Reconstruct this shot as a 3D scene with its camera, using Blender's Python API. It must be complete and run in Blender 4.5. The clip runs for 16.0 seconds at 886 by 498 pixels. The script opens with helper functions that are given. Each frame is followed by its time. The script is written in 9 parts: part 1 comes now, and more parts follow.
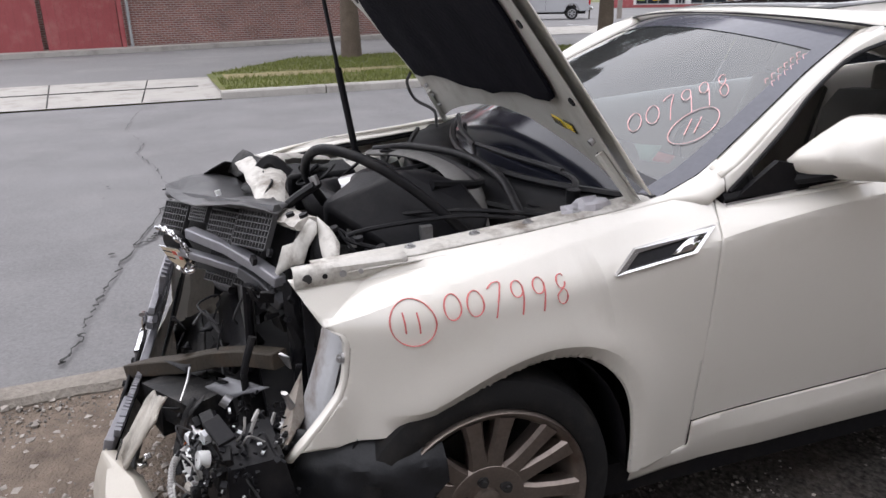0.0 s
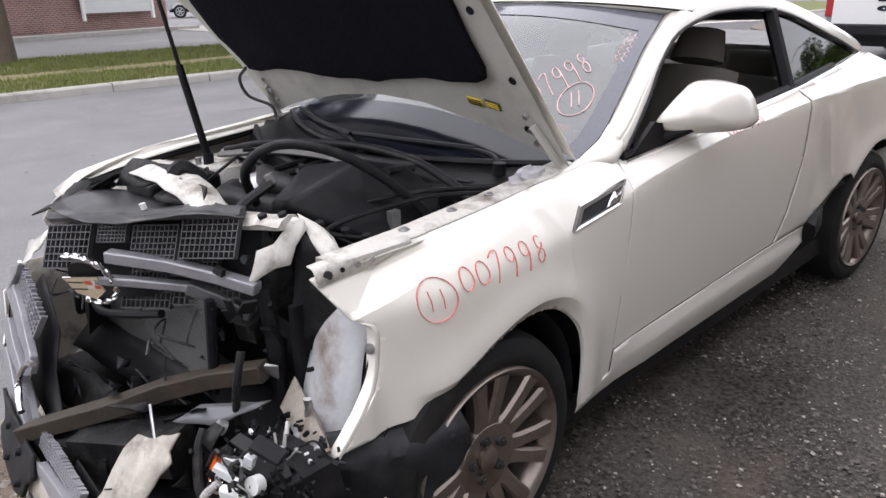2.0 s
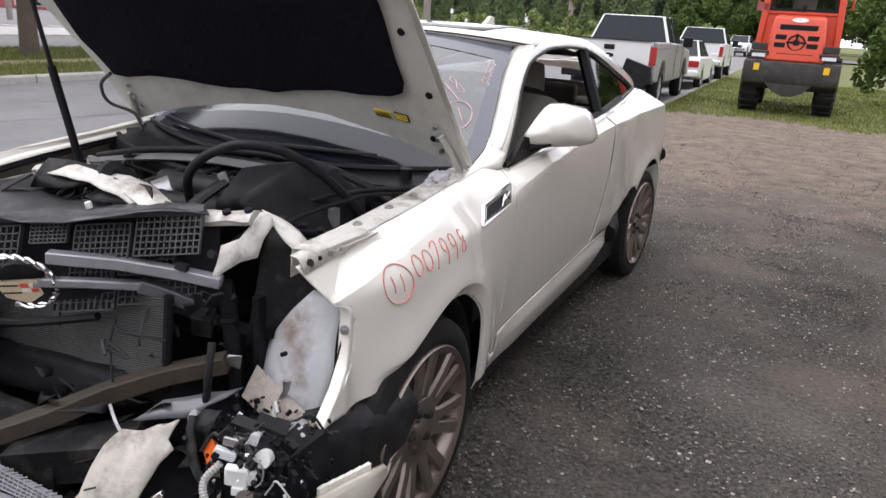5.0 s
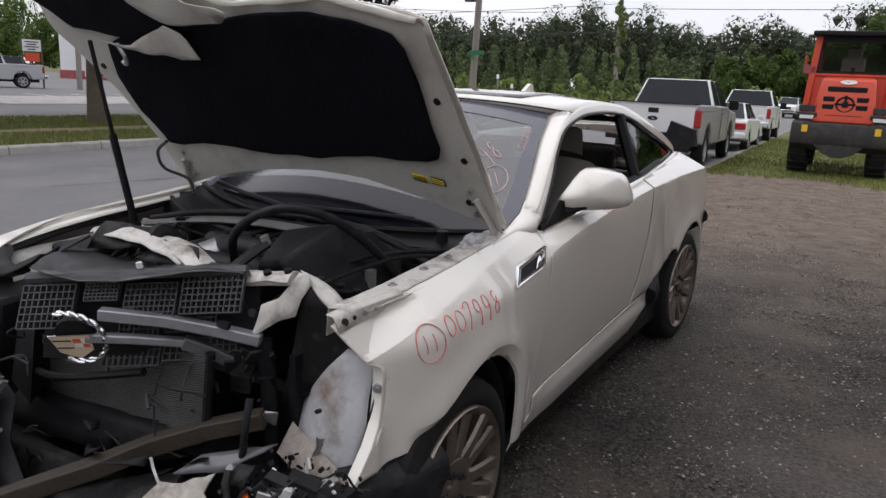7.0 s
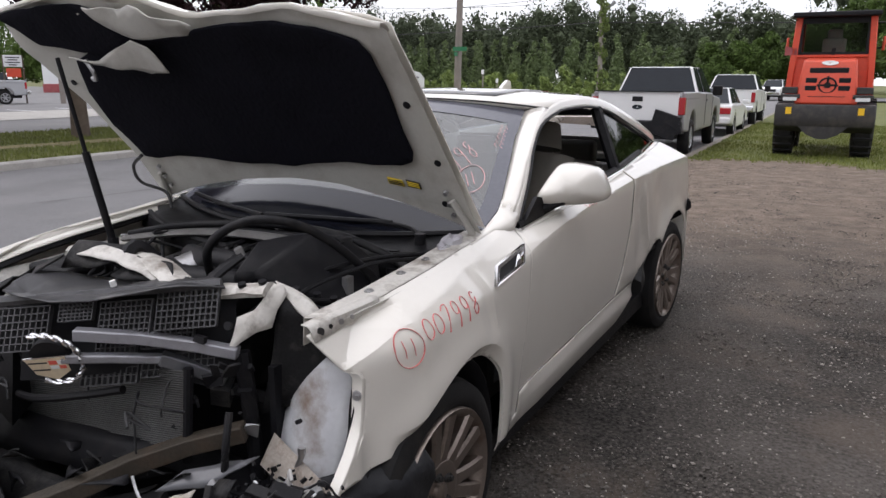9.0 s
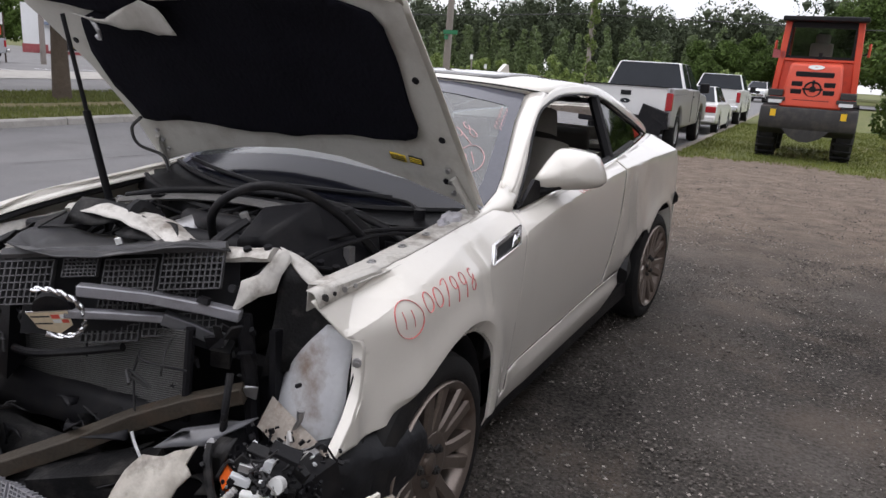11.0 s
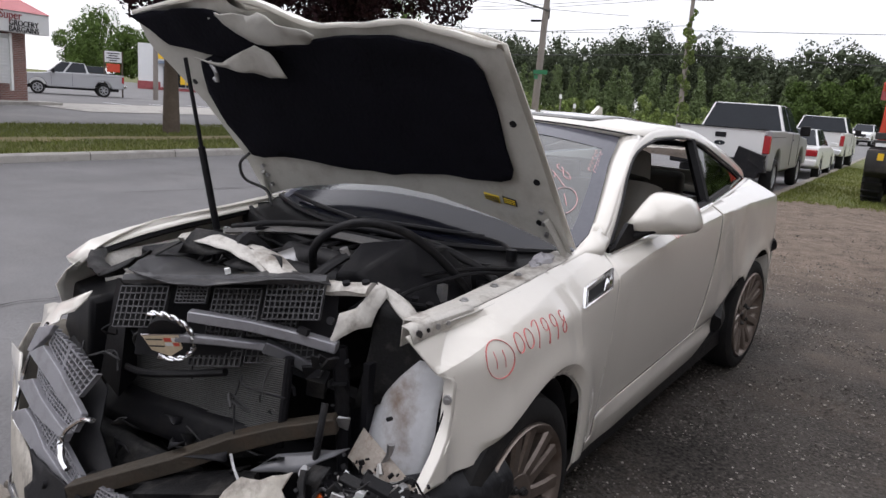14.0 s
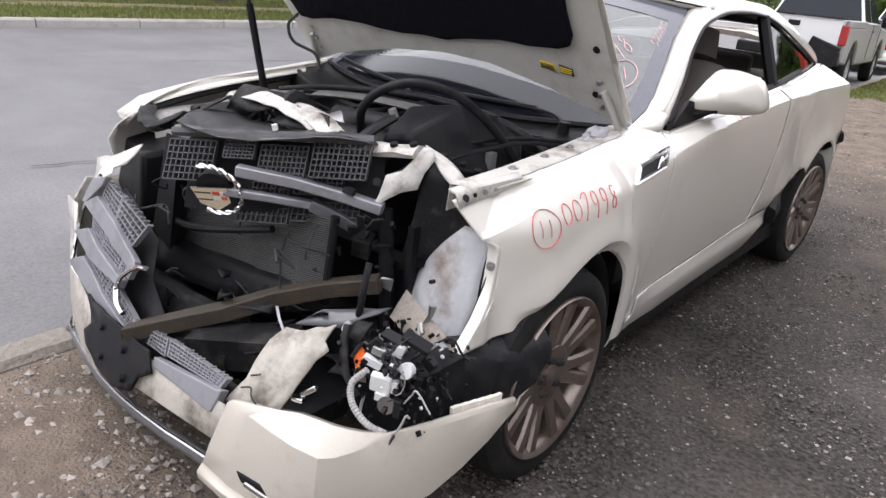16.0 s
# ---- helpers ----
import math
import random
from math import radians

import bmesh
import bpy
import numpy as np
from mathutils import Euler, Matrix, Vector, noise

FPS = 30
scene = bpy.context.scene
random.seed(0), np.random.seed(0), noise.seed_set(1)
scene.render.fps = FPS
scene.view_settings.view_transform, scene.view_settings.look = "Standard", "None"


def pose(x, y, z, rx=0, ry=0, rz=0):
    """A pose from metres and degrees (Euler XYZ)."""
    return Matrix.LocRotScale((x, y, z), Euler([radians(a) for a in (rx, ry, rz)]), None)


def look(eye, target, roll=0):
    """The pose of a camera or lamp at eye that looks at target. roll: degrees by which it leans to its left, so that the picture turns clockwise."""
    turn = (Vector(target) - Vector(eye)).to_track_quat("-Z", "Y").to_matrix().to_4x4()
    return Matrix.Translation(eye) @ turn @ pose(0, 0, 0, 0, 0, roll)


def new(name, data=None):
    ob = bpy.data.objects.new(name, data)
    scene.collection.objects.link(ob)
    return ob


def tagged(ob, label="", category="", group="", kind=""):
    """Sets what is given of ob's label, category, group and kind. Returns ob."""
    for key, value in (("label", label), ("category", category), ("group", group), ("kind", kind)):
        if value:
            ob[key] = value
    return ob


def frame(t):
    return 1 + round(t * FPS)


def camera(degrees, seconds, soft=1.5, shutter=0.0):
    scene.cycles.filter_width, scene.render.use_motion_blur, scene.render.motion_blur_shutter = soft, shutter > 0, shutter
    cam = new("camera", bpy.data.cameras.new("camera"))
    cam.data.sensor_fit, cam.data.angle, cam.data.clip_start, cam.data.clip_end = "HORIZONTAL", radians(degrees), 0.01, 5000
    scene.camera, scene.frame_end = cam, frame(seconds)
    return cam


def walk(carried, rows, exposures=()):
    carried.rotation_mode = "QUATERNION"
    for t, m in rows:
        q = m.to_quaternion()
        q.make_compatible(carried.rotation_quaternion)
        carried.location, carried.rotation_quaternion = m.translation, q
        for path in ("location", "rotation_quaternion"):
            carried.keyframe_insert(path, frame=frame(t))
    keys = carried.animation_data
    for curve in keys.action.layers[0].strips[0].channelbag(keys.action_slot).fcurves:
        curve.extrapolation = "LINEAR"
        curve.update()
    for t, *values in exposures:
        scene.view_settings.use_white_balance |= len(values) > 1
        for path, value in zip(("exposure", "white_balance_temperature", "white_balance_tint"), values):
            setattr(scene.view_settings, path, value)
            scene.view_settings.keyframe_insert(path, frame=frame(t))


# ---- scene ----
cam = camera(63.2, 16.0)
PATH = [
    (0, (2.225, -0.632, 1.538), (0.462, 0.046, 0.879), -1.1),
    (0.5, (2.262, -0.836, 1.558), (0.598, 0.069, 0.918), 3.1),
    (1, (2.064, -0.945, 1.533), (0.357, -0.177, 0.828), -8.9),
    (1.5, (1.931, -1.015, 1.505), (0.378, 0.008, 0.768), -4.4),
    (2, (1.9, -1.25, 1.531), (0.607, 0.115, 0.849), -1.1),
    (2.5, (1.861, -1.401, 1.514), (0.485, -0.106, 0.858), 0.3),
    (3, (1.69, -1.371, 1.502), (0.385, -0.025, 0.806), -6.9),
    (3.5, (1.584, -1.448, 1.488), (0.525, 0.108, 0.813), -0.6),
    (3.7, (1.577, -1.525, 1.48), (0.738, 0.183, 0.864), 0.2),
    (5.8, (1.679, -1.751, 1.534), (0.907, -0.005, 0.936), 4.6),
    (6, (1.671, -1.766, 1.536), (0.833, -0.044, 0.96), 3.5),
    (6.5, (1.705, -1.801, 1.555), (0.752, -0.093, 1.138), 1.6),
    (7, (1.697, -1.746, 1.53), (0.803, -0.014, 1.083), 2.9),
    (7.5, (1.714, -1.751, 1.545), (0.778, -0.06, 1.03), 3.0),
    (8, (1.725, -1.726, 1.543), (0.76, -0.047, 1.045), 1.1),
    (8.5, (1.736, -1.718, 1.559), (0.848, 0.008, 1.077), 0.6),
    (9, (1.739, -1.718, 1.547), (0.862, 0.021, 1.093), 0.4),
    (9.2, (1.745, -1.724, 1.539), (0.845, -0.002, 1.064), -0.3),
    (11.3, (1.695, -1.784, 1.528), (0.873, -0.029, 1.035), 4.3),
    (11.5, (1.696, -1.784, 1.532), (0.855, -0.035, 1.049), 4.4),
    (12, (1.71, -1.786, 1.529), (0.825, -0.057, 1.053), 3.4),
    (12.5, (1.734, -1.786, 1.538), (0.812, -0.078, 1.057), 2.0),
    (13, (1.736, -1.79, 1.527), (0.796, -0.099, 1.02), 2.2),
    (13.5, (1.725, -1.797, 1.523), (0.805, -0.107, 0.98), 2.6),
    (14, (1.683, -1.82, 1.541), (0.649, -0.158, 1.13), 4.2),
    (14.5, (1.642, -1.847, 1.548), (0.513, -0.211, 1.329), 5.2),
    (15, (1.655, -1.879, 1.523), (0.514, -0.287, 1.116), 6.3),
    (15.5, (1.659, -1.854, 1.475), (0.538, -0.348, 0.785), 6.3),
    (16, (1.673, -1.808, 1.475), (0.61, -0.274, 0.756), 6.1),
]
EXPOSURES = [(t, e, 6450, 15) for t, e in ((0, -0.1), (1.0, 0.0), (2.0, 0.15), (3.7, 0.2), (5.8, -0.1), (6.1, -0.13), (6.5, -0.55), (7, -0.75), (8, -0.45), (9.2, -0.45), (11.3, -0.45), (13.5, -0.36), (14.05, -0.6), (14.4, -1.18), (14.6, -1.25), (15.05, -0.95), (15.5, 0.02), (16, 0.22))]
walk(cam, [(t, look(eye, target, roll)) for t, eye, target, roll in PATH], EXPOSURES)

# ---- world and light: an overcast afternoon, light from the whole sky ----
world = bpy.data.worlds.new("overcast_sky")
scene.world = world
world.use_nodes = True
wn, wl = world.node_tree.nodes, world.node_tree.links
wn.clear()
w_out = wn.new("ShaderNodeOutputWorld")
w_bg = wn.new("ShaderNodeBackground")
w_sky = wn.new("ShaderNodeTexSky")
w_sky.sky_type, w_sky.sun_disc = "NISHITA", False
w_sky.sun_elevation, w_sky.sun_rotation = radians(52), radians(240)
w_scale = wn.new("ShaderNodeMix")
w_scale.data_type, w_scale.blend_type = "RGBA", "MIX"
w_scale.inputs[0].default_value = 0.88
w_dim = wn.new("ShaderNodeVectorMath")
w_dim.operation = "SCALE"
w_dim.inputs["Scale"].default_value = 0.10
w_tc = wn.new("ShaderNodeTexCoord")
w_noise = wn.new("ShaderNodeTexNoise")
w_noise.inputs["Scale"].default_value = 2.2
w_noise.inputs["Detail"].default_value = 4
w_ramp = wn.new("ShaderNodeValToRGB")
w_ramp.color_ramp.elements[0].position, w_ramp.color_ramp.elements[0].color = 0.3, (0.74, 0.76, 0.79, 1)
w_ramp.color_ramp.elements[1].position, w_ramp.color_ramp.elements[1].color = 0.7, (0.93, 0.93, 0.94, 1)
wl.new(w_tc.outputs["Generated"], w_noise.inputs["Vector"])
wl.new(w_noise.outputs["Fac"], w_ramp.inputs["Fac"])
wl.new(w_sky.outputs["Color"], w_dim.inputs[0])
wl.new(w_dim.outputs[0], w_scale.inputs[6])
wl.new(w_ramp.outputs["Color"], w_scale.inputs[7])
# an overcast sky is brighter overhead than at the horizon
w_sep, w_map, w_mul = wn.new("ShaderNodeSeparateXYZ"), wn.new("ShaderNodeMapRange"), wn.new("ShaderNodeVectorMath")
w_mul.operation = "SCALE"
w_map.inputs["From Min"].default_value, w_map.inputs["From Max"].default_value = 0.0, 1.0
w_map.inputs["To Min"].default_value, w_map.inputs["To Max"].default_value = 2.0, 3.0
wl.new(w_tc.outputs["Generated"], w_sep.inputs[0])
wl.new(w_sep.outputs["Z"], w_map.inputs["Value"])
wl.new(w_scale.outputs[2], w_mul.inputs[0])
wl.new(w_map.outputs[0], w_mul.inputs["Scale"])
wl.new(w_mul.outputs[0], w_bg.inputs["Color"])
w_bg.inputs["Strength"].default_value = 1.0
wl.new(w_bg.outputs[0], w_out.inputs[0])

sun = new("sun", bpy.data.lights.new("sun", "SUN"))
sun.data.energy, sun.data.angle, sun.data.color = 0.7, radians(25), (1.0, 0.97, 0.92)
sun.matrix_world = look((0, 0, 0), (0.45, 0.25, -1.0))


# ---- materials ----
def mat(name, color, rough=0.6, metal=0.0, var=0.12, scale=6.0, fine=90.0, bump=0.0, bump_scale=120.0, coat=0.0,
        stain=None, stain_amount=0.4, stain_scale=2.5, rand=0.0, spec=0.5):
    """A Principled surface: colour that varies at two scales, stains of their own shape, and fine relief."""
    m = bpy.data.materials.new(name)
    m.use_nodes = True
    n, l = m.node_tree.nodes, m.node_tree.links
    b = n["Principled BSDF"]
    b.inputs["Metallic"].default_value = metal
    b.inputs["Coat Weight"].default_value = coat
    b.inputs["Coat Roughness"].default_value = 0.06
    b.inputs["Specular IOR Level"].default_value = spec
    tc = n.new("ShaderNodeTexCoord")
    big, small = n.new("ShaderNodeTexNoise"), n.new("ShaderNodeTexNoise")
    big.inputs["Scale"].default_value, small.inputs["Scale"].default_value = scale, fine
    big.inputs["Detail"].default_value, small.inputs["Detail"].default_value = 5, 3
    for k in (big, small):
        l.new(tc.outputs["Object"], k.inputs["Vector"])
    add = n.new("ShaderNodeMath")
    add.operation = "ADD"
    l.new(big.outputs["Fac"], add.inputs[0])
    l.new(small.outputs["Fac"], add.inputs[1])
    rng = n.new("ShaderNodeMapRange")
    rng.inputs["From Min"].default_value, rng.inputs["From Max"].default_value = 0.6, 1.4
    rng.inputs["To Min"].default_value, rng.inputs["To Max"].default_value = 1 - var, 1 + var
    l.new(add.outputs[0], rng.inputs["Value"])
    mul = n.new("ShaderNodeVectorMath")
    mul.operation = "SCALE"
    mul.inputs[0].default_value = color
    l.new(rng.outputs[0], mul.inputs["Scale"])
    col = mul.outputs[0]
    if rand:
        info, r2 = n.new("ShaderNodeObjectInfo"), n.new("ShaderNodeMapRange")
        geo, ad = n.new("ShaderNodeNewGeometry"), n.new("ShaderNodeMath")
        ad.operation = "ADD"
        l.new(info.outputs["Random"], ad.inputs[0])
        l.new(geo.outputs["Random Per Island"], ad.inputs[1])
        r2.inputs["From Max"].default_value = 2.0
        r2.inputs["To Min"].default_value, r2.inputs["To Max"].default_value = 1 - rand, 1 + rand
        l.new(ad.outputs[0], r2.inputs["Value"])
        m2 = n.new("ShaderNodeVectorMath")
        m2.operation = "SCALE"
        l.new(col, m2.inputs[0])
        l.new(r2.outputs[0], m2.inputs["Scale"])
        col = m2.outputs[0]
    if stain:
        sn, sr, mx = n.new("ShaderNodeTexNoise"), n.new("ShaderNodeMapRange"), n.new("ShaderNodeMix")
        sn.inputs["Scale"].default_value, sn.inputs["Detail"].default_value, sn.inputs["Roughness"].default_value = stain_scale, 8, 0.65
        l.new(tc.outputs["Object"], sn.inputs["Vector"])
        sr.inputs["From Min"].default_value, sr.inputs["From Max"].default_value = 0.5, 0.68
        sr.inputs["To Max"].default_value = stain_amount
        l.new(sn.outputs["Fac"], sr.inputs["Value"])
        mx.data_type = "RGBA"
        mx.inputs[7].default_value = (*stain, 1)
        l.new(sr.outputs[0], mx.inputs[0])
        l.new(col, mx.inputs[6])
        col = mx.outputs[2]
    l.new(col, b.inputs["Base Color"])
    rr = n.new("ShaderNodeMapRange")
    rr.inputs["To Min"].default_value, rr.inputs["To Max"].default_value = max(rough - 0.08, 0.02), min(rough + 0.08, 1)
    l.new(big.outputs["Fac"], rr.inputs["Value"])
    l.new(rr.outputs[0], b.inputs["Roughness"])
    if bump:
        bn, bp = n.new("ShaderNodeTexNoise"), n.new("ShaderNodeBump")
        bn.inputs["Scale"].default_value, bn.inputs["Detail"].default_value = bump_scale, 6
        l.new(tc.outputs["Object"], bn.inputs["Vector"])
        bp.inputs["Strength"].default_value, bp.inputs["Distance"].default_value = min(bump, 1.0), 0.02
        l.new(bn.outputs["Fac"], bp.inputs["Height"])
        l.new(bp.outputs[0], b.inputs["Normal"])
    return m


def glass_mat(name, tint, rough=0.02, see=0.5, dust=0.0):
    """Window glass: clear glass that also mirrors the sky, tinted."""
    m = bpy.data.materials.new(name)
    m.use_nodes = True
    n, l = m.node_tree.nodes, m.node_tree.links
    n.clear()
    out, mix, tr, gl, fr = (n.new("ShaderNode" + k) for k in ("OutputMaterial", "MixShader", "BsdfTransparent", "BsdfGlossy", "Fresnel"))
    tr.inputs["Color"].default_value = (*tint, 1)
    gl.inputs["Roughness"].default_value = rough
    fr.inputs["IOR"].default_value = see
    l.new(fr.outputs[0], mix.inputs[0])
    if dust:
        # a thin film of dry dust over the pane
        df, mx, nz, rg = n.new("ShaderNodeBsdfDiffuse"), n.new("ShaderNodeMixShader"), n.new("ShaderNodeTexNoise"), n.new("ShaderNodeMapRange")
        df.inputs["Color"].default_value = (0.62, 0.66, 0.66, 1)
        nz.inputs["Scale"].default_value, nz.inputs["Detail"].default_value = 3.0, 6
        rg.inputs["To Min"].default_value, rg.inputs["To Max"].default_value = dust * 0.7, dust * 1.3
        l.new(nz.outputs["Fac"], rg.inputs["Value"])
        l.new(rg.outputs[0], mx.inputs[0])
        l.new(tr.outputs[0], mx.inputs[1])
        l.new(df.outputs[0], mx.inputs[2])
        l.new(mx.outputs[0], mix.inputs[1])
    else:
        l.new(tr.outputs[0], mix.inputs[1])
    l.new(gl.outputs[0], mix.inputs[2])
    l.new(mix.outputs[0], out.inputs[0])
    return m


PAINT = mat("pearl_white_paint", (0.82, 0.79, 0.725), 0.34, 0.0, 0.02, 3, 300, coat=1.0, stain=(0.50, 0.45, 0.37), stain_amount=0.14, stain_scale=3)
PAINT_IN = mat("dirty_white_inner_metal", (0.60, 0.58, 0.54), 0.5, 0.0, 0.12, 9, 80, bump=0.1, bump_scale=60, stain=(0.13, 0.10, 0.075), stain_amount=0.85, stain_scale=9)
HOOD_IN = mat("dusty_white_hood_underside", (0.52, 0.51, 0.47), 0.55, 0.0, 0.06, 4, 60, stain=(0.25, 0.22, 0.18), stain_amount=0.4, stain_scale=6)
SCRAPE = mat("scraped_white_plastic", (0.45, 0.42, 0.37), 0.5, 0.0, 0.12, 6, 80, bump=0.2, bump_scale=40, stain=(0.10, 0.085, 0.07), stain_amount=0.9, stain_scale=9)
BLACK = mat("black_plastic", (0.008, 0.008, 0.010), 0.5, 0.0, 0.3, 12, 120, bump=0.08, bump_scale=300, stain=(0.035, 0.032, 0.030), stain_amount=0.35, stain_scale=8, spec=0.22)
DARK = mat("dark_dusty_plastic", (0.011, 0.011, 0.012), 0.5, 0.0, 0.4, 8, 100, bump=0.15, bump_scale=120, stain=(0.075, 0.07, 0.065), stain_amount=0.6, stain_scale=11, spec=0.22)
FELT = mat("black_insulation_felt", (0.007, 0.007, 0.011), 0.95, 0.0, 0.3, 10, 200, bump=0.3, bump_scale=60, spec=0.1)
RUBBER = mat("tyre_rubber", (0.012, 0.012, 0.013), 0.75, 0.0, 0.2, 10, 150, bump=0.1, bump_scale=150, stain=(0.045, 0.04, 0.035), stain_amount=0.4, stain_scale=8, spec=0.3)
HOSE = mat("hose_rubber", (0.010, 0.010, 0.012), 0.5, 0.0, 0.3, 20, 150, bump=0.08, stain=(0.05, 0.047, 0.044), stain_amount=0.4, stain_scale=12, spec=0.25)
WHEEL = mat("silver_wheel_with_brake_dust", (0.25, 0.21, 0.185), 0.33, 0.75, 0.15, 14, 120, stain=(0.13, 0.08, 0.055), stain_amount=0.85, stain_scale=4)
CHROME = mat("chrome", (0.75, 0.75, 0.76), 0.12, 1.0, 0.05, 20, 200)
ALU = mat("bare_aluminium", (0.50, 0.50, 0.51), 0.42, 0.85, 0.12, 15, 200, stain=(0.12, 0.11, 0.10), stain_amount=0.5, stain_scale=10)
GREY = mat("grey_grille_plastic", (0.13, 0.132, 0.142), 0.42, 0.25, 0.08, 10, 150, stain=(0.06, 0.06, 0.06), stain_amount=0.4, stain_scale=9)
MESH = mat("dark_grey_grille_mesh", (0.085, 0.085, 0.09), 0.5, 0.1, 0.2, 20, 150, stain=(0.03, 0.03, 0.03), stain_amount=0.6, stain_scale=12)
FIN = mat("condenser_fins", (0.10, 0.10, 0.098), 0.55, 0.3, 0.3, 12, 200, stain=(0.035, 0.03, 0.028), stain_amount=0.7, stain_scale=6)
RUST = mat("rusty_olive_bumper_beam", (0.045, 0.036, 0.026), 0.7, 0.1, 0.3, 10, 120, bump=0.2, bump_scale=80, stain=(0.07, 0.04, 0.022), stain_amount=0.6, stain_scale=8)
AMBER = mat("amber_lens", (0.75, 0.13, 0.02), 0.25, 0.0, 0.1, 20, 100)
CLEAR = mat("clear_lamp_plastic", (0.72, 0.74, 0.76), 0.15, 0.0, 0.05, 20, 100)
REDLAMP = mat("red_tail_lamp", (0.35, 0.015, 0.02), 0.2, 0.0, 0.1, 20, 100)
MARKER = mat("red_grease_pen", (0.66, 0.19, 0.18), 0.6, 0.0, 0.25, 60, 300)
CHALK = mat("pink_chalk_marker", (0.85, 0.50, 0.50), 0.7, 0.0, 0.2, 60, 300)
YELLOW = mat("yellow_warning_paper", (0.75, 0.55, 0.03), 0.55, 0.0, 0.05, 20, 100)
PAPER = mat("white_paper", (0.75, 0.76, 0.75), 0.6, 0.0, 0.03, 20, 100)
GREENP = mat("pale_green_paper", (0.45, 0.65, 0.52), 0.6, 0.0, 0.05, 20, 100)
REDP = mat("red_paper", (0.65, 0.10, 0.07), 0.6, 0.0, 0.05, 20, 100)
RAG = mat("white_plastic_rag", (0.50, 0.49, 0.52), 0.4, 0.0, 0.1, 20, 80)
SEAT = mat("grey_beige_leather", (0.27, 0.25, 0.22), 0.5, 0.0, 0.08, 10, 120, bump=0.05)
TRIM = mat("dark_cabin_trim", (0.02, 0.02, 0.022), 0.6, 0.0, 0.1, 10, 100)
GLASS = glass_mat("dusty_windscreen_glass", (0.36, 0.43, 0.47), 0.04, 2.3, 0.07)
CABGLASS = glass_mat("cab_glass", (0.75, 0.77, 0.76), 0.02, 1.35)
TINT = glass_mat("dark_passenger_glass", (0.025, 0.028, 0.03), 0.05, 1.2)
DARKGLASS = glass_mat("tinted_glass", (0.03, 0.033, 0.037), 0.02, 1.6)

ASPHALT = mat("worn_asphalt", (0.165, 0.163, 0.166), 0.85, 0.0, 0.30, 0.9, 60, bump=0.35, bump_scale=140, stain=(0.205, 0.20, 0.20), stain_amount=0.55, stain_scale=1.1)
LOT = mat("old_parking_asphalt", (0.15, 0.148, 0.15), 0.85, 0.0, 0.2, 0.3, 20, bump=0.2, bump_scale=60, stain=(0.21, 0.205, 0.20), stain_amount=0.6, stain_scale=0.4)
GRAVEL = mat("dirt_and_gravel", (0.082, 0.074, 0.067), 0.95, 0.0, 1.0, 1.1, 55, bump=1.0, bump_scale=85, stain=(0.155, 0.125, 0.102), stain_amount=0.75, stain_scale=0.9, spec=0.2)


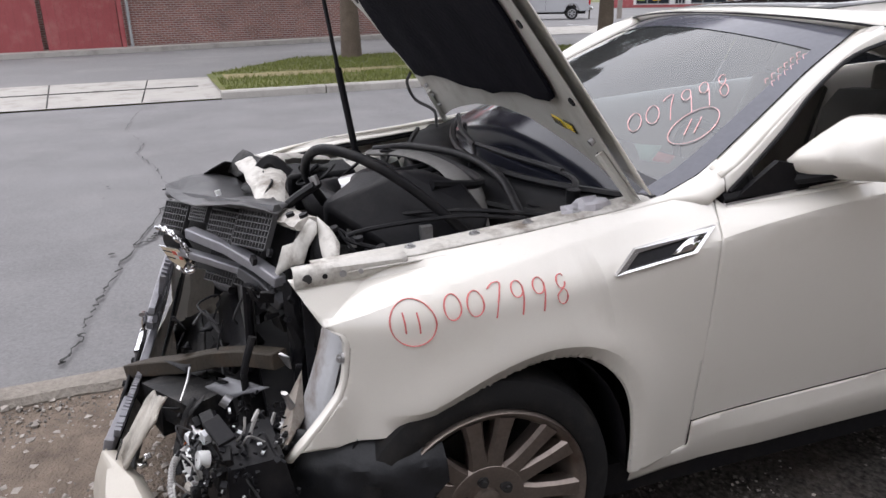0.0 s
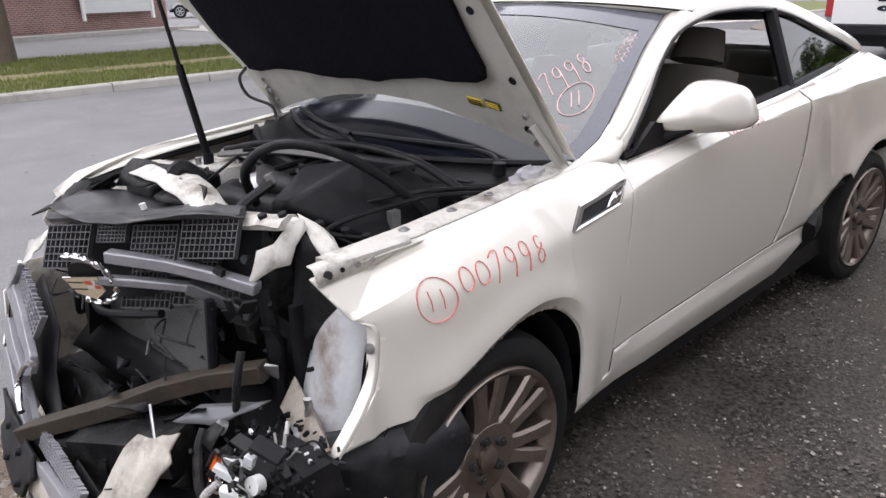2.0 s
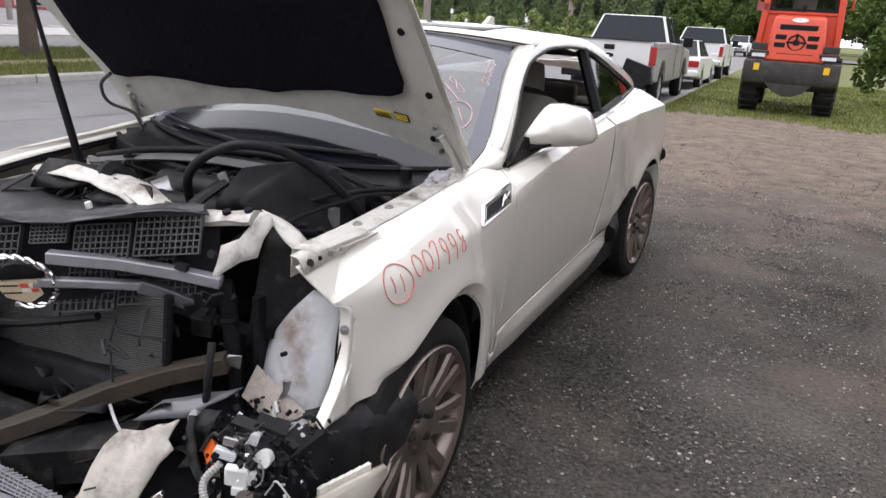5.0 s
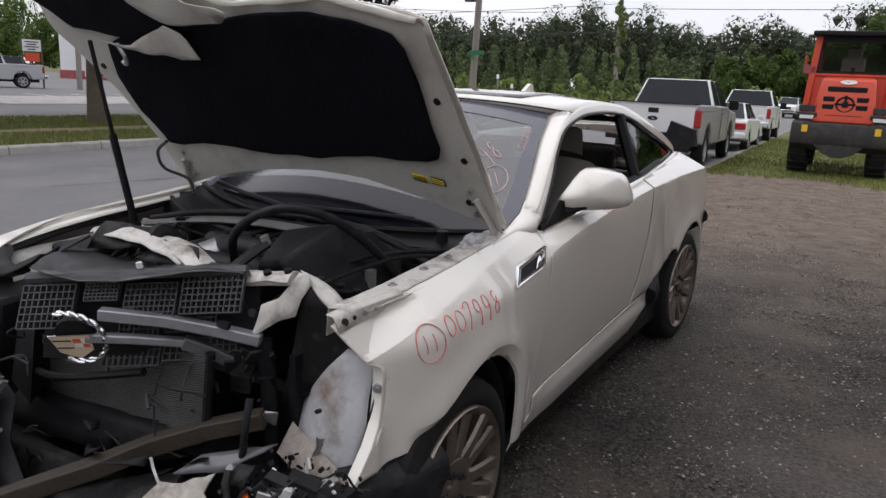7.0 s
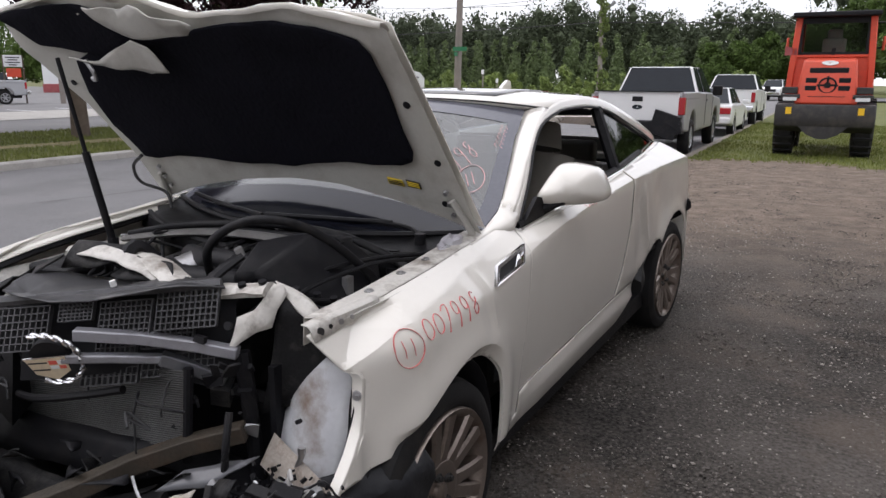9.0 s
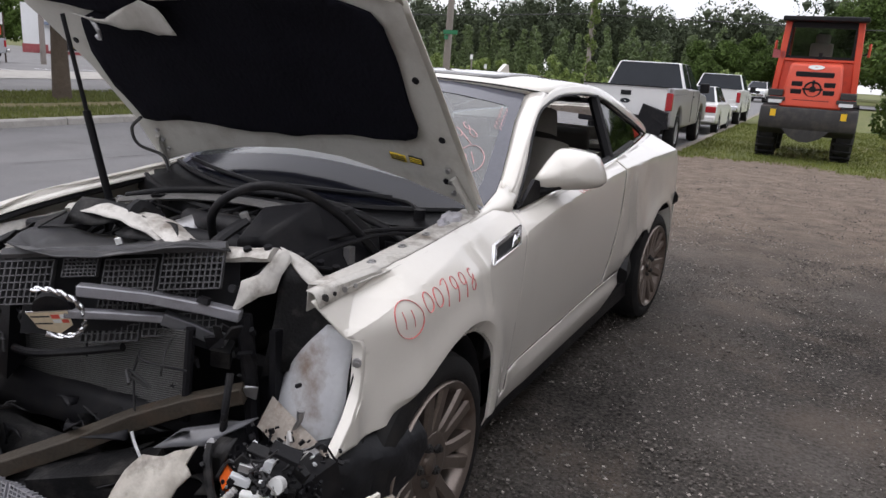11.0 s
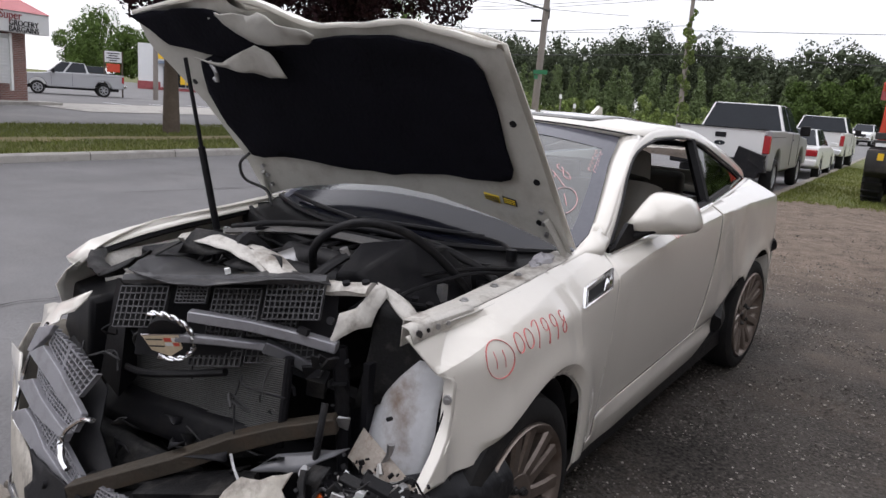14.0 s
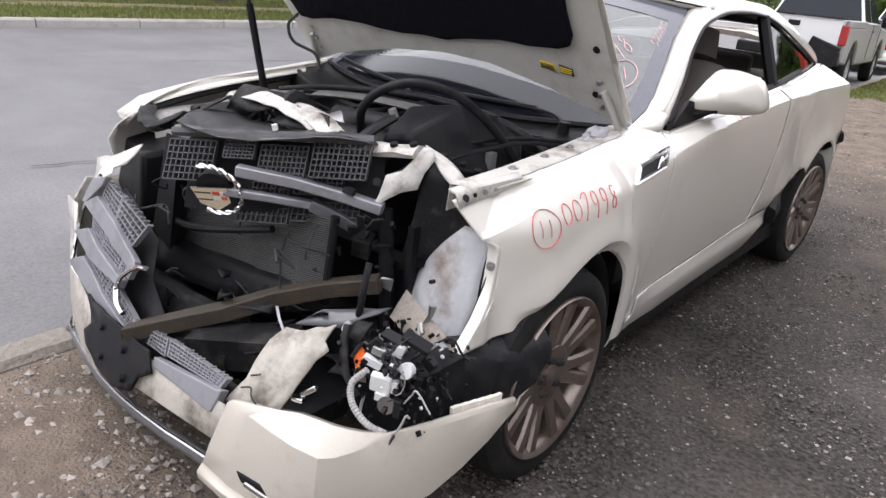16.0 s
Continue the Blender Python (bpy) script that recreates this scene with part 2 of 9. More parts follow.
def lay_dry_dirt(m, pale):
    """Grey gravel by the parked car gives way to dry brown dirt along the kerb and further up the lot."""
    n, l = m.node_tree.nodes, m.node_tree.links
    b = n["Principled BSDF"]
    old = b.inputs["Base Color"].links[0].from_socket
    tc, sep, nz = n.new("ShaderNodeTexCoord"), n.new("ShaderNodeSeparateXYZ"), n.new("ShaderNodeTexNoise")
    nz.inputs["Scale"].default_value, nz.inputs["Detail"].default_value = 0.8, 7
    l.new(tc.outputs["Object"], sep.inputs[0])
    l.new(tc.outputs["Object"], nz.inputs["Vector"])
    def ramp(socket, a, c, wob):
        ma, mr = n.new("ShaderNodeMath"), n.new("ShaderNodeMapRange")
        ma.operation = "MULTIPLY_ADD"
        l.new(nz.outputs["Fac"], ma.inputs[0])
        ma.inputs[1].default_value = wob
        l.new(socket, ma.inputs[2])
        mr.inputs["From Min"].default_value, mr.inputs["From Max"].default_value = a + wob / 2, c + wob / 2
        l.new(ma.outputs[0], mr.inputs["Value"])
        return mr.outputs[0]
    out = ramp(sep.outputs["X"], 2.2, 3.6, 2.2)
    up, kerb = ramp(sep.outputs["Y"], 4.0, 7.5, 5.0), ramp(sep.outputs["X"], 0.9, 0.35, 0.9)
    front = ramp(sep.outputs["Y"], 0.6, -0.2, 0.8)
    both_ = n.new("ShaderNodeMath")
    both_.operation = "MULTIPLY"
    l.new(kerb, both_.inputs[0])
    l.new(front, both_.inputs[1])
    mx = n.new("ShaderNodeMath")
    mx.operation = "MAXIMUM"
    far = n.new("ShaderNodeMath")
    far.operation = "MAXIMUM"
    l.new(up, far.inputs[0])
    l.new(out, far.inputs[1])
    l.new(far.outputs[0], mx.inputs[0])
    l.new(both_.outputs[0], mx.inputs[1])
    mix = n.new("ShaderNodeMix")
    mix.data_type = "RGBA"
    tint = n.new("ShaderNodeTexNoise")
    tint.inputs["Scale"].default_value, tint.inputs["Detail"].default_value, tint.inputs["Roughness"].default_value = 3.5, 12, 0.72
    cr = n.new("ShaderNodeValToRGB")
    cr.color_ramp.elements[0].position, cr.color_ramp.elements[0].color = 0.3, (*[0.5 * c for c in pale], 1)
    cr.color_ramp.elements[1].position, cr.color_ramp.elements[1].color = 0.7, (*[1.35 * c for c in pale], 1)
    l.new(tc.outputs["Object"], tint.inputs["Vector"])
    l.new(tint.outputs["Fac"], cr.inputs["Fac"])
    l.new(mx.outputs[0], mix.inputs[0])
    l.new(old, mix.inputs[6])
    l.new(cr.outputs["Color"], mix.inputs[7])
    l.new(mix.outputs[2], b.inputs["Base Color"])


lay_dry_dirt(GRAVEL, (0.215, 0.172, 0.138))
STONE = mat("gravel_stone", (0.125, 0.113, 0.103), 0.9, 0.0, 0.25, 20, 100, rand=0.8, spec=0.2)
PALESTONE = mat("pale_pebble", (0.34, 0.31, 0.28), 0.85, 0.0, 0.2, 20, 100, rand=0.5)
CONC = mat("weathered_concrete", (0.36, 0.345, 0.32), 0.85, 0.0, 0.12, 1.5, 40, bump=0.3, bump_scale=60, stain=(0.17, 0.155, 0.14), stain_amount=0.6, stain_scale=2.2)
GRASS = mat("mown_grass", (0.098, 0.112, 0.024), 0.9, 0.0, 0.45, 1.2, 30, bump=0.6, bump_scale=40, stain=(0.17, 0.14, 0.06), stain_amount=0.6, stain_scale=0.7)
BLADE = mat("grass_blades", (0.125, 0.145, 0.028), 0.8, 0.0, 0.3, 1.0, 20, rand=0.5)
SIDING = mat("white_siding", (0.68, 0.69, 0.70), 0.55, 0.0, 0.04, 3, 40)
REDPAINT = mat("faded_red_paint", (0.30, 0.065, 0.07), 0.6, 0.0, 0.12, 2, 30, stain=(0.36, 0.16, 0.15), stain_amount=0.5, stain_scale=2)
ROOFRED = mat("pink_red_roof", (0.52, 0.20, 0.21), 0.7, 0.0, 0.08, 3, 40)
BARK = mat("tree_bark", (0.11, 0.085, 0.065), 0.9, 0.0, 0.3, 6, 40, bump=0.8, bump_scale=18)
POLEWOOD = mat("grey_pole_wood", (0.23, 0.205, 0.185), 0.85, 0.0, 0.2, 2, 30, bump=0.3, bump_scale=30)
LEAFRED = mat("dark_purple_maple_leaves", (0.032, 0.012, 0.015), 0.6, 0.0, 0.2, 1.0, 10, rand=0.6, spec=0.15)
LEAFGREEN = mat("green_leaves", (0.075, 0.118, 0.028), 0.65, 0.0, 0.25, 0.2, 3, rand=0.6, spec=0.2)
LEAFDARK = mat("dark_woodland_foliage", (0.062, 0.078, 0.046), 0.7, 0.0, 0.25, 0.1, 3, rand=0.5, spec=0.2)
LEAFCONI = mat("green_conifer_foliage", (0.085, 0.118, 0.044), 0.7, 0.0, 0.25, 0.1, 3, rand=0.6)
SHRUB = mat("light_shrub_leaves", (0.14, 0.19, 0.045), 0.6, 0.0, 0.25, 0.3, 3, rand=0.5)
SILVER = mat("silver_car_paint", (0.40, 0.41, 0.43), 0.35, 0.1, 0.03, 3, 200, coat=0.5)
WHITECAR = mat("white_car_paint", (0.72, 0.72, 0.72), 0.3, 0.0, 0.03, 3, 200, coat=0.5)
TAUPE = mat("grey_pickup_paint", (0.31, 0.312, 0.325), 0.4, 0.0, 0.04, 3, 200, coat=0.25)
ORANGE = mat("orange_red_machine_paint", (0.62, 0.075, 0.035), 0.45, 0.0, 0.08, 3, 60, stain=(0.35, 0.06, 0.035), stain_amount=0.4, stain_scale=4)
STEEL = mat("dark_machine_steel", (0.035, 0.034, 0.034), 0.6, 0.2, 0.25, 6, 60, stain=(0.10, 0.085, 0.07), stain_amount=0.5, stain_scale=3)
YELL = mat("yellow_reflector", (0.80, 0.50, 0.02), 0.4, 0.0, 0.05, 10, 60)
WIRE = mat("black_wire", (0.03, 0.03, 0.032), 0.6)
GALV = mat("galvanised_steel", (0.35, 0.36, 0.37), 0.5, 0.6, 0.1, 8, 80)
GREENS = mat("green_street_sign", (0.02, 0.16, 0.07), 0.5)
BLACKPAINT = mat("black_sign_paint", (0.02, 0.02, 0.022), 0.6)
SUNGLASS = mat("grey_sunroof_glass", (0.05, 0.055, 0.06), 0.06, 0.0, 0.05, 3, 20, coat=1.0, spec=0.8)
WIREG = mat("grey_wire_insulation", (0.42, 0.41, 0.40), 0.5)
DARKBLUE = mat("dark_tinted_vehicle_glass", (0.016, 0.02, 0.026), 0.12, 0.0, 0.1, 3, 20, spec=0.25)


# ---- mesh helpers ----
def part(name, bm, material, parent=None, label="", smooth=True, solid=0.0, bevel=0.0, sharp=38):
    """Links a bmesh as one mesh object under its thing."""
    me = bpy.data.meshes.new(name)
    bm.normal_update()
    bm.to_mesh(me)
    bm.free()
    me.materials.append(material)
    if smooth:
        me.polygons.foreach_set("use_smooth", [True] * len(me.polygons))
        me.set_sharp_from_angle(angle=radians(sharp))
    ob = new(name, me)
    ob.parent = parent
    if label:
        ob["label"] = label
    if solid:
        s = ob.modifiers.new("thickness", "SOLIDIFY")
        s.thickness, s.offset = solid, -1.0
    if bevel:
        s = ob.modifiers.new("rounded", "BEVEL")
        s.width, s.segments, s.limit_method, s.angle_limit = bevel, 2, "ANGLE", radians(40)
    return ob


def thing(name, m, label, category, group="", kind=""):
    ob = new(name)
    ob.matrix_world = m
    return tagged(ob, label, category, group, kind)


def raw(name, verts, faces, material, label="", category="", kind="", parent=None, smooth=False):
    """One mesh from computed arrays."""
    me = bpy.data.meshes.new(name)
    me.from_pydata(verts, [], faces)
    me.materials.append(material)
    if smooth:
        me.polygons.foreach_set("use_smooth", [True] * len(me.polygons))
    ob = new(name, me)
    ob.parent = parent
    return tagged(ob, label, category, "", kind)


def box(bm, c, s, rot=(0, 0, 0), taper=(1, 1)):
    """A box with centre, size, turn in degrees and a narrower top."""
    m = pose(*c, *rot) @ Matrix.Diagonal((*s, 1))
    vs = bmesh.ops.create_cube(bm, size=1)["verts"]
    for v in vs:
        if v.co.z > 0:
            v.co.x *= taper[0]
            v.co.y *= taper[1]
        v.co = m @ v.co
    return vs


def boxes(*args):
    bm = bmesh.new()
    for a in args:
        box(bm, *a)
    return bm


def smooth_path(pts, n=6):
    """Catmull-Rom through the points."""
    p = [Vector(q) for q in pts]
    p = [2 * p[0] - p[1]] + p + [2 * p[-1] - p[-2]]
    out = []
    for i in range(1, len(p) - 2):
        a, b, c, d = p[i - 1:i + 3]
        for k in range(n):
            t = k / n
            out.append(0.5 * ((2 * b) + (c - a) * t + (2 * a - 5 * b + 4 * c - d) * t * t + (3 * b - a - 3 * c + d) * t ** 3))
    return out + [p[-2]]


def tube(pts, r, segs=8, n=6, bm=None, flat=1.0, ribs=0.0):
    """A round bar or hose along a smooth line; r may be a list."""
    bm = bm or bmesh.new()
    line = smooth_path(pts, n) if n > 1 else [Vector(p) for p in pts]
    rings, up = [], Vector((0, 0, 1))
    for i, p in enumerate(line):
        t = (line[min(i + 1, len(line) - 1)] - line[max(i - 1, 0)]).normalized()
        side = t.cross(up)
        side = side.normalized() if side.length > 1e-3 else t.cross(Vector((1, 0, 0))).normalized()
        over = side.cross(t)
        rad = r if not isinstance(r, (list, tuple)) else r[0] + (r[1] - r[0]) * i / max(len(line) - 1, 1)
        rad *= 1 + ribs * (i % 2)
        rings.append([bm.verts.new(p + rad * (math.cos(a) * side + flat * math.sin(a) * over)) for a in (2 * math.pi * k / segs for k in range(segs))])
    for a, b in zip(rings, rings[1:]):
        for k in range(segs):
            bm.faces.new((a[k], a[(k + 1) % segs], b[(k + 1) % segs], b[k]))
    bm.faces.new(rings[0][::-1])
    bm.faces.new(rings[-1])
    return bm


def cyl(bm, a, b, r, segs=14, r2=None):
    return tube([a, b], [r, r if r2 is None else r2], segs, 1, bm)


def lathe(profile, segs=40, axis="x"):
    """A turned body: profile rows of (along the axis, radius)."""
    bm = bmesh.new()
    rings = []
    for x, r in profile:
        rings.append([bm.verts.new((x, r * math.cos(a), r * math.sin(a)) if axis == "x" else (r * math.cos(a), r * math.sin(a), x))
                      for a in (2 * math.pi * k / segs for k in range(segs))])
    for a, b in zip(rings, rings[1:]):
        for k in range(segs):
            bm.faces.new((a[k], a[(k + 1) % segs], b[(k + 1) % segs], b[k]))
    return bm


def panel(poly, fn, step=0.05, creases=()):
    """A sheet cut to an outline in two coordinates and laid onto a surface: fn(u, v) gives the place.
    Each crease is a line of (u, v) along which the sheet gets edges of its own."""
    bm = bmesh.new()
    f = bm.faces.new([bm.verts.new((u, v, 0)) for u, v in poly])
    f.normal_update()
    if f.normal.z < 0:
        f.normal_flip()
    bmesh.ops.triangulate(bm, faces=bm.faces[:], ngon_method="EAR_CLIP")
    for ax in (0, 1):
        lo, hi = min(p[ax] for p in poly), max(p[ax] for p in poly)
        k = math.floor(lo / step) + 1
        while k * step < hi - 1e-5:
            no = Vector((1, 0, 0)) if ax == 0 else Vector((0, 1, 0))
            bmesh.ops.bisect_plane(bm, geom=bm.verts[:] + bm.edges[:] + bm.faces[:], plane_co=no * (k * step), plane_no=no, dist=1e-5)
            k += 1
    for line in creases:
        for (ua, va), (ub, vb) in zip(line, line[1:]):
            lo, hi = (min(ua, ub) - 1e-4, min(va, vb) - 1e-4), (max(ua, ub) + 1e-4, max(va, vb) + 1e-4)
            near = [f for f in bm.faces if all(min(v.co[k] for v in f.verts) <= hi[k] and max(v.co[k] for v in f.verts) >= lo[k] for k in (0, 1))]
            geom = list({e for f in near for e in f.edges}) + list({v for f in near for v in f.verts}) + near
            if near:
                bmesh.ops.bisect_plane(bm, geom=geom, plane_co=Vector((ua, va, 0)), plane_no=Vector((va - vb, ub - ua, 0)).normalized(), dist=1e-5)
    bmesh.ops.remove_doubles(bm, verts=bm.verts[:], dist=1e-5)
    for v in bm.verts:
        v.co = fn(v.co.x, v.co.y)
    bmesh.ops.recalc_face_normals(bm, faces=bm.faces[:])
    return bm


def sheet(rows):
    """A quad sheet from rows of places."""
    bm = bmesh.new()
    g = [[bm.verts.new(p) for p in row] for row in rows]
    for a, b in zip(g, g[1:]):
        for k in range(len(a) - 1):
            bm.faces.new((a[k], a[k + 1], b[k + 1], b[k]))
    return bm


def prism(poly, m, depth):
    """An outline in x and y, drawn out along z and set at the pose m."""
    bm = bmesh.new()
    lo = [bm.verts.new(m @ Vector((x, y, 0))) for x, y in poly]
    hi = [bm.verts.new(m @ Vector((x, y, depth))) for x, y in poly]
    n = len(poly)
    bm.faces.new(lo[::-1])
    bm.faces.new(hi)
    for k in range(n):
        bm.faces.new((lo[k], lo[(k + 1) % n], hi[(k + 1) % n], hi[k]))
    bmesh.ops.recalc_face_normals(bm, faces=bm.faces[:])
    return bm


def hull(pts):
    """The block that the points span."""
    bm = bmesh.new()
    for p in pts:
        bm.verts.new(p)
    r = bmesh.ops.convex_hull(bm, input=bm.verts[:])
    loose = [v for v in bm.verts if not v.link_faces]
    bmesh.ops.delete(bm, geom=loose, context="VERTS")
    bmesh.ops.recalc_face_normals(bm, faces=bm.faces[:])
    return bm


def quad_sheet(a, b, c, d, n=6, k=4, wob=0.0, scale=8.0, seed=0.0):
    """A sheet between four corners (a-b below, d-c above), dented by noise."""
    a, b, c, d = (Vector(p) for p in (a, b, c, d))
    rows = []
    for j in range(k + 1):
        l, r = a.lerp(d, j / k), b.lerp(c, j / k)
        rows.append([l.lerp(r, i / n) for i in range(n + 1)])
    bm = sheet(rows)
    return crumple(bm, wob, scale, seed) if wob else bm


def crumple(bm, amount, scale=8.0, seed=0.0):
    for v in bm.verts:
        v.co += amount * noise.noise_vector(v.co * scale + Vector((seed, 0, 0)))
    return bm


def lerp_at(rows, t):
    """Straight lines between rows of (t, value)."""
    if t <= rows[0][0]:
        return rows[0][1]
    for (a, x), (b, y) in zip(rows, rows[1:]):
        if t <= b:
            return x + (y - x) * (t - a) / (b - a)
    return rows[-1][1]

# ---- ground, road, kerbs, verges ----
def near_kerb_x(y):
    return lerp_at([(-60, -1.0), (0, -0.86), (12, -0.62), (33, -0.25), (80, 0.4)], y)


def strip_sheet(x0, x1, ys, z, nx, wob=0.0, wscale=2.0):
    """A sheet between two edge lines, given as functions of y."""
    rows = []
    for y in ys:
        a, b = x0(y), x1(y)
        rows.append([(a + (b - a) * k / nx, y, z + wob * noise.noise(Vector(((a + (b - a) * k / nx) * wscale, y * wscale, 0)))) for k in range(nx + 1)])
    return sheet(rows)


def stretch(a, b, n):
    return [a + (b - a) * k / n for k in range(n + 1)]


ground = part("ground", sheet([[(x, y, -0.16) for x in (-700, -80, 0, 80, 700)] for y in (-500, -80, 0, 100, 900)]), GRASS, None)
tagged(ground, "plain grassy land reaching to the horizon", "ground", "", "structure")
lot = part("gravel_lot", strip_sheet(lambda y: near_kerb_x(y) + 0.01, lambda y: 16.0, stretch(-9, 15.5, 160), 0.0, 120, 0.018, 1.7), GRAVEL, None)
tagged(lot, "bare dirt and gravel verge with loose stones", "ground", "", "structure")
def verge_edge(x):
    return 14.0 + 0.35 * math.sin(1.3 * x) + 0.45 * noise.noise(Vector((x * 0.9, 2.0, 0))) + 0.25 * noise.noise(Vector((x * 3.7, 5.0, 0)))


rows = []
for k in range(200):
    x = -0.72 + 30.7 * (k / 199) ** 1.5
    e = verge_edge(x)
    rows.append([(max(x, near_kerb_x(y) + 0.06), y, z + 0.025 * noise.noise(Vector((x * 0.8, y * 0.8, 0)))) for y, z in [(e, -0.045), (e + 0.25, -0.004)] + [(e + 0.5 + (44.5 - e) * (j / 24) ** 1.6, 0.012) for j in range(25)]])
verge = part("grass_verge", sheet(rows), GRASS, None)
tagged(verge, "mown grass verge beside the kerb", "grass", "", "structure")
road = part("road", strip_sheet(lambda y: -10.62, lambda y: near_kerb_x(y) - 0.08, stretch(-60, 80, 60), -0.02, 14, 0.01, 0.3), ASPHALT, None)
tagged(road, "worn grey asphalt street with dark cracks", "road", "", "structure")
cross = part("cross_road", sheet([[(x, y, -0.012) for x in (-120, -40, 0, 40, 120)] for y in (78, 84, 90, 96)]), LOT, None)
tagged(cross, "pale asphalt cross street in the distance", "road", "", "structure")
# near kerb: worn concrete lengths
def kerb_piece(x0f, w, y0, y1, top, parent, wear=0.012, material=None):
    rows = []
    for k in range(13):
        y = y0 + 0.012 + (y1 - y0 - 0.024) * k / 12
        x = x0f(y)
        j = wear * noise.noise(Vector((x * 3, y * 5, 0))) + 0.4 * wear * noise.noise(Vector((x * 9, y * 17, 4)))
        rows.append([Vector((x - w / 2, y, -0.1)), Vector((x - w / 2 + j, y, top - 0.02)), Vector((x - w / 2 + 0.02 + j, y, top + j * 0.5)),
                     Vector((x + w / 2 - 0.025 + j, y, top - 0.004)), Vector((x + w / 2 + j, y, top - 0.03)), Vector((x + w / 2, y, -0.1))])
    bm = sheet(rows)
    bm.faces.new([v for v in (bm.verts[:6])][::-1])
    bm.faces.new([v for v in (bm.verts[-6:])])
    part("kerb_stone", bm, material or CONC, parent)
def sheet_verts(bm):
    bm.verts.ensure_lookup_table()
    return bm
_plain_sheet = sheet
def sheet(rows):
    return sheet_verts(_plain_sheet(rows))
OLDCONC = mat("crumbling_dirty_concrete", (0.25, 0.225, 0.195), 0.9, 0.0, 0.25, 4, 50, bump=0.8, bump_scale=45, stain=(0.12, 0.10, 0.085), stain_amount=0.7, stain_scale=4)
kerb_n = thing("kerb_near", Matrix(), "worn concrete kerb between street and gravel", "kerb", "", "structure")
for k in range(46):
    kerb_piece(near_kerb_x, 0.15, -9 + 1.2 * k, -9 + 1.2 * (k + 1), 0.035, kerb_n, 0.02, OLDCONC)
kerb_f = thing("kerb_far", Matrix(), "pale concrete kerb along the grass strip", "kerb", "", "structure")
for k in range(30):
    kerb_piece(lambda y: -10.72, 0.2, 0.35 + 1.8 * k, 0.35 + 1.8 * (k + 1), 0.12, kerb_f)
# patched edge and cracks in the street
def crack(pts, w, seed):
    rnd = random.Random(seed)
    line, bm = [], bmesh.new()
    for (x0, y0), (x1, y1) in zip(pts, pts[1:]):
        for k in range(12):
            t = k / 12
            line.append((x0 + (x1 - x0) * t + rnd.uniform(-0.02, 0.02), y0 + (y1 - y0) * t + rnd.uniform(-0.02, 0.02)))
    prev = None
    for k, (x, y) in enumerate(line):
        h = w * rnd.uniform(0.4, 1.5)
        a, b = bm.verts.new((x - h, y - h * 0.3, -0.004)), bm.verts.new((x + h, y + h * 0.3, -0.004))
        if prev:
            bm.faces.new((prev[0], prev[1], b, a))
        prev = (a, b)
    return part("road_crack", bm, TARRY, road, smooth=False)
TARRY = mat("dark_crack", (0.035, 0.034, 0.033), 0.9, 0.0, 0.3, 10, 60)
crack([(-9.58, -0.96), (-8.03, -1.09), (-6.87, -0.87), (-6.22, -0.94), (-5.44, -0.76), (-4.49, -0.67), (-4.0, -0.66), (-2.83, -0.92), (-2.09, -1.06), (-1.67, -1.13), (-1.37, -1.15), (-1.1, -1.22)], 0.011, 1)
crack([(-2.83, -0.92), (-2.95, -0.8), (-3.1, -0.78)], 0.012, 2)
crack([(-3.2, 0.35), (-3.0, 1.4), (-3.3, 3.0), (-3.1, 6.0)], 0.008, 3)
crack([(-7.0, 4.0), (-6.4, 7.0), (-6.6, 12.0)], 0.012, 4)
bm = bmesh.new()
rnd = random.Random(12)
for k in range(30):
    x, y, r = rnd.uniform(-9.5, -2), rnd.uniform(-2, 14), rnd.uniform(0.006, 0.025)
    bmesh.ops.create_circle(bm, cap_ends=True, segments=7, radius=r, matrix=Matrix.Translation((x, y, -0.003)))
part("tar_spot", bm, TARRY, road, smooth=False)["kind"] = "stuff"

# far side of the street
apron = part("driveway_apron", sheet([[(x, y, 0.005 + 0.012 * (-10.6 - x)) for x in (-10.62, -11.7, -12.9, -14.1)] for y in (-14, -9, -5, -2.6, 0.55)]), CONC, None)
tagged(apron, "pale cracked concrete driveway apron", "pavement", "", "structure")
for k, (p0, p1) in enumerate((((-10.7, -2.3), (-14.0, -2.6)), ((-10.7, -0.9), (-14.0, -0.8)), ((-12.4, -9), (-12.5, 0.1)))):
    bm = cyl(bmesh.new(), (*p0, 0.01 + 0.012 * (-10.6 - p0[0])), (*p1, 0.01 + 0.012 * (-10.6 - p1[0])), 0.012, 4)
    part("apron_joint", bm, TARRY, apron)
grass_far = part("grass_strip", strip_sheet(lambda y: -18.2 + (0 if y > 3 else (3 - y) * 1.4), lambda y: -10.8, stretch(0.4, 60, 50), 0.06, 14, 0.03, 0.7), GRASS, None)
tagged(grass_far, "mown grass strip with a worn path along the street", "grass", "", "structure")
path_m = mat("trodden_dry_grass", (0.24, 0.20, 0.10), 0.95, 0.0, 0.2, 2, 30, bump=0.4, bump_scale=30)
wpath = part("worn_path", strip_sheet(lambda y: -14.2 + 0.15 * noise.noise(Vector((0, y, 0))), lambda y: -13.2 + 0.15 * noise.noise(Vector((5, y, 0))), stretch(0.7, 40, 60), 0.072, 4, 0.012, 1.0), path_m, None)
tagged(wpath, "dry trodden path in the grass strip", "path", "", "structure")
car_park = part("car_park", sheet([[(x, y, 0.04 + 0.002 * (-14 - x)) for x in (-14.0, -20, -30, -45, -75, -120)] for y in (-40, -15, 0, 20, 45, 76)]), LOT, None)
tagged(car_park, "patchy old asphalt car park", "pavement", "", "structure")
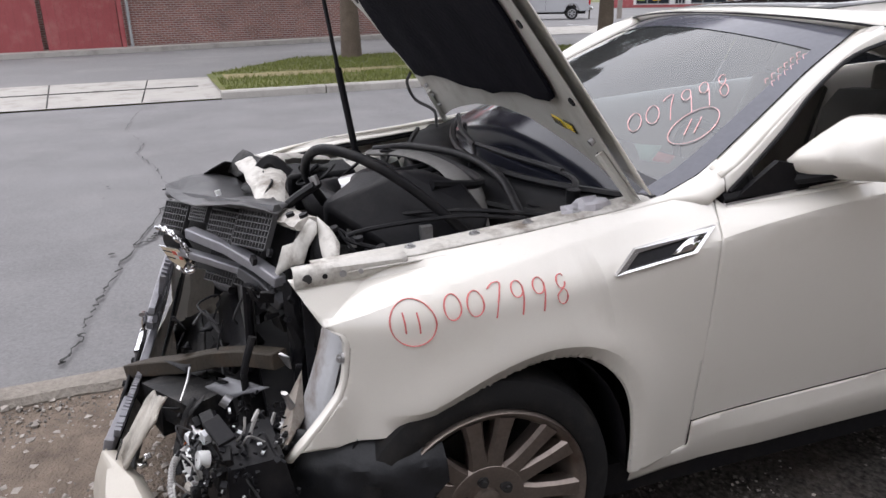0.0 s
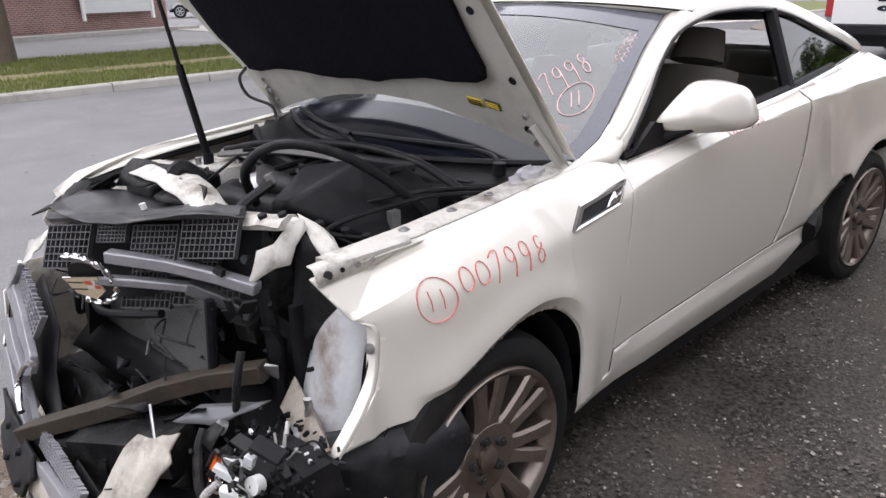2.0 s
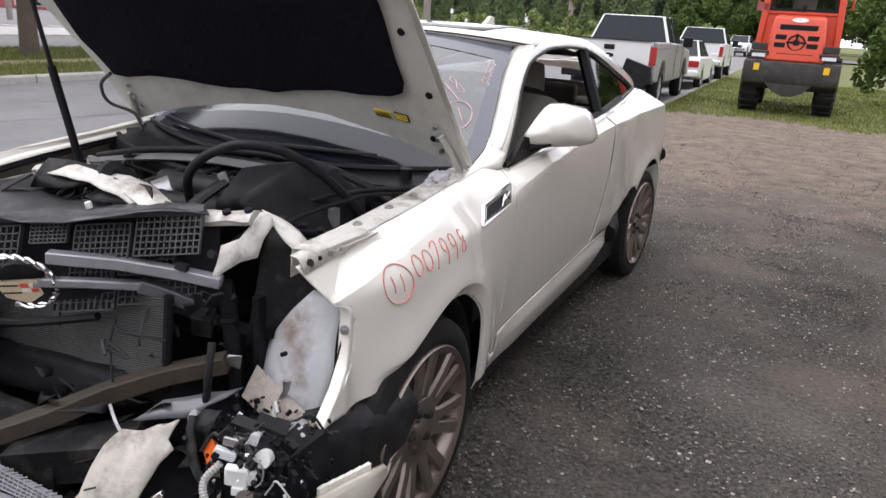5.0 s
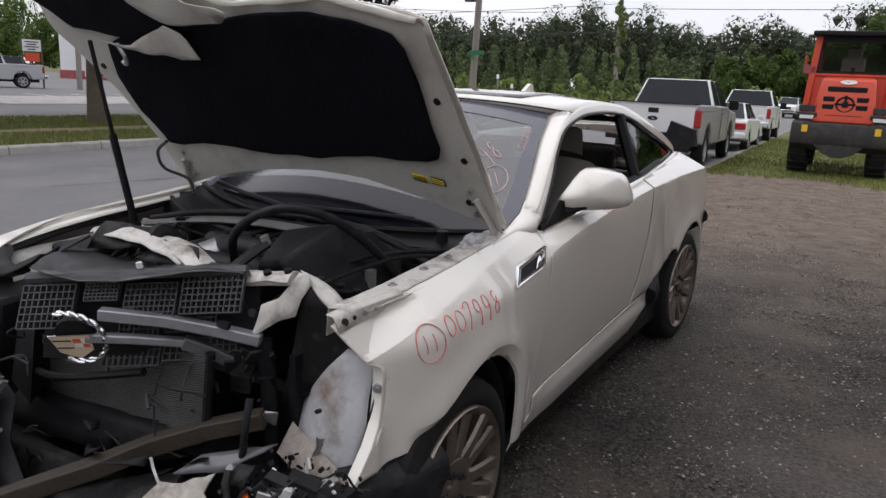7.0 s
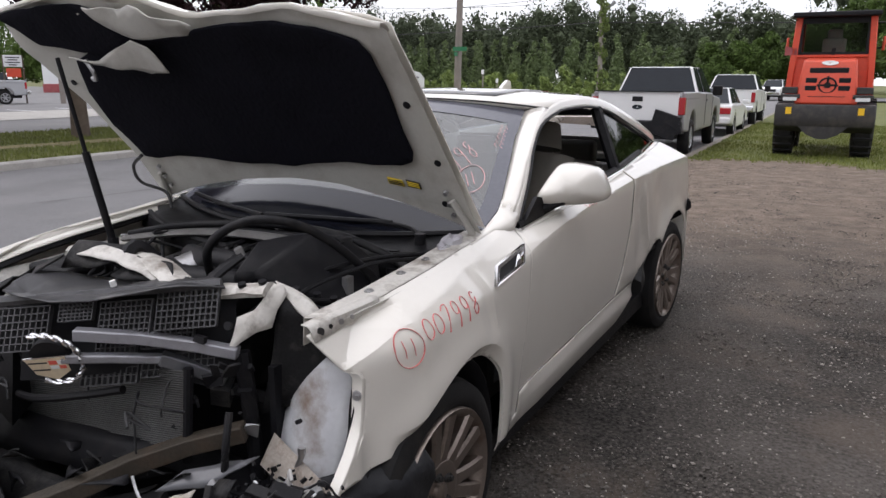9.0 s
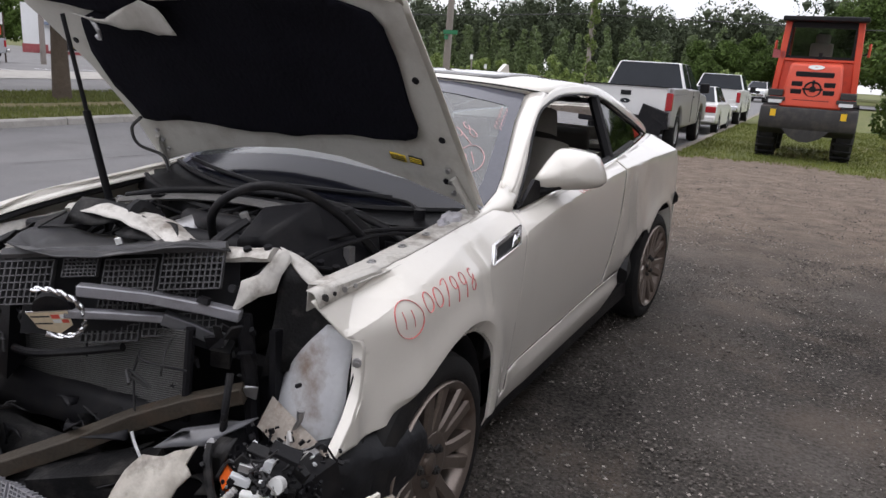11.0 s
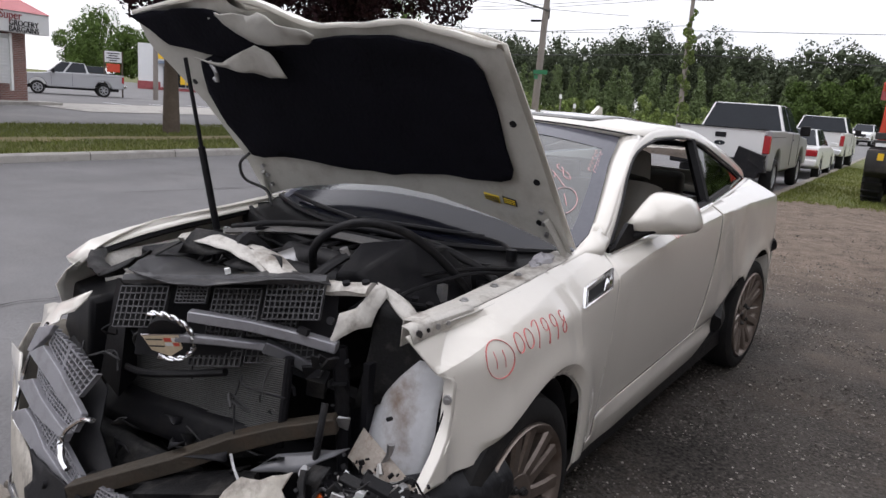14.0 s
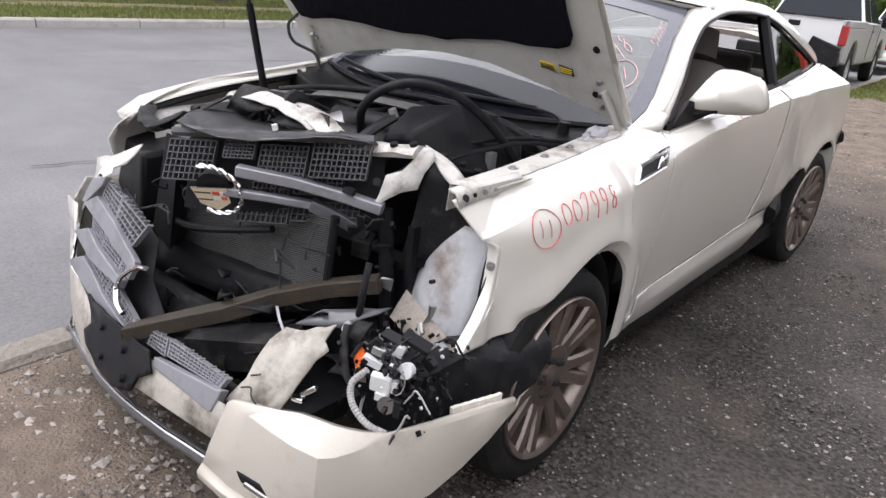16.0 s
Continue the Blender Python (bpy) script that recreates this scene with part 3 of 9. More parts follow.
bm = bmesh.new()
for k in range(12):
    y = 20 + 2.6 * k
    box(bm, (-30 - 0.1 * k, y, 0.076), (5.0, 0.10, 0.01))
part("parking_line", bm, SIDING, car_park, "faded white parking lines")
part("pale_patch", sheet([[(x, y, 0.06 + 0.002 * (-14 - x)) for x in (-24, -27, -30)] for y in (14, 20, 30)]), CONC, car_park)

# loose stones on the gravel
def scatter(name, n, area, size, z, material, label, seed, dens=None):
    rnd = random.Random(seed)
    base_v = [Vector(v) for v in ((1, 0, 0), (0, 1, 0), (-1, 0, 0), (0, -1, 0), (0.1, 0.1, 1), (0, 0, -1))]
    base_f = [(0, 1, 4), (1, 2, 4), (2, 3, 4), (3, 0, 4), (1, 0, 5), (2, 1, 5), (3, 2, 5), (0, 3, 5)]
    vs, fs = [], []
    while n > 0:
        x, y = rnd.uniform(*area[0]), rnd.uniform(*area[1])
        if dens and rnd.random() > dens(x, y):
            continue
        n -= 1
        s = size[0] * (size[1] / size[0]) ** (rnd.random() ** 2.2)
        e = Euler((rnd.random() * 6, rnd.random() * 6, rnd.random() * 6)).to_matrix()
        sc = Vector((s * rnd.uniform(0.7, 1.3), s * rnd.uniform(0.6, 1.1), s * rnd.uniform(0.4, 0.8)))
        k = len(vs)
        for v in base_v:
            q = e @ v * rnd.uniform(0.8, 1.15)
            vs.append((x + q.x * sc.x, y + q.y * sc.y, z + sc.z * 0.25 + q.z * sc.z))
        fs += [[k + i for i in f] for f in base_f]
    return raw(name, vs, fs, material, label, "gravel", "stuff")
scatter("gravel_stones", 70000, ((0.2, 4.2), (-2.4, 5.5)), (0.003, 0.014), 0.0, STONE, "loose grey gravel stones on the dirt", 5)
scatter("gravel_stones", 15000, ((-0.6, 6.0), (4.0, 13.6)), (0.005, 0.014), 0.0, STONE, "loose grey gravel stones on the dirt", 6)
scatter("kerbside_pebbles", 24000, ((-0.78, 1.0), (-3.0, 0.2)), (0.002, 0.011), 0.0, STONE, "small pebbles beside the kerb", 7)


scatter("pale_pebbles", 8000, ((0.2, 4.2), (-2.6, 7.0)), (0.003, 0.011), 0.002, PALESTONE, "scattered pale pebbles on the gravel", 15)
scatter("kerbside_rubble", 1200, ((-0.80, 0.2), (-2.4, -0.2)), (0.006, 0.026), 0.002, PALESTONE, "pale crumbled rubble beside the kerb", 16)


def blades(name, n, area, h, z, seed, label, keep=None):
    rnd = random.Random(seed)
    vs, fs = [], []
    for _ in range(n):
        x, y = rnd.uniform(*area[0]), rnd.uniform(*area[1])
        if keep and not keep(x, y):
            continue
        a, hh, w = rnd.random() * 6.283, h * rnd.uniform(0.5, 1.4), rnd.uniform(0.006, 0.014)
        lx, ly = rnd.uniform(-0.5, 0.5) * hh, rnd.uniform(-0.5, 0.5) * hh
        k = len(vs)
        vs += [(x - w * math.cos(a), y - w * math.sin(a), z), (x + w * math.cos(a), y + w * math.sin(a), z), (x + lx, y + ly, z + hh)]
        fs.append((k, k + 1, k + 2))
    return raw(name, vs, fs, BLADE, label, "grass", "stuff")
blades("verge_grass", 45000, ((-0.7, 6.0), (12.5, 30)), 0.05, 0.01, 21, "short mown grass blades on the verge", lambda x, y: x > near_kerb_x(y) + 0.1 and (y - verge_edge(x) + 0.1) * 1.4 > noise.noise(Vector((x * 7, y * 7, 3))) * 1.1)
blades("strip_grass", 50000, ((-18, -10.85), (0.5, 26)), 0.07, 0.07, 22, "short mown grass blades on the strip", lambda x, y: not -14.1 < x < -13.3 and (y > 3 or x > -18.0 + (3 - y) * 1.4))

# unseen walls added beside and behind the view to shade the car and ground
shading_wall = part("wall_shading", boxes(((5.6, 3.5, 3.6), (0.3, 13.0, 7.2)), ((1.4, -8.0, 2.6), (8.1, 0.3, 5.2))), mat("plain_dark_render", (0.13, 0.12, 0.115), 0.9, 0.0, 0.1, 1, 20), None)
tagged(shading_wall, "unseen dark walls added to shade the car", "wall", "", "structure")

# ---- the wrecked coupe ----
# Its own axes: x to its left, y to its rear, z up; the front axle lies at y = 0.03, the rear one at y = 2.93.
CAR = pose(0, 0, 0, 0, 0, -2.7)
car = thing("wrecked_coupe", CAR, "pearl white coupe with crushed front and raised hood on gravel", "car")


def soft(d, eps):
    """Zero below nought and straight above it, with a rounded knee."""
    return 0.5 * (d + math.sqrt(d * d + eps))


def crease_z(y):
    """The height of the shoulder crease along the body side."""
    return lerp_at(CREASE, y)


CREASE = [(p.x, p.y) for p in smooth_path([(-0.5, 0.82, 0), (-0.3, 0.868, 0), (0.0, 0.893, 0), (0.35, 0.912, 0), (0.6, 0.956, 0), (0.8, 0.992, 0), (1.1, 1.026, 0), (1.5, 1.052, 0), (2.0, 1.075, 0), (2.5, 1.088, 0), (3.1, 1.09, 0), (3.6, 1.08, 0)], 8)]


def side(y, z):
    """How far the body side stands out from the car's middle."""
    w = lerp_at([(0.0, 0.898), (0.45, 0.892), (0.8, 0.884), (2.0, 0.886), (2.9, 0.898)], y)
    if y < -0.1:
        w -= 0.56 * (-0.1 - y) ** 1.3
    if y > 3.2:
        w -= 0.35 * (y - 3.2) ** 2
    zc = crease_z(y)
    slope = lerp_at([(0.4, 0.92), (0.9, 1.5), (3.0, 1.7)], y)
    w -= slope * soft(z - zc, lerp_at([(0.0, 0.0006), (0.5, 0.0003), (0.8, 0.00004)], y))
    # the flank tucks in below the crease
    tuck = lerp_at([(0.3, 0.012), (0.7, 0.040), (2.2, 0.040), (2.6, 0.015)], y)
    return w - tuck * (max(0.0, zc - 0.02 - z) / 0.55) ** 1.8


def flare(y, z, yc, r):
    d = math.hypot(y - yc, z - 0.36)
    return 0.014 * math.exp(-((d - r - 0.02) / 0.06) ** 2)


# the crash has folded the front of the wing into flat facets: corners as (y, z, x)
F_TIP, F_LOW, F_TOP = (-0.392, 0.962, 0.742), (-0.328, 0.858, 0.806), (-0.222, 0.934, 0.752)
F_END, F_BACK, F_UP, F_NOSE = (-0.14, 0.922, 0.860), (-0.06, 0.968, 0.795), (-0.10, 0.995, 0.762), (-0.40, 0.995, 0.728)
FACETS = ((F_TIP, F_LOW, F_TOP), (F_TOP, F_LOW, F_END), (F_TOP, F_END, F_BACK), (F_TOP, F_BACK, F_UP), (F_TOP, F_UP, F_NOSE), (F_TOP, F_NOSE, F_TIP))


def facet_x(y, z):
    for (ya, za, xa), (yb, zb, xb), (yc, zc, xc) in FACETS:
        det = (zb - zc) * (ya - yc) + (yc - yb) * (za - zc)
        a = ((zb - zc) * (y - yc) + (yc - yb) * (z - zc)) / det
        b = ((zc - za) * (y - yc) + (ya - yc) * (z - zc)) / det
        if a > -1e-4 and b > -1e-4 and a + b < 1.0002:
            return a * xa + b * xb + (1 - a - b) * xc
    return None


def line_distance(y, z, p, q):
    ly, lz = q[0] - p[0], q[1] - p[1]
    k = min(1.0, max(0.0, ((y - p[0]) * ly + (z - p[1]) * lz) / (ly * ly + lz * lz)))
    return math.hypot(y - p[0] - k * ly, z - p[1] - k * lz)


DENTS = (((0.265, 0.965), (0.315, 0.80), 0.06, -0.007), ((0.315, 0.955), (0.352, 0.80), 0.02, 0.004), ((-0.28, 0.80), (-0.20, 0.66), 0.10, -0.006))
ARCH_LINE = [(-0.17, 0.594), (-0.11, 0.613), (-0.05, 0.643), (0.03, 0.680), (0.12, 0.709), (0.21, 0.720), (0.305, 0.700), (0.375, 0.645), (0.417, 0.565), (0.435, 0.46), (0.44, 0.335)]
ARCH_LINE = [(p.x, p.y) for p in smooth_path([(y, z, 0) for y, z in ARCH_LINE], 5)]


SHOULDER = [(-0.5, 0.83), (-0.34, 0.868), (-0.2, 0.91), (0.0, 0.944), (0.3, 0.988), (0.62, 1.04)]
BAND_LINE = []
for (y0, z0), (y1, z1) in zip(ARCH_LINE[::2], ARCH_LINE[2::2]):
    n = Vector((z0 - z1, y1 - y0)).normalized()
    w = 0.042 if y0 > -0.05 else 0.042 + 0.10 * (-0.05 - y0)
    BAND_LINE.append((y0 + w * n.x, z0 + w * n.y))


def fender_pt(y, z, sgn=1):
    top = lerp_at([(-0.45, 0.968), (-0.1, 0.985), (0.2, 1.01), (0.62, 1.055)], y)
    x = side(y, min(z, top))
    # a second crisp shoulder runs from the headlamp corner to the windscreen
    sh = lerp_at(SHOULDER, y)
    x -= 0.75 * soft(z - sh, 0.000006)
    if sgn > 0:
        for (ya, za), (yb, zb), w, dep in DENTS:
            x += dep * max(0.0, 1 - line_distance(y, z, (ya, za), (yb, zb)) / w)
        # the wing swells out to a crisp line round the wheel opening, then turns in to its edge
        e = min(math.hypot(y - ay, z - az) for ay, az in ARCH_LINE)
        band = 0.042 if y > -0.05 else 0.042 + 0.10 * (-0.05 - y)
        x += 0.016 * math.exp(-((e - band) / 0.07) ** 2) * (1 if y > -0.12 else math.exp(-((y + 0.12) / 0.10) ** 2))
        x -= 0.70 * max(0.0, band - e) * (lerp_at([(0.30, 1.0), (0.40, 0.12)], y) if y > -0.12 else max(0.0, 1 - (-0.12 - y) / 0.12))
        # the torn lower corner has sprung outwards
        if y < -0.24 and z < 0.78:
            x += (0.848 - x) * min(1.0, (-0.24 - y) / 0.08) * min(1.0, (0.78 - z) / 0.10)
        flat = facet_x(y, z)
        if flat is not None:
            # the facets run out softly into the sound metal behind them
            edge = min(line_distance(y, z, p, q) for p, q in ((F_LOW, F_END), (F_END, F_BACK), (F_BACK, F_UP)))
            x += (flat - x) * min(1.0, edge / 0.012)
    return Vector((sgn * x, y, z))


def arch(yc, zc, r, a0, a1, n=18):
    return [(yc + r * math.cos(radians(a0 + (a1 - a0) * k / n)), zc + r * math.sin(radians(a0 + (a1 - a0) * k / n))) for k in range(n + 1)]


FENDER = [(-0.388, 0.958), (-0.362, 0.914), (-0.328, 0.860), (-0.285, 0.842), (-0.275, 0.81), (-0.283, 0.745), (-0.300, 0.698), (-0.38, 0.607), (-0.405, 0.582), (-0.32, 0.577), (-0.24, 0.583)]
ARCHF = ARCH_LINE
FENDER += ARCHF + [(0.633, 0.355), (0.634, 0.45), (0.640, 0.75), (0.648, 0.955), (0.664, 1.0), (0.682, 1.05), (0.62, 1.055), (0.30, 1.02), (0.0, 0.992), (-0.2, 0.978), (-0.30, 0.962)]
FACET_EDGES = [[(a[0], a[1]), (b[0], b[1]), (c[0], c[1]), (a[0], a[1])] for a, b, c in FACETS]
part("front_fender", panel(FENDER, lambda y, z: fender_pt(y, z), 0.0125, [SHOULDER[3:], BAND_LINE] + FACET_EDGES), PAINT, car, "dented pearl white front fender with a torn leading edge", solid=0.004, sharp=13)
FENDER_R = [(-0.50, 0.80), (-0.46, 0.70), (-0.38, 0.66), (-0.3, 0.62)] + arch(0.05, 0.36, 0.385, 140, 2, 14) + [(0.45, 0.33), (0.63, 0.34), (0.60, 1.055), (0.30, 1.02), (0.0, 0.992), (-0.2, 0.965), (-0.36, 0.93), (-0.46, 0.87)]
part("front_fender", panel(FENDER_R, lambda y, z: fender_pt(y, z, -1), 0.05), PAINT, car, "undented pearl white front fender on the road side", solid=0.004)
# narrow rolled lip round the wheel opening
rows = []
for k, (y, z) in enumerate(ARCHF[3:]):
    n = Vector((y - 0.13, z - 0.36)).normalized()
    at = lambda r, d: fender_pt(y + r * n.x, z + r * n.y) + Vector((d, 0, 0))
    rows.append([at(0.0, -0.001), at(-0.0015, -0.003), at(-0.002, -0.010)])
part("wheel_arch_lip", sheet(rows), PAINT, car, "white rolled wheel arch lip")
rows = []
top_of = lambda y: lerp_at([(-0.45, 0.968), (-0.1, 0.985), (0.2, 1.01), (0.62, 1.055)], y)
for k in range(9):
    y = -0.376 + 0.032 * k
    h = 0.034 if k < 6 else 0.034 - 0.009 * (k - 5)
    t = top_of(y)
    rows.append([fender_pt(y, t - h) + Vector((0.003, 0, 0)), fender_pt(y, t - 0.003) + Vector((0.004, 0, 0)), fender_pt(y, t - 0.003) + Vector((-0.003, 0, 0.005)), fender_pt(y, t - 0.003) + Vector((-0.02, 0, 0.006))])
plate = part("fender_mount_plate", sheet(rows), PAINT_IN, car, "dusty white mounting plate", solid=0.003)
for y, rr, m in ((-0.345, 0.011, STEEL), (-0.305, 0.006, BLACK), (-0.265, 0.008, ALU), (-0.225, 0.006, ALU)):
    c = fender_pt(y, top_of(y) - 0.018) + Vector((0.002, 0, 0))
    part("plate_bolt", cyl(bmesh.new(), c, c + Vector((0.009, -0.002, 0.001)), rr, 10), m, plate)
# folded flange at the torn front edge
rows = []
for y, z in [(p.x, p.y) for p in [Vector(p) for p in ((-0.300, 0.850, 0), (-0.284, 0.842, 0), (-0.276, 0.825, 0), (-0.276, 0.80, 0), (-0.283, 0.745, 0), (-0.290, 0.72, 0), (-0.304, 0.692, 0), (-0.34, 0.652, 0), (-0.38, 0.607, 0), (-0.405, 0.582, 0), (-0.425, 0.562, 0))]]:
    o = fender_pt(y, z) + Vector((0.001, -0.001, 0))
    rows.append([o, o + Vector((-0.004, -0.010, 0)), o + Vector((-0.018, -0.014, 0)), o + Vector((-0.034, -0.010, 0)), o + Vector((-0.036, 0.010, 0))])
part("fender_flange", sheet(rows), PAINT, car, "bent flange at the headlamp opening", solid=0.003)
for y, z in ((-0.277, 0.785),):
    c = fender_pt(y, z) + Vector((-0.016, -0.012, 0))
    part("flange_bolt", cyl(cyl(bmesh.new(), c, c + Vector((0.006, -0.010, 0)), 0.012, 10), c, c + Vector((0.009, -0.015, 0)), 0.006, 8), ALU, car)
# top flange along the hood gap, with bolts
gap = []
for k in range(16):
    y = -0.33 + 0.057 * k
    p = fender_pt(y, lerp_at([(-0.45, 0.968), (-0.1, 0.985), (0.2, 1.01), (0.62, 1.055)], y) - 0.001)
    gap.append([p, Vector((p.x - 0.012, y, p.z + 0.002)), Vector((min(p.x - 0.02, 0.74), y, p.z + 0.005)), Vector((0.69, y, p.z + 0.002)), Vector((0.685, y, p.z - 0.07))])
part("fender_top_flange", sheet(gap), PAINT_IN, car, "dusty white flange beside the engine bay", solid=0.003)
for y in (-0.10, 0.06, 0.20, 0.33):
    bm = bmesh.new()
    z = top_of(y) + 0.003
    cyl(bm, (0.722, y, z), (0.722, y, z + 0.006), 0.014, 8)
    cyl(bm, (0.722, y, z), (0.722, y, z + 0.011), 0.007, 6)
    part("fender_bolt", bm, ALU, car)
# vent behind the wheel
VENT = [(0.350, 0.916), (0.418, 0.964), (0.644, 0.996), (0.570, 0.946)]
def on_side(y, z, d):
    p = fender_pt(y, z)
    return p + Vector((d, 0, 0))
bm = bmesh.new()
inner = [(0.376, 0.923), (0.424, 0.956), (0.616, 0.984), (0.562, 0.949)]
o1, o2 = [bm.verts.new(on_side(y, z, 0.002)) for y, z in VENT], [bm.verts.new(on_side(y, z, 0.012)) for y, z in VENT]
i2, i1 = [bm.verts.new(on_side(y, z, 0.010)) for y, z in inner], [bm.verts.new(on_side(y, z, -0.006)) for y, z in inner]
for a, b in ((o1, o2), (o2, i2), (i2, i1)):
    for k in range(4):
        bm.faces.new((a[k], a[(k + 1) % 4], b[(k + 1) % 4], b[k]))
vent = part("fender_vent", bm, CHROME, car, "chrome side vent with a dark inset", smooth=False)
part("vent_inset", panel(inner, lambda y, z: on_side(y, z, 0.004), 0.1), BLACK, vent)
bm = bmesh.new()
bm.faces.new([bm.verts.new(on_side(y, z, 0.009)) for y, z in ((0.50, 0.944), (0.560, 0.974), (0.608, 0.981), (0.562, 0.951))])
part("vent_bar", bm, CHROME, vent, solid=0.004)

# door, rocker, quarter
def door_pt(y, z):
    return Vector((side(y, z), y, z))
belt = lambda y: 1.027 + 0.068 * (y - 0.70)
DOOR = [(0.6495, 0.955), (0.6415, 0.75), (0.6355, 0.45), (0.638, 0.442), (1.25, 0.456), (1.86, 0.476), (1.93, 0.60), (1.97, 0.85), (1.95, belt(1.95)), (1.3, belt(1.3)), (0.705, belt(0.705)), (0.684, 1.046), (0.6655, 1.0)]
door = part("door", panel(DOOR, door_pt, 0.03, [[p for p in CREASE[::4] if 0.6 < p[0] < 2.1]]), PAINT, car, "pearl white driver's door", solid=0.004, sharp=16)
QUARTER_DENTS = (((2.12, 0.96), (2.26, 0.72), 0.15, -0.016), ((2.17, 0.99), (2.36, 0.66), 0.045, 0.014), ((2.52, 0.95), (2.60, 0.86), 0.17, -0.016))
def quarter_pt(y, z):
    x = side(y, z) + flare(y, z, 2.93, 0.40)
    # long dents pressed into the rear quarter, with sharp ridges between them
    for (ya, za), (yb, zb), w, dep in QUARTER_DENTS:
        x += dep * max(0.0, 1 - line_distance(y, z, (ya, za), (yb, zb)) / w)
    return Vector((x, y, z))
QUARTER = [(1.975, 0.85), (1.935, 0.60), (1.87, 0.475), (2.20, 0.48), (2.27, 0.53), (2.40, 0.60), (2.52, 0.655), (2.58, 0.66)]
QUARTER += arch(2.93, 0.37, 0.40, 140, 18, 16) + [(3.31, 0.69), (3.35, 0.76), (3.33, 0.83), (3.26, 0.95), (3.17, 1.07), (3.08, 1.15), (3.03, 1.180), (2.5, belt(2.5)), (1.955, belt(1.955))]
part("rear_quarter", panel(QUARTER, quarter_pt, 0.025, [[p for p in CREASE[::4] if 1.9 < p[0] < 3.4], [(2.17, 1.0), (2.36, 0.66)]]), PAINT, car, "dented and creased rear quarter panel", solid=0.004, sharp=16)
ROCK = [(0.455, 0.29), (0.637, 0.29), (1.3, 0.29), (2.0, 0.295), (2.2, 0.40), (2.2, 0.475), (1.87, 0.472), (1.25, 0.452), (0.637, 0.438), (0.637, 0.36), (0.455, 0.352)]
def rocker_pt(y, z):
    # a ridge stands out under the door and turns in below it
    ridge = lerp_at([(0.455, 0.375), (1.3, 0.392), (2.2, 0.40)], y)
    k = max(0.0, min(1.0, (0.447 - z) / (0.447 - ridge))) * lerp_at([(0.6, 0.0), (0.9, 1.0)], y)
    return Vector((side(y, max(z, ridge)) + 0.014 * k - (0.16 * (ridge - z) + 1.2 * (ridge - z) ** 2 if z < ridge else 0.0), y, z))
part("rocker", panel(ROCK, rocker_pt, 0.02), PAINT, car, "white door sill", solid=0.004)
part("rocker_underside", boxes(((0.72, 1.3, 0.30), (0.16, 1.6, 0.04), (0.0, 0, 0))), BLACK, car)
part("torn_sill_end", crumple(tube([(0.86, 2.2, 0.45), (0.84, 2.32, 0.50), (0.83, 2.46, 0.58), (0.84, 2.57, 0.64)], 0.035, 8, 5, flat=1.5), 0.03, 9), DARK, car, "crushed metal ahead of the rear wheel")
part("bumper_tip", crumple(tube([(0.80, 3.22, 0.69), (0.85, 3.29, 0.725), (0.893, 3.36, 0.758)], 0.035, 8, 4, flat=1.2), 0.008, 9), BLACK, car, "broken black end of the rear bumper")
# far side, tail and floor close the body
bm = bmesh.new()
rows = []
for k in range(14):
    y = 0.62 + k * 0.24
    rows.append([Vector((-side(y, z), y, z)) for z in (0.36, 0.5, 0.7, 0.85, 0.95, belt(y))])
part("far_side_panel", sheet(rows), PAINT, car, solid=0.004)
rows = [[Vector((x, 3.62 - 0.2 * abs(x / 0.88) ** 3 - 0.95 * max(0.0, z - 0.8), z)) for x in [-0.88 + 0.16 * k for k in range(12)]] for z in (0.35, 0.6, 0.8, 1.0, 1.08)]
part("tail_panel", sheet(rows), PAINT, car, solid=0.004)
part("underbody", boxes(((0, 1.75, 0.27), (1.62, 4.0, 0.10))), BLACK, car, "dark underbody")
for sx, y in ((0.40, 2.93), (-0.40, 2.93)):
    part("wheel_housing", boxes(((sx, y, 0.6), (0.4, 0.9, 0.6))), BLACK, car)

# greenhouse
def rail_x(y, z):
    b = 0.812 - (0 if y < 1.9 else 0.085 * (y - 1.9) ** 1.3)
    return b - 0.17 * max(0.0, (z - belt(min(y, 3.0))) / 0.40) ** 1.15
def rail_pt(y, z):
    return Vector((rail_x(y, z), y, z))
RTOP = [(0.50, 1.045), (0.72, 1.10), (0.93, 1.235), (1.11, 1.345), (1.25, 1.412), (1.45, 1.460), (1.75, 1.478), (2.05, 1.462), (2.35, 1.405), (2.7, 1.322), (2.95, 1.255), (3.05, 1.218), (3.09, 1.19)]
WIN = [(0.72, 1.06), (0.80, 1.115), (0.92, 1.20), (1.03, 1.285), (1.19, 1.37), (1.40, 1.415), (1.55, 1.428), (1.85, 1.428), (2.12, 1.395), (2.45, 1.315), (2.70, 1.256), (2.93, 1.196)]
RTOP = [(p.x, p.y) for p in smooth_path([(y, z, 0) for y, z in RTOP], 4)]
WIN = [(p.x, p.y) for p in smooth_path([(y, z, 0) for y, z in WIN], 4)]
def both(name, poly, fn, material, label="", step=0.06, solid=0.004, far=True, parent=car):
    ob = part(name, panel(poly, fn, step), material, parent, label, solid=solid)
    if far:
        mirrored = lambda u, v: Vector((-fn(u, v).x, fn(u, v).y, fn(u, v).z))
        part(name, panel(poly, mirrored, step), material, parent, label, solid=solid)
    return ob
rows = [[Vector((side(y, belt(y) - 0.003) - 0.001, y, belt(y) - 0.003)), Vector((rail_x(y, belt(y)) - 0.02, y, belt(y) - 0.001))] for y in stretch(0.70, 3.03, 40)]
part("belt_shelf", sheet(rows), PAINT, car, "white shelf under the side windows", solid=0.003)
rail_rows = []
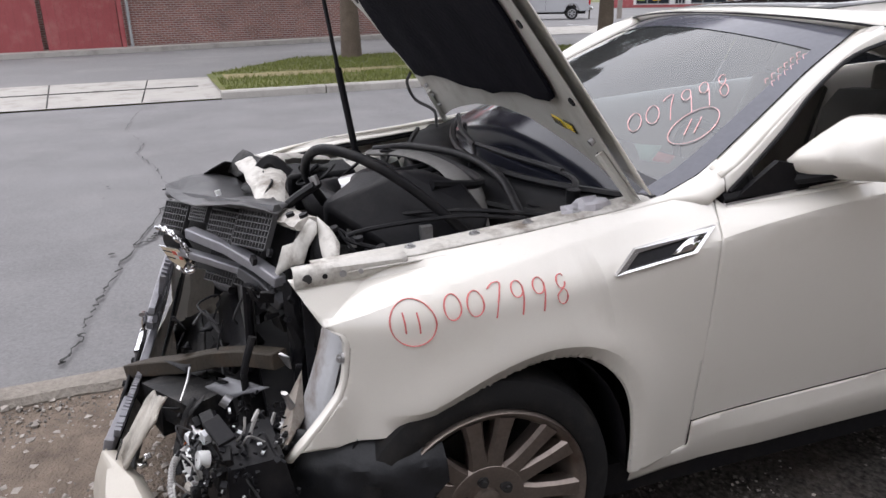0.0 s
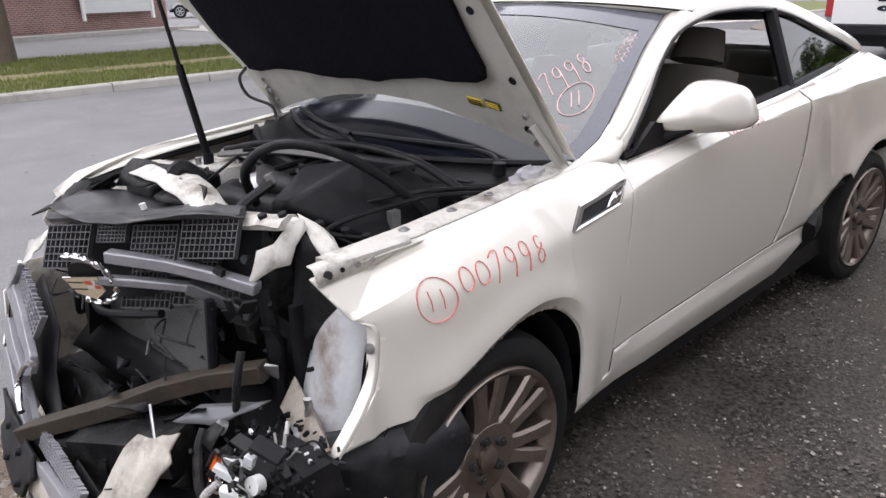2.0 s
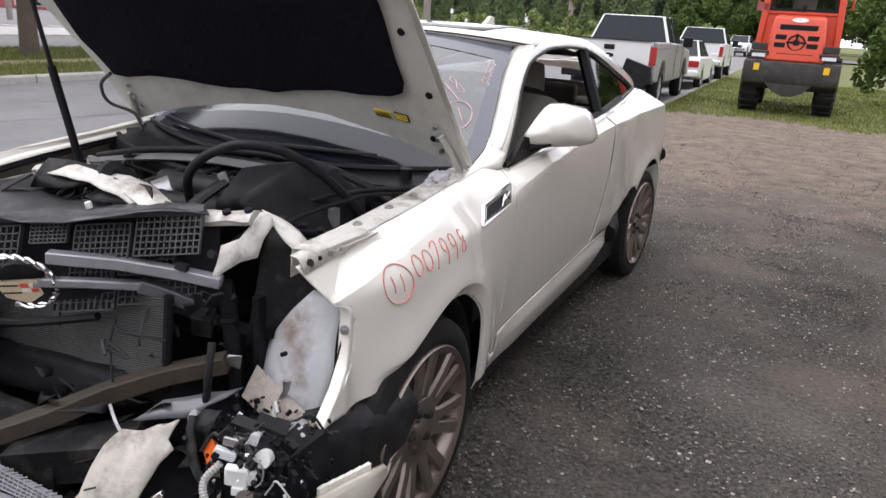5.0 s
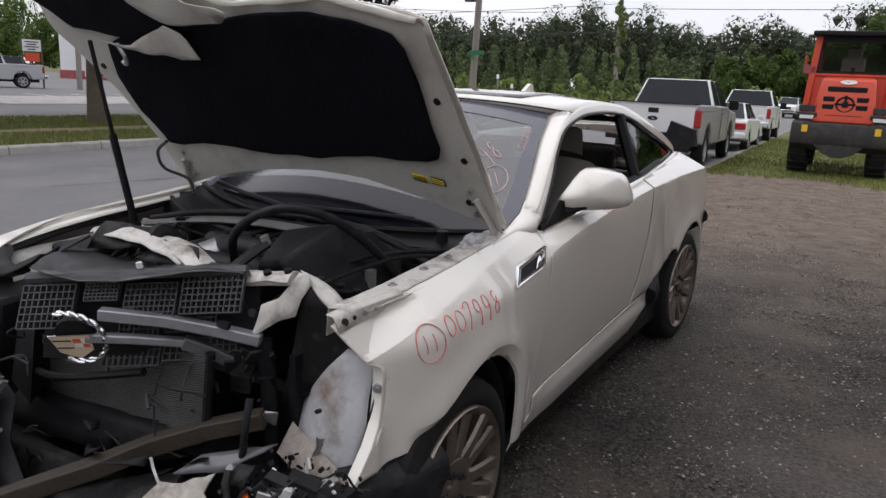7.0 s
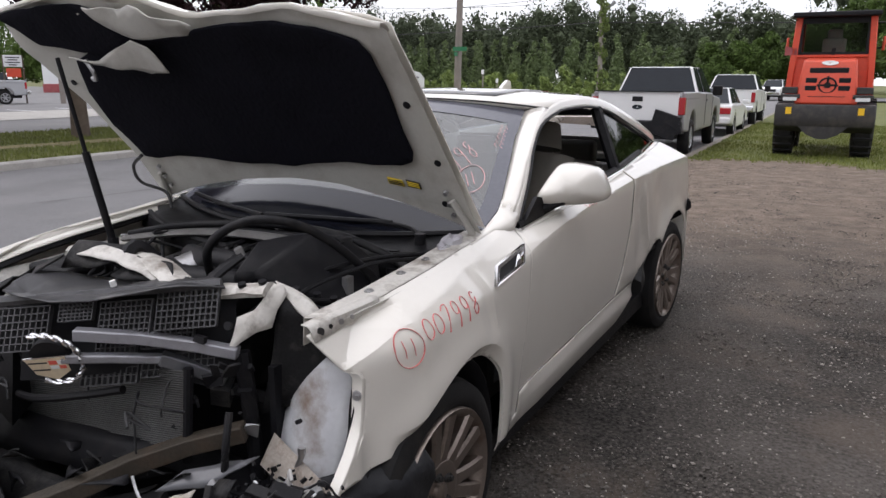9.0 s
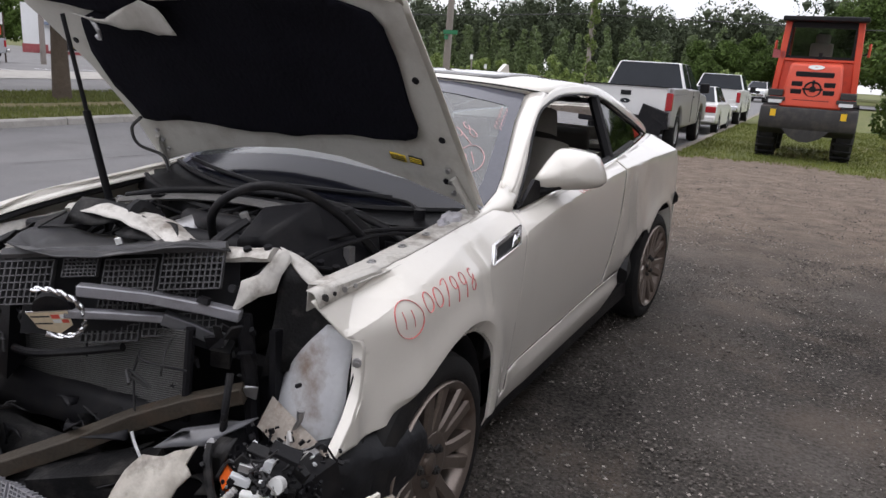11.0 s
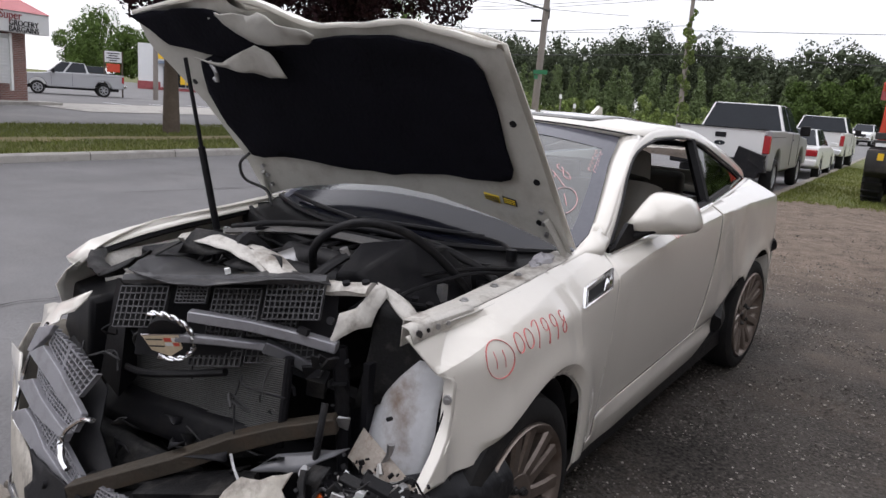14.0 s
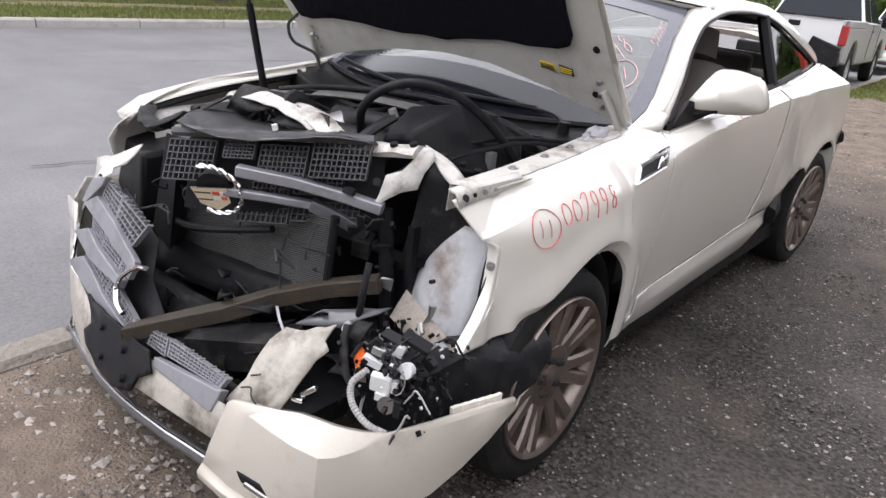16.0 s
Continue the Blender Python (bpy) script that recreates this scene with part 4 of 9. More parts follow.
for y in stretch(0.715, 3.06, 64):
    zt = lerp_at(RTOP, y)
    zb = lerp_at(WIN, y) if 0.72 < y < 2.93 else (belt(y) + 0.002 if y > 1 else lerp_at([(0.55, 1.035), (0.72, 1.06)], y))
    zb = min(zb, zt - 0.004)
    rail_rows.append([rail_pt(y, zt + (zb - zt) * j / 3) for j in range(4)])
for sx in (1, -1):
    part("roof_rail", sheet([[Vector((p.x * sx, p.y, p.z)) for p in r] for r in rail_rows]), PAINT, car, "white pillar and roof rail", solid=0.004, sharp=60)
# the driver's glass is down; the small rear side window is shut and tinted
rear_win = [(1.98, 1.412), (2.12, 1.395), (2.45, 1.315), (2.70, 1.256), (2.93, 1.194), (2.93, 1.186), (2.5, belt(2.5) + 0.008), (1.93, belt(1.93) + 0.008)]
ob = both("rear_side_window", rear_win, lambda y, z: rail_pt(y, z) - Vector((0.012, 0, 0)), DARKGLASS, "tinted rear side window", 0.1, 0.0)
front_win = [(0.72, 1.06), (0.80, 1.115), (0.92, 1.20), (1.03, 1.285), (1.19, 1.37), (1.40, 1.415), (1.55, 1.428), (1.85, 1.428), (1.97, 1.412), (1.92, belt(1.92) + 0.008), (0.72, belt(0.72) + 0.006)]
mirrored = lambda y, z: Vector((-rail_x(y, z) + 0.012, y, z))
part("passenger_window", panel(front_win, mirrored, 0.2), TINT, car, "dark tinted passenger window")
def strip(line, w, d, name, material, label=""):
    bm = bmesh.new()
    for (y0, z0), (y1, z1) in zip(line, line[1:]):
        a, b = rail_pt(y0, z0) + Vector((d, 0, 0)), rail_pt(y1, z1) + Vector((d, 0, 0))
        tube([a, b], w, 6, 1, bm)
    return part(name, bm, material, car, label)
strip([(0.70, belt(0.7) + 0.004), (1.3, belt(1.3) + 0.003), (2.0, belt(2.0) + 0.003), (2.5, belt(2.5) + 0.003), (2.96, 1.186)], 0.006, 0.005, "belt_moulding", CHROME, "chrome strip under the side windows")
strip([(0.70, belt(0.7) + 0.018), (1.3, belt(1.3) + 0.016), (2.0, belt(2.0) + 0.016), (2.5, belt(2.5) + 0.014)], 0.014, -0.006, "window_seal", BLACK)
strip(WIN + [(2.96, 1.186)], 0.006, 0.002, "window_moulding", BLACK, "thin black strip over the side windows")
strip([(1.95, 1.42), (1.925, belt(1.925) + 0.01)], 0.028, -0.016, "window_post", BLACK)

def roof_z(x, y):
    c = lerp_at([(1.2, 1.452), (1.4, 1.485), (1.7, 1.510), (2.0, 1.508), (2.3, 1.475), (2.6, 1.405), (3.0, 1.295), (3.4, 1.175)], y)
    return c - 0.065 * min(1.0, abs(x) / 0.66) ** 2.2
def roof_edge(y):
    z = lerp_at(RTOP, y)
    return rail_x(y, z), z
rows = []
for k in range(10):
    y = 1.335 + 0.117 * k
    ex, ez = roof_edge(y)
    row = []
    for j in range(15):
        u = -1 + 2 * j / 14
        yy = y - 0.10 * (1 - u * u) * max(0, 1 - k / 4)
        row.append(Vector((u * ex, yy, ez + (roof_z(0, y) - ez) * (1 - abs(u) ** 2.4))))
    rows.append(row)
roof_front, roof_back = rows[0], rows[-1]
roof = part("roof", sheet(rows), PAINT, car, "white roof", solid=0.006)
sun_rows = [[p + Vector((0, 0, 0.005)) for p in row[3:12]] for row in rows[1:7]]
part("sunroof", sheet(sun_rows), SUNGLASS, roof, "grey glass sunroof", solid=0.004)
rows = []
for k in range(8):
    t = k / 7
    y = 2.387 + t * 0.68
    ex, ez = roof_edge(y)
    rows.append([Vector((u * ex, y, ez + (roof_z(0, y) - ez) * (1 - abs(u) ** 2.4))) for u in (-1 + j / 5 for j in range(11))])
part("rear_window", sheet(rows), DARKGLASS, car, "sloping rear window")
rows = [[Vector((u * 0.70, 3.06 + (0.05 - 0.035 * abs(u) ** 3) * k, 1.185 - 0.02 * k + 0.012 * (1 - u * u))) for u in (-1 + j / 5 for j in range(11))] for k in range(7)]
part("trunk_lid", sheet(rows), PAINT, car, solid=0.004)
part("shark_fin_antenna", prism([(0, 0), (0.17, 0), (0.15, 0.055), (0.12, 0.06)], pose(0.012, 2.16, 1.495, 90, 0, 90), 0.022), PAINT, car, "white shark fin antenna")
# windscreen between the cowl and the roof
SCREEN_SIDE = [(0.53, 0.742, 1.03), (0.58, 0.735, 1.052), (0.67, 0.738, 1.092), (0.74, 0.722, 1.127), (0.93, 0.662, 1.226), (1.11, 0.603, 1.32), (1.325, 0.552, 1.426)]
def screen_edge(t):
    """The windscreen's edge along the pillar, from the cowl to the roof."""
    y = 0.55 * (1 - t) * (1 - 2 * t) + 0.885 * 4 * t * (1 - t) + 1.325 * t * (2 * t - 1)
    return Vector((lerp_at([(p[0], p[1]) for p in SCREEN_SIDE], y), y, lerp_at([(p[0], p[2]) for p in SCREEN_SIDE], y)))
def screen_row(t, n=7):
    e, m = screen_edge(t), Vector((0, 0.345, 1.01)).lerp(Vector((0, 1.235, 1.464)), t) + Vector((0, -0.02, 0.045)) * (4 * t * (1 - t))
    return [Vector((u * e.x, m.y + (e.y - m.y) * u * u, m.z + (e.z - m.z) * u * u)) for u in (-1 + j / n for j in range(2 * n + 1))]
screen_rows = [screen_row(k / 6) for k in range(7)]
base = screen_rows[0]
windscreen = part("windscreen", sheet([screen_row(k / 24, 28) for k in range(25)]), GLASS, car, "windscreen marked with pink chalk numbers")
windscreen.visible_shadow = False
# grey enamel border round the glass
BORDER = mat("grey_glass_enamel", (0.105, 0.108, 0.13), 0.14, 0.0, 0.1, 5, 60, spec=0.5)
for pick in (slice(-3, None), slice(0, 3)):
    rows = [[p + Vector((0, -0.002, 0.003)) for p in screen_row(0.02 + 0.98 * k / 24, 26)[pick]] for k in range(25)]
    part("glass_border", sheet(rows), BORDER, windscreen, "grey enamel border of the glass")
rows = [[p + Vector((0, -0.001, 0.0022)) for p in screen_row(0.87 + 0.13 * k / 4, 14)] for k in range(5)]
part("glass_border", sheet(rows), BORDER, windscreen, "grey enamel border of the glass")
# black band: enamel, drawn taller to paint in the dark reflection above it
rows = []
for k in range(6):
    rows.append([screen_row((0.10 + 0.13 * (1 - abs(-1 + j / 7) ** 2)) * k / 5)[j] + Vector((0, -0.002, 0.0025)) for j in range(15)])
part("lower_band", sheet(rows), mat("black_enamel_and_reflection", (0.010, 0.011, 0.017), 0.12, 0.0, 0.1, 5, 60, spec=0.5), windscreen, "black enamel and painted dark reflection at the foot of the glass")
for sx in (1, -1):
    pr = []
    for k in range(4, 17):
        a = screen_edge(k / 16)
        b = rail_pt(a.y, lerp_at(RTOP, a.y))
        mid = (a + b) / 2 + Vector((0.010, -0.004, 0.012)) * min(1.0, (b - a).length / 0.08) * min(1.0, (k - 3) / 4)
        row = [a + Vector((0.002, 0.0, 0.001)), a * 0.55 + mid * 0.45 + Vector((0.002, -0.003, 0.004)), mid, mid * 0.5 + b * 0.5 + Vector((0.003, 0, 0.002)), b]
        pr.append([Vector((p.x * sx, p.y, p.z)) for p in row])
    part("windscreen_pillar", sheet(pr), PAINT, car, "white windscreen pillar", solid=0.003, sharp=60)
# white header between the glass and the roof
top_row = screen_row(1.0)
rows = [[g + Vector((0, -0.004, 0.003)), g.lerp(f, 0.5) + Vector((0, -0.004, 0.006)), f + Vector((0, 0.004, 0.002))] for g, f in zip(top_row, roof_front)]
part("roof_header", sheet(rows), PAINT, roof, "white roof edge above the glass", solid=0.003, sharp=60)
# corner where the wing meets the foot of the pillar
rows = []
for y, x, z, out in ((0.40, 0.745, 1.024, None), (0.48, 0.752, 1.040, None), (0.58, 0.737, 1.054, None), (0.67, 0.740, 1.094, (0.806, 0.66, 1.056)), (0.735, 0.726, 1.129, (0.802, 0.705, 1.085))):
    w = Vector(out) if out else fender_pt(y, top_of(y) - 0.004)
    i = Vector((x, y, z))
    rows.append([i + Vector((-0.008, 0, -0.012)), i, i.lerp(w, 0.5) + Vector((0.003, 0, 0.006)), w + Vector((0.001, 0, 0.001)), w + Vector((0.004, 0, -0.02))])
part("wing_corner", sheet(rows), PAINT, car, "white corner of the wing below the pillar", solid=0.003, sharp=60)
part("windscreen_seal", tube([p + Vector((0, -0.004, 0.004)) for p in base], 0.012, 6, 1), BLACK, car)
part("header_seal", tube([p + Vector((0, -0.004, -0.003)) for p in roof_front], 0.004, 6, 1), BLACK, car)


def screen_pt(u, v, d=0.004):
    """A place on the windscreen: u from the far side to the driver's, v from the cowl to the roof."""
    fu, fv = u * 14, v * 6
    i, j = min(int(fu), 13), min(int(fv), 5)
    a, b = screen_rows[j][i].lerp(screen_rows[j][i + 1], fu - i), screen_rows[j + 1][i].lerp(screen_rows[j + 1][i + 1], fu - i)
    n = (screen_rows[j][i + 1] - screen_rows[j][i]).cross(screen_rows[j + 1][i] - screen_rows[j][i]).normalized()
    return a.lerp(b, fv - j) + d * n


# handwriting: strokes of each digit in a unit cell
def arc(cx, cy, rx, ry, a0, a1, n=10):
    return [(cx + rx * math.cos(radians(a0 + (a1 - a0) * k / n)), cy + ry * math.sin(radians(a0 + (a1 - a0) * k / n))) for k in range(n + 1)]
GLYPH = {
    "0": [arc(0.5, 0.45, 0.42, 0.42, 100, 470, 16)],
    "7": [[(0.05, 0.85), (0.35, 1.0), (0.75, 0.98), (0.55, 0.5), (0.38, -0.15)]],
    "9": [arc(0.42, 0.72, 0.30, 0.26, 20, 380, 14) + [(0.72, 0.5), (0.66, 0.1), (0.60, -0.2)]],
    "8": [arc(0.5, 0.76, 0.24, 0.22, 40, 250, 8) + arc(0.5, 0.24, 0.27, 0.28, 80, -200, 12)[::1] + [(0.62, 0.58), (0.70, 0.72)]],
    "1": [[(0.45, 0.95), (0.55, 0.5), (0.6, 0.05)]],
}
def writing(text, place, cell, w, material, name, label, height=1.0, parent=car, wob=0.0):
    bm = bmesh.new()
    for n, ch in enumerate(text):
        for stroke in GLYPH.get(ch, ()):
            pts = [place(n * cell + gx * cell * 0.86, gy * height + wob * n) for gx, gy in stroke]
            tube(pts, w, 5, 3, bm, flat=0.5)
    return part(name, bm, material, parent, label)
def ring(place, ru, rv, w, material, name, label, parent=car):
    pts = [place(ru * math.cos(a), rv * math.sin(a)) for a in (0.3 + 6.4 * k / 28 for k in range(29))]
    return part(name, tube(pts, w, 5, 1, flat=0.5), material, parent, label)
writing("007998", lambda a, b: on_side(-0.076 + a, 0.868 + b + 0.012 * a, 0.0015), 0.0532, 0.0022, MARKER, "red_handwriting", "red handwritten stock number", 0.062)
ring(lambda a, b: on_side(-0.143 + a, 0.870 + b, 0.002), 0.049, 0.050, 0.0022, MARKER, "red_circle", "red handwritten ring")
writing("11", lambda a, b: on_side(-0.175 + a, 0.847 + b, 0.0015), 0.030, 0.0022, MARKER, "red_handwriting", "red handwritten mark inside the ring", 0.050)
writing("007998", lambda a, b: Vector((side(1.25 + a, 1.034 + b + 0.07 * a) + 0.0015, 1.25 + a, 1.034 + b + 0.07 * a)), 0.047, 0.0016, MARKER, "red_handwriting", "red handwritten stock number on the door", 0.032)
writing("007998", lambda a, b: screen_pt(0.797 + 0.016 * (a - 0.43) - 0.058 * (b - 0.45), 0.342 + 0.0532 * (a - 0.43) + 0.088 * (b - 0.45)), 1.0, 0.0014, CHALK, "chalk_handwriting", "pink chalk stock number on the windscreen", 0.9)
ring(lambda a, b: screen_pt(0.912 + 0.030 * a - 0.018 * b, 0.402 + 0.052 * a + 0.086 * b), 1.0, 1.0, 0.0014, CHALK, "chalk_ring", "pink chalk ring on the windscreen")
writing("11", lambda a, b: screen_pt(0.912 + 0.030 * (a - 0.45) - 0.018 * (b - 0.5), 0.402 + 0.052 * (a - 0.45) + 0.086 * (b - 0.5)), 0.42, 0.0014, CHALK, "chalk_handwriting", "pink chalk mark inside the ring", 1.0)
bm = bmesh.new()
for k in range(6):
    for j in range(2):
        tube([screen_pt(0.968 - 0.016 * j, 0.67 + 0.030 * k), screen_pt(0.958 - 0.016 * j, 0.685 + 0.030 * k), screen_pt(0.962 - 0.016 * j, 0.695 + 0.030 * k)], 0.0010, 5, 2, bm)
part("chalk_scrawl", bm, CHALK, car, "small pink chalk marks near the pillar")
for nm, q, m in (("inspection_paper", ((0.885, 0.205), (0.908, 0.21), (0.892, 0.29), (0.842, 0.262)), GREENP), ("registration_sticker", ((0.908, 0.21), (0.94, 0.22), (0.936, 0.262), (0.90, 0.258)), REDP)):
    p = [screen_pt(u, v, -0.006 if m is GREENP else -0.003) for u, v in q]
    part(nm, sheet([[p[0], p[1]], [p[3], p[2]]]), m, car, "paper sticker behind the windscreen", solid=0.001)

# mirror
MIRROR = [(0.790, 0.905, 1.125), (0.799, 0.93, 1.152), (0.807, 0.99, 1.192), (0.817, 1.045, 1.226), (0.830, 1.055, 1.235), (0.860, 1.062, 1.236), (0.905, 1.07, 1.231), (0.948, 1.078, 1.221),
          (0.968, 1.083, 1.208), (0.985, 1.089, 1.180), (1.001, 1.096, 1.135), (1.003, 1.098, 1.113), (0.990, 1.095, 1.094), (0.955, 1.08, 1.084), (0.90, 1.045, 1.078), (0.85, 0.985, 1.078), (0.812, 0.93, 1.092), (0.795, 0.91, 1.108)]
bm = bmesh.new()
mc = Vector((0.90, 1.02, 1.150))
def mirror_ring(k, dy, floor):
    out = []
    for p in MIRROR:
        q = mc + (Vector(p) - mc) * k
        out.append(bm.verts.new((q.x, max(q.y + dy, floor), q.z)))
    return out
rings = [mirror_ring(0.93, 0.095, 1.13), mirror_ring(0.99, 0.075, 1.10), mirror_ring(1.0, 0.03, 0.0), mirror_ring(0.985, -0.004, 0.0), mirror_ring(0.90, -0.022, 0.0), mirror_ring(0.65, -0.040, 0.0), mirror_ring(0.3, -0.050, 0.0)]
for p, q in zip(rings, rings[1:]):
    for k in range(len(MIRROR)):
        j = (k + 1) % len(MIRROR)
        bm.faces.new((p[k], p[j], q[j], q[k]))
bm.faces.new(rings[0][::-1])
bm.faces.new(rings[-1])
bmesh.ops.recalc_face_normals(bm, faces=bm.faces[:])
mir = part("mirror_housing", bm, PAINT, car, "white door mirror")
mir.data.set_sharp_from_angle(angle=radians(60))
part("mirror_arm", tube([(0.795, 0.93, 1.075), (0.825, 0.96, 1.085), (0.86, 1.0, 1.10)], 0.028, 8, 4, flat=0.7), BLACK, mir)
part("mirror_base", prism([(0, 0), (0.2, 0.0), (0.17, 0.075), (0.12, 0.085)], pose(0.80, 0.735, 1.045, 90, 0, 90), 0.016), BLACK, car)

# cabin
part("dashboard", tube([(-0.68, 0.80, 1.0), (-0.3, 0.72, 1.02), (0.3, 0.72, 1.02), (0.68, 0.80, 1.0)], 0.13, 10, 4, flat=0.6), TRIM, car, "dark dashboard")
part("cabin_floor", boxes(((0, 1.8, 0.42), (1.5, 2.4, 0.05)), ((0, 0.62, 0.7), (1.5, 0.06, 0.6)), ((0, 3.05, 0.8), (1.45, 0.08, 0.5))), TRIM, car)
part("steering_wheel", tube([(0.37 + 0.18 * math.cos(a), 1.02 - 0.06 * math.sin(a), 0.98 + 0.17 * math.sin(a)) for a in (0.2618 * k for k in range(25))], 0.015, 6, 1), TRIM, car)
for sx in (0.36, -0.36):
    seat = part("front_seat", tube([(sx, 1.38, 0.55), (sx, 1.72, 0.56), (sx, 1.84, 0.75), (sx, 1.92, 1.0), (sx, 1.98, 1.16)], [0.24, 0.20], 12, 5, flat=0.5), SEAT, car, "grey-beige leather bucket seat")
    part("headrest", tube([(sx, 1.97, 1.20), (sx, 2.0, 1.28), (sx, 2.02, 1.33)], [0.13, 0.10], 10, 4, flat=0.55), SEAT, seat)
part("rear_bench", tube([(-0.55, 2.55, 0.85), (0, 2.58, 0.88), (0.55, 2.55, 0.85)], 0.20, 10, 4, flat=1.2), SEAT, car, "leather rear bench")
for sx in (0.34, -0.34):
    part("rear_headrest", boxes(((sx, 2.62, 1.13), (0.26, 0.10, 0.15))), SEAT, car, bevel=0.03)
part("headliner", sheet([[p - Vector((0, 0, 0.03)) for p in r] for r in (roof_front, roof_back)]), TRIM, car)

# wheels
bm = bmesh.new()
ring_v = []
for r, hw, x in ((0.085, 0.032, -0.028), (0.13, 0.0235, -0.020), (0.19, 0.0225, -0.012), (0.246, 0.027, -0.006)):
    ring_v.append([bm.verts.new((tx, r, tw)) for tx, tw in ((x - 0.045, hw * 0.8), (x - 0.006, hw), (x + 0.004, hw * 0.7), (x + 0.004, -hw * 0.7), (x - 0.006, -hw), (x - 0.045, -hw * 0.8))])
for p, q in zip(ring_v, ring_v[1:]):
    for j in range(6):
        bm.faces.new((p[j], p[(j + 1) % 6], q[(j + 1) % 6], q[j]))
bmesh.ops.recalc_face_normals(bm, faces=bm.faces[:])
spoke_mesh = bpy.data.meshes.new("spoke")
bm.to_mesh(spoke_mesh)
bm.free()
spoke_mesh.materials.append(WHEEL)
spoke_mesh.polygons.foreach_set("use_smooth", [True] * len(spoke_mesh.polygons))
spoke_mesh.set_sharp_from_angle(angle=radians(30))
def make_wheel(name, m, label):
    w = part(name, bmesh.new(), WHEEL, car, label)
    w.matrix_basis = m
    bm = lathe([(-0.20, 0.235), (-0.05, 0.225), (-0.012, 0.240), (0.000, 0.252), (0.006, 0.262), (0.000, 0.266), (-0.012, 0.266), (-0.03, 0.262)], 56)
    bmesh.ops.recalc_face_normals(bm, faces=bm.faces[:])
    bm.to_mesh(w.data)
    bm.free()
    w.data.polygons.foreach_set("use_smooth", [True] * len(w.data.polygons))
    w.data.set_sharp_from_angle(angle=radians(35))
    for k in range(14):
        ob = new("spoke", spoke_mesh)
        ob.parent = w
        ob.matrix_basis = pose(0, 0, 0, math.degrees(2 * math.pi * k / 14 + (0.045 if k % 2 else -0.045)))
    part("hub", lathe([(-0.06, 0.10), (-0.030, 0.108), (-0.020, 0.100), (-0.018, 0.085), (-0.030, 0.050), (-0.028, 0.036), (-0.016, 0.034), (-0.012, 0.026), (-0.011, 0.001)], 36), WHEEL, w)
    for k in range(5):
        a = 2 * math.pi * k / 5 + 0.5
        part("lug_nut", cyl(cyl(bmesh.new(), (-0.030, 0.060 * math.cos(a), 0.060 * math.sin(a)), (-0.0165, 0.060 * math.cos(a), 0.060 * math.sin(a)), 0.016, 12, 0.014),
             (-0.028, 0.060 * math.cos(a), 0.060 * math.sin(a)), (-0.008, 0.060 * math.cos(a), 0.060 * math.sin(a)), 0.009, 6), STEEL, w)
    part("tyre", lathe([(-0.21, 0.255), (-0.225, 0.29), (-0.215, 0.335), (-0.18, 0.349), (-0.12, 0.351), (-0.05, 0.349), (-0.015, 0.337), (0.002, 0.305), (-0.002, 0.275), (-0.012, 0.262)], 64), RUBBER, w, "dusty black tyre")
    part("brake_disc", lathe([(-0.10, 0.02), (-0.10, 0.165), (-0.12, 0.165)], 36), STEEL, w)
    # black ring added to darken the gaps between the spokes
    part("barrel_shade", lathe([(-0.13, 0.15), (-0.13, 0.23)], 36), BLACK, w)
    return w
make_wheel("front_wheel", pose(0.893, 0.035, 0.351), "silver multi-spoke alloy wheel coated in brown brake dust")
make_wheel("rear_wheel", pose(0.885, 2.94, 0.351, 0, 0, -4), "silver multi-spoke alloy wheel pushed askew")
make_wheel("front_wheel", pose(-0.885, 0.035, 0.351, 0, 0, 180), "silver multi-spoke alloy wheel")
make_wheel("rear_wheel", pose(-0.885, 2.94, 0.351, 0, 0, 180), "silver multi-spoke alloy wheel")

# hood, standing open: x across, s up along its underside
HB, HD = Vector((0, 0.49, 1.045)), Vector((0, -0.58, 0.815)).normalized()
HN = Vector((1, 0, 0)).cross(HD).normalized()   # towards the engine
if HN.y > 0:
    HN = -HN
def hood_pt(x, s, d=0.0):
    bulge = -0.05 * (1 - (x / 0.8) ** 2) * max(0.0, 1 - ((s - 0.4) / 0.6) ** 2)
    return HB + Vector((x, 0, 0)) + HD * s + HN * (d + bulge)
HOOD = [(-0.775, 0.0), (-0.60, 0.055), (-0.47, 0.085), (-0.25, 0.125), (0.0, 0.148), (0.22, 0.142), (0.47, 0.095), (0.66, 0.04), (0.765, 0.0), (0.745, 0.20), (0.715, 0.50), (0.685, 0.775), (0.62, 0.80), (0.475, 0.825), (0.37, 0.85), (0.18, 0.836), (-0.05, 0.83), (-0.20, 0.90), (-0.40, 0.955), (-0.55, 0.955), (-0.80, 0.93), (-0.985, 0.90), (-0.93, 0.72), (-0.83, 0.50), (-0.775, 0.25)]
def hood_in(x, s):
    d = 0.0
    if s > 0.70:
        d += 0.05 * noise.noise(Vector((x * 5, s * 6, 3.1))) * (s - 0.70) * 6
    return hood_pt(x, s, d)
hood = part("hood", panel(HOOD, lambda x, s: hood_in(x, s) - HN * 0.028, 0.06), PAINT, car, "raised white hood, crumpled along its leading edge", solid=0.004)
part("hood_inner_frame", panel(HOOD, hood_in, 0.04), HOOD_IN, hood, "dusty white underside of the hood")
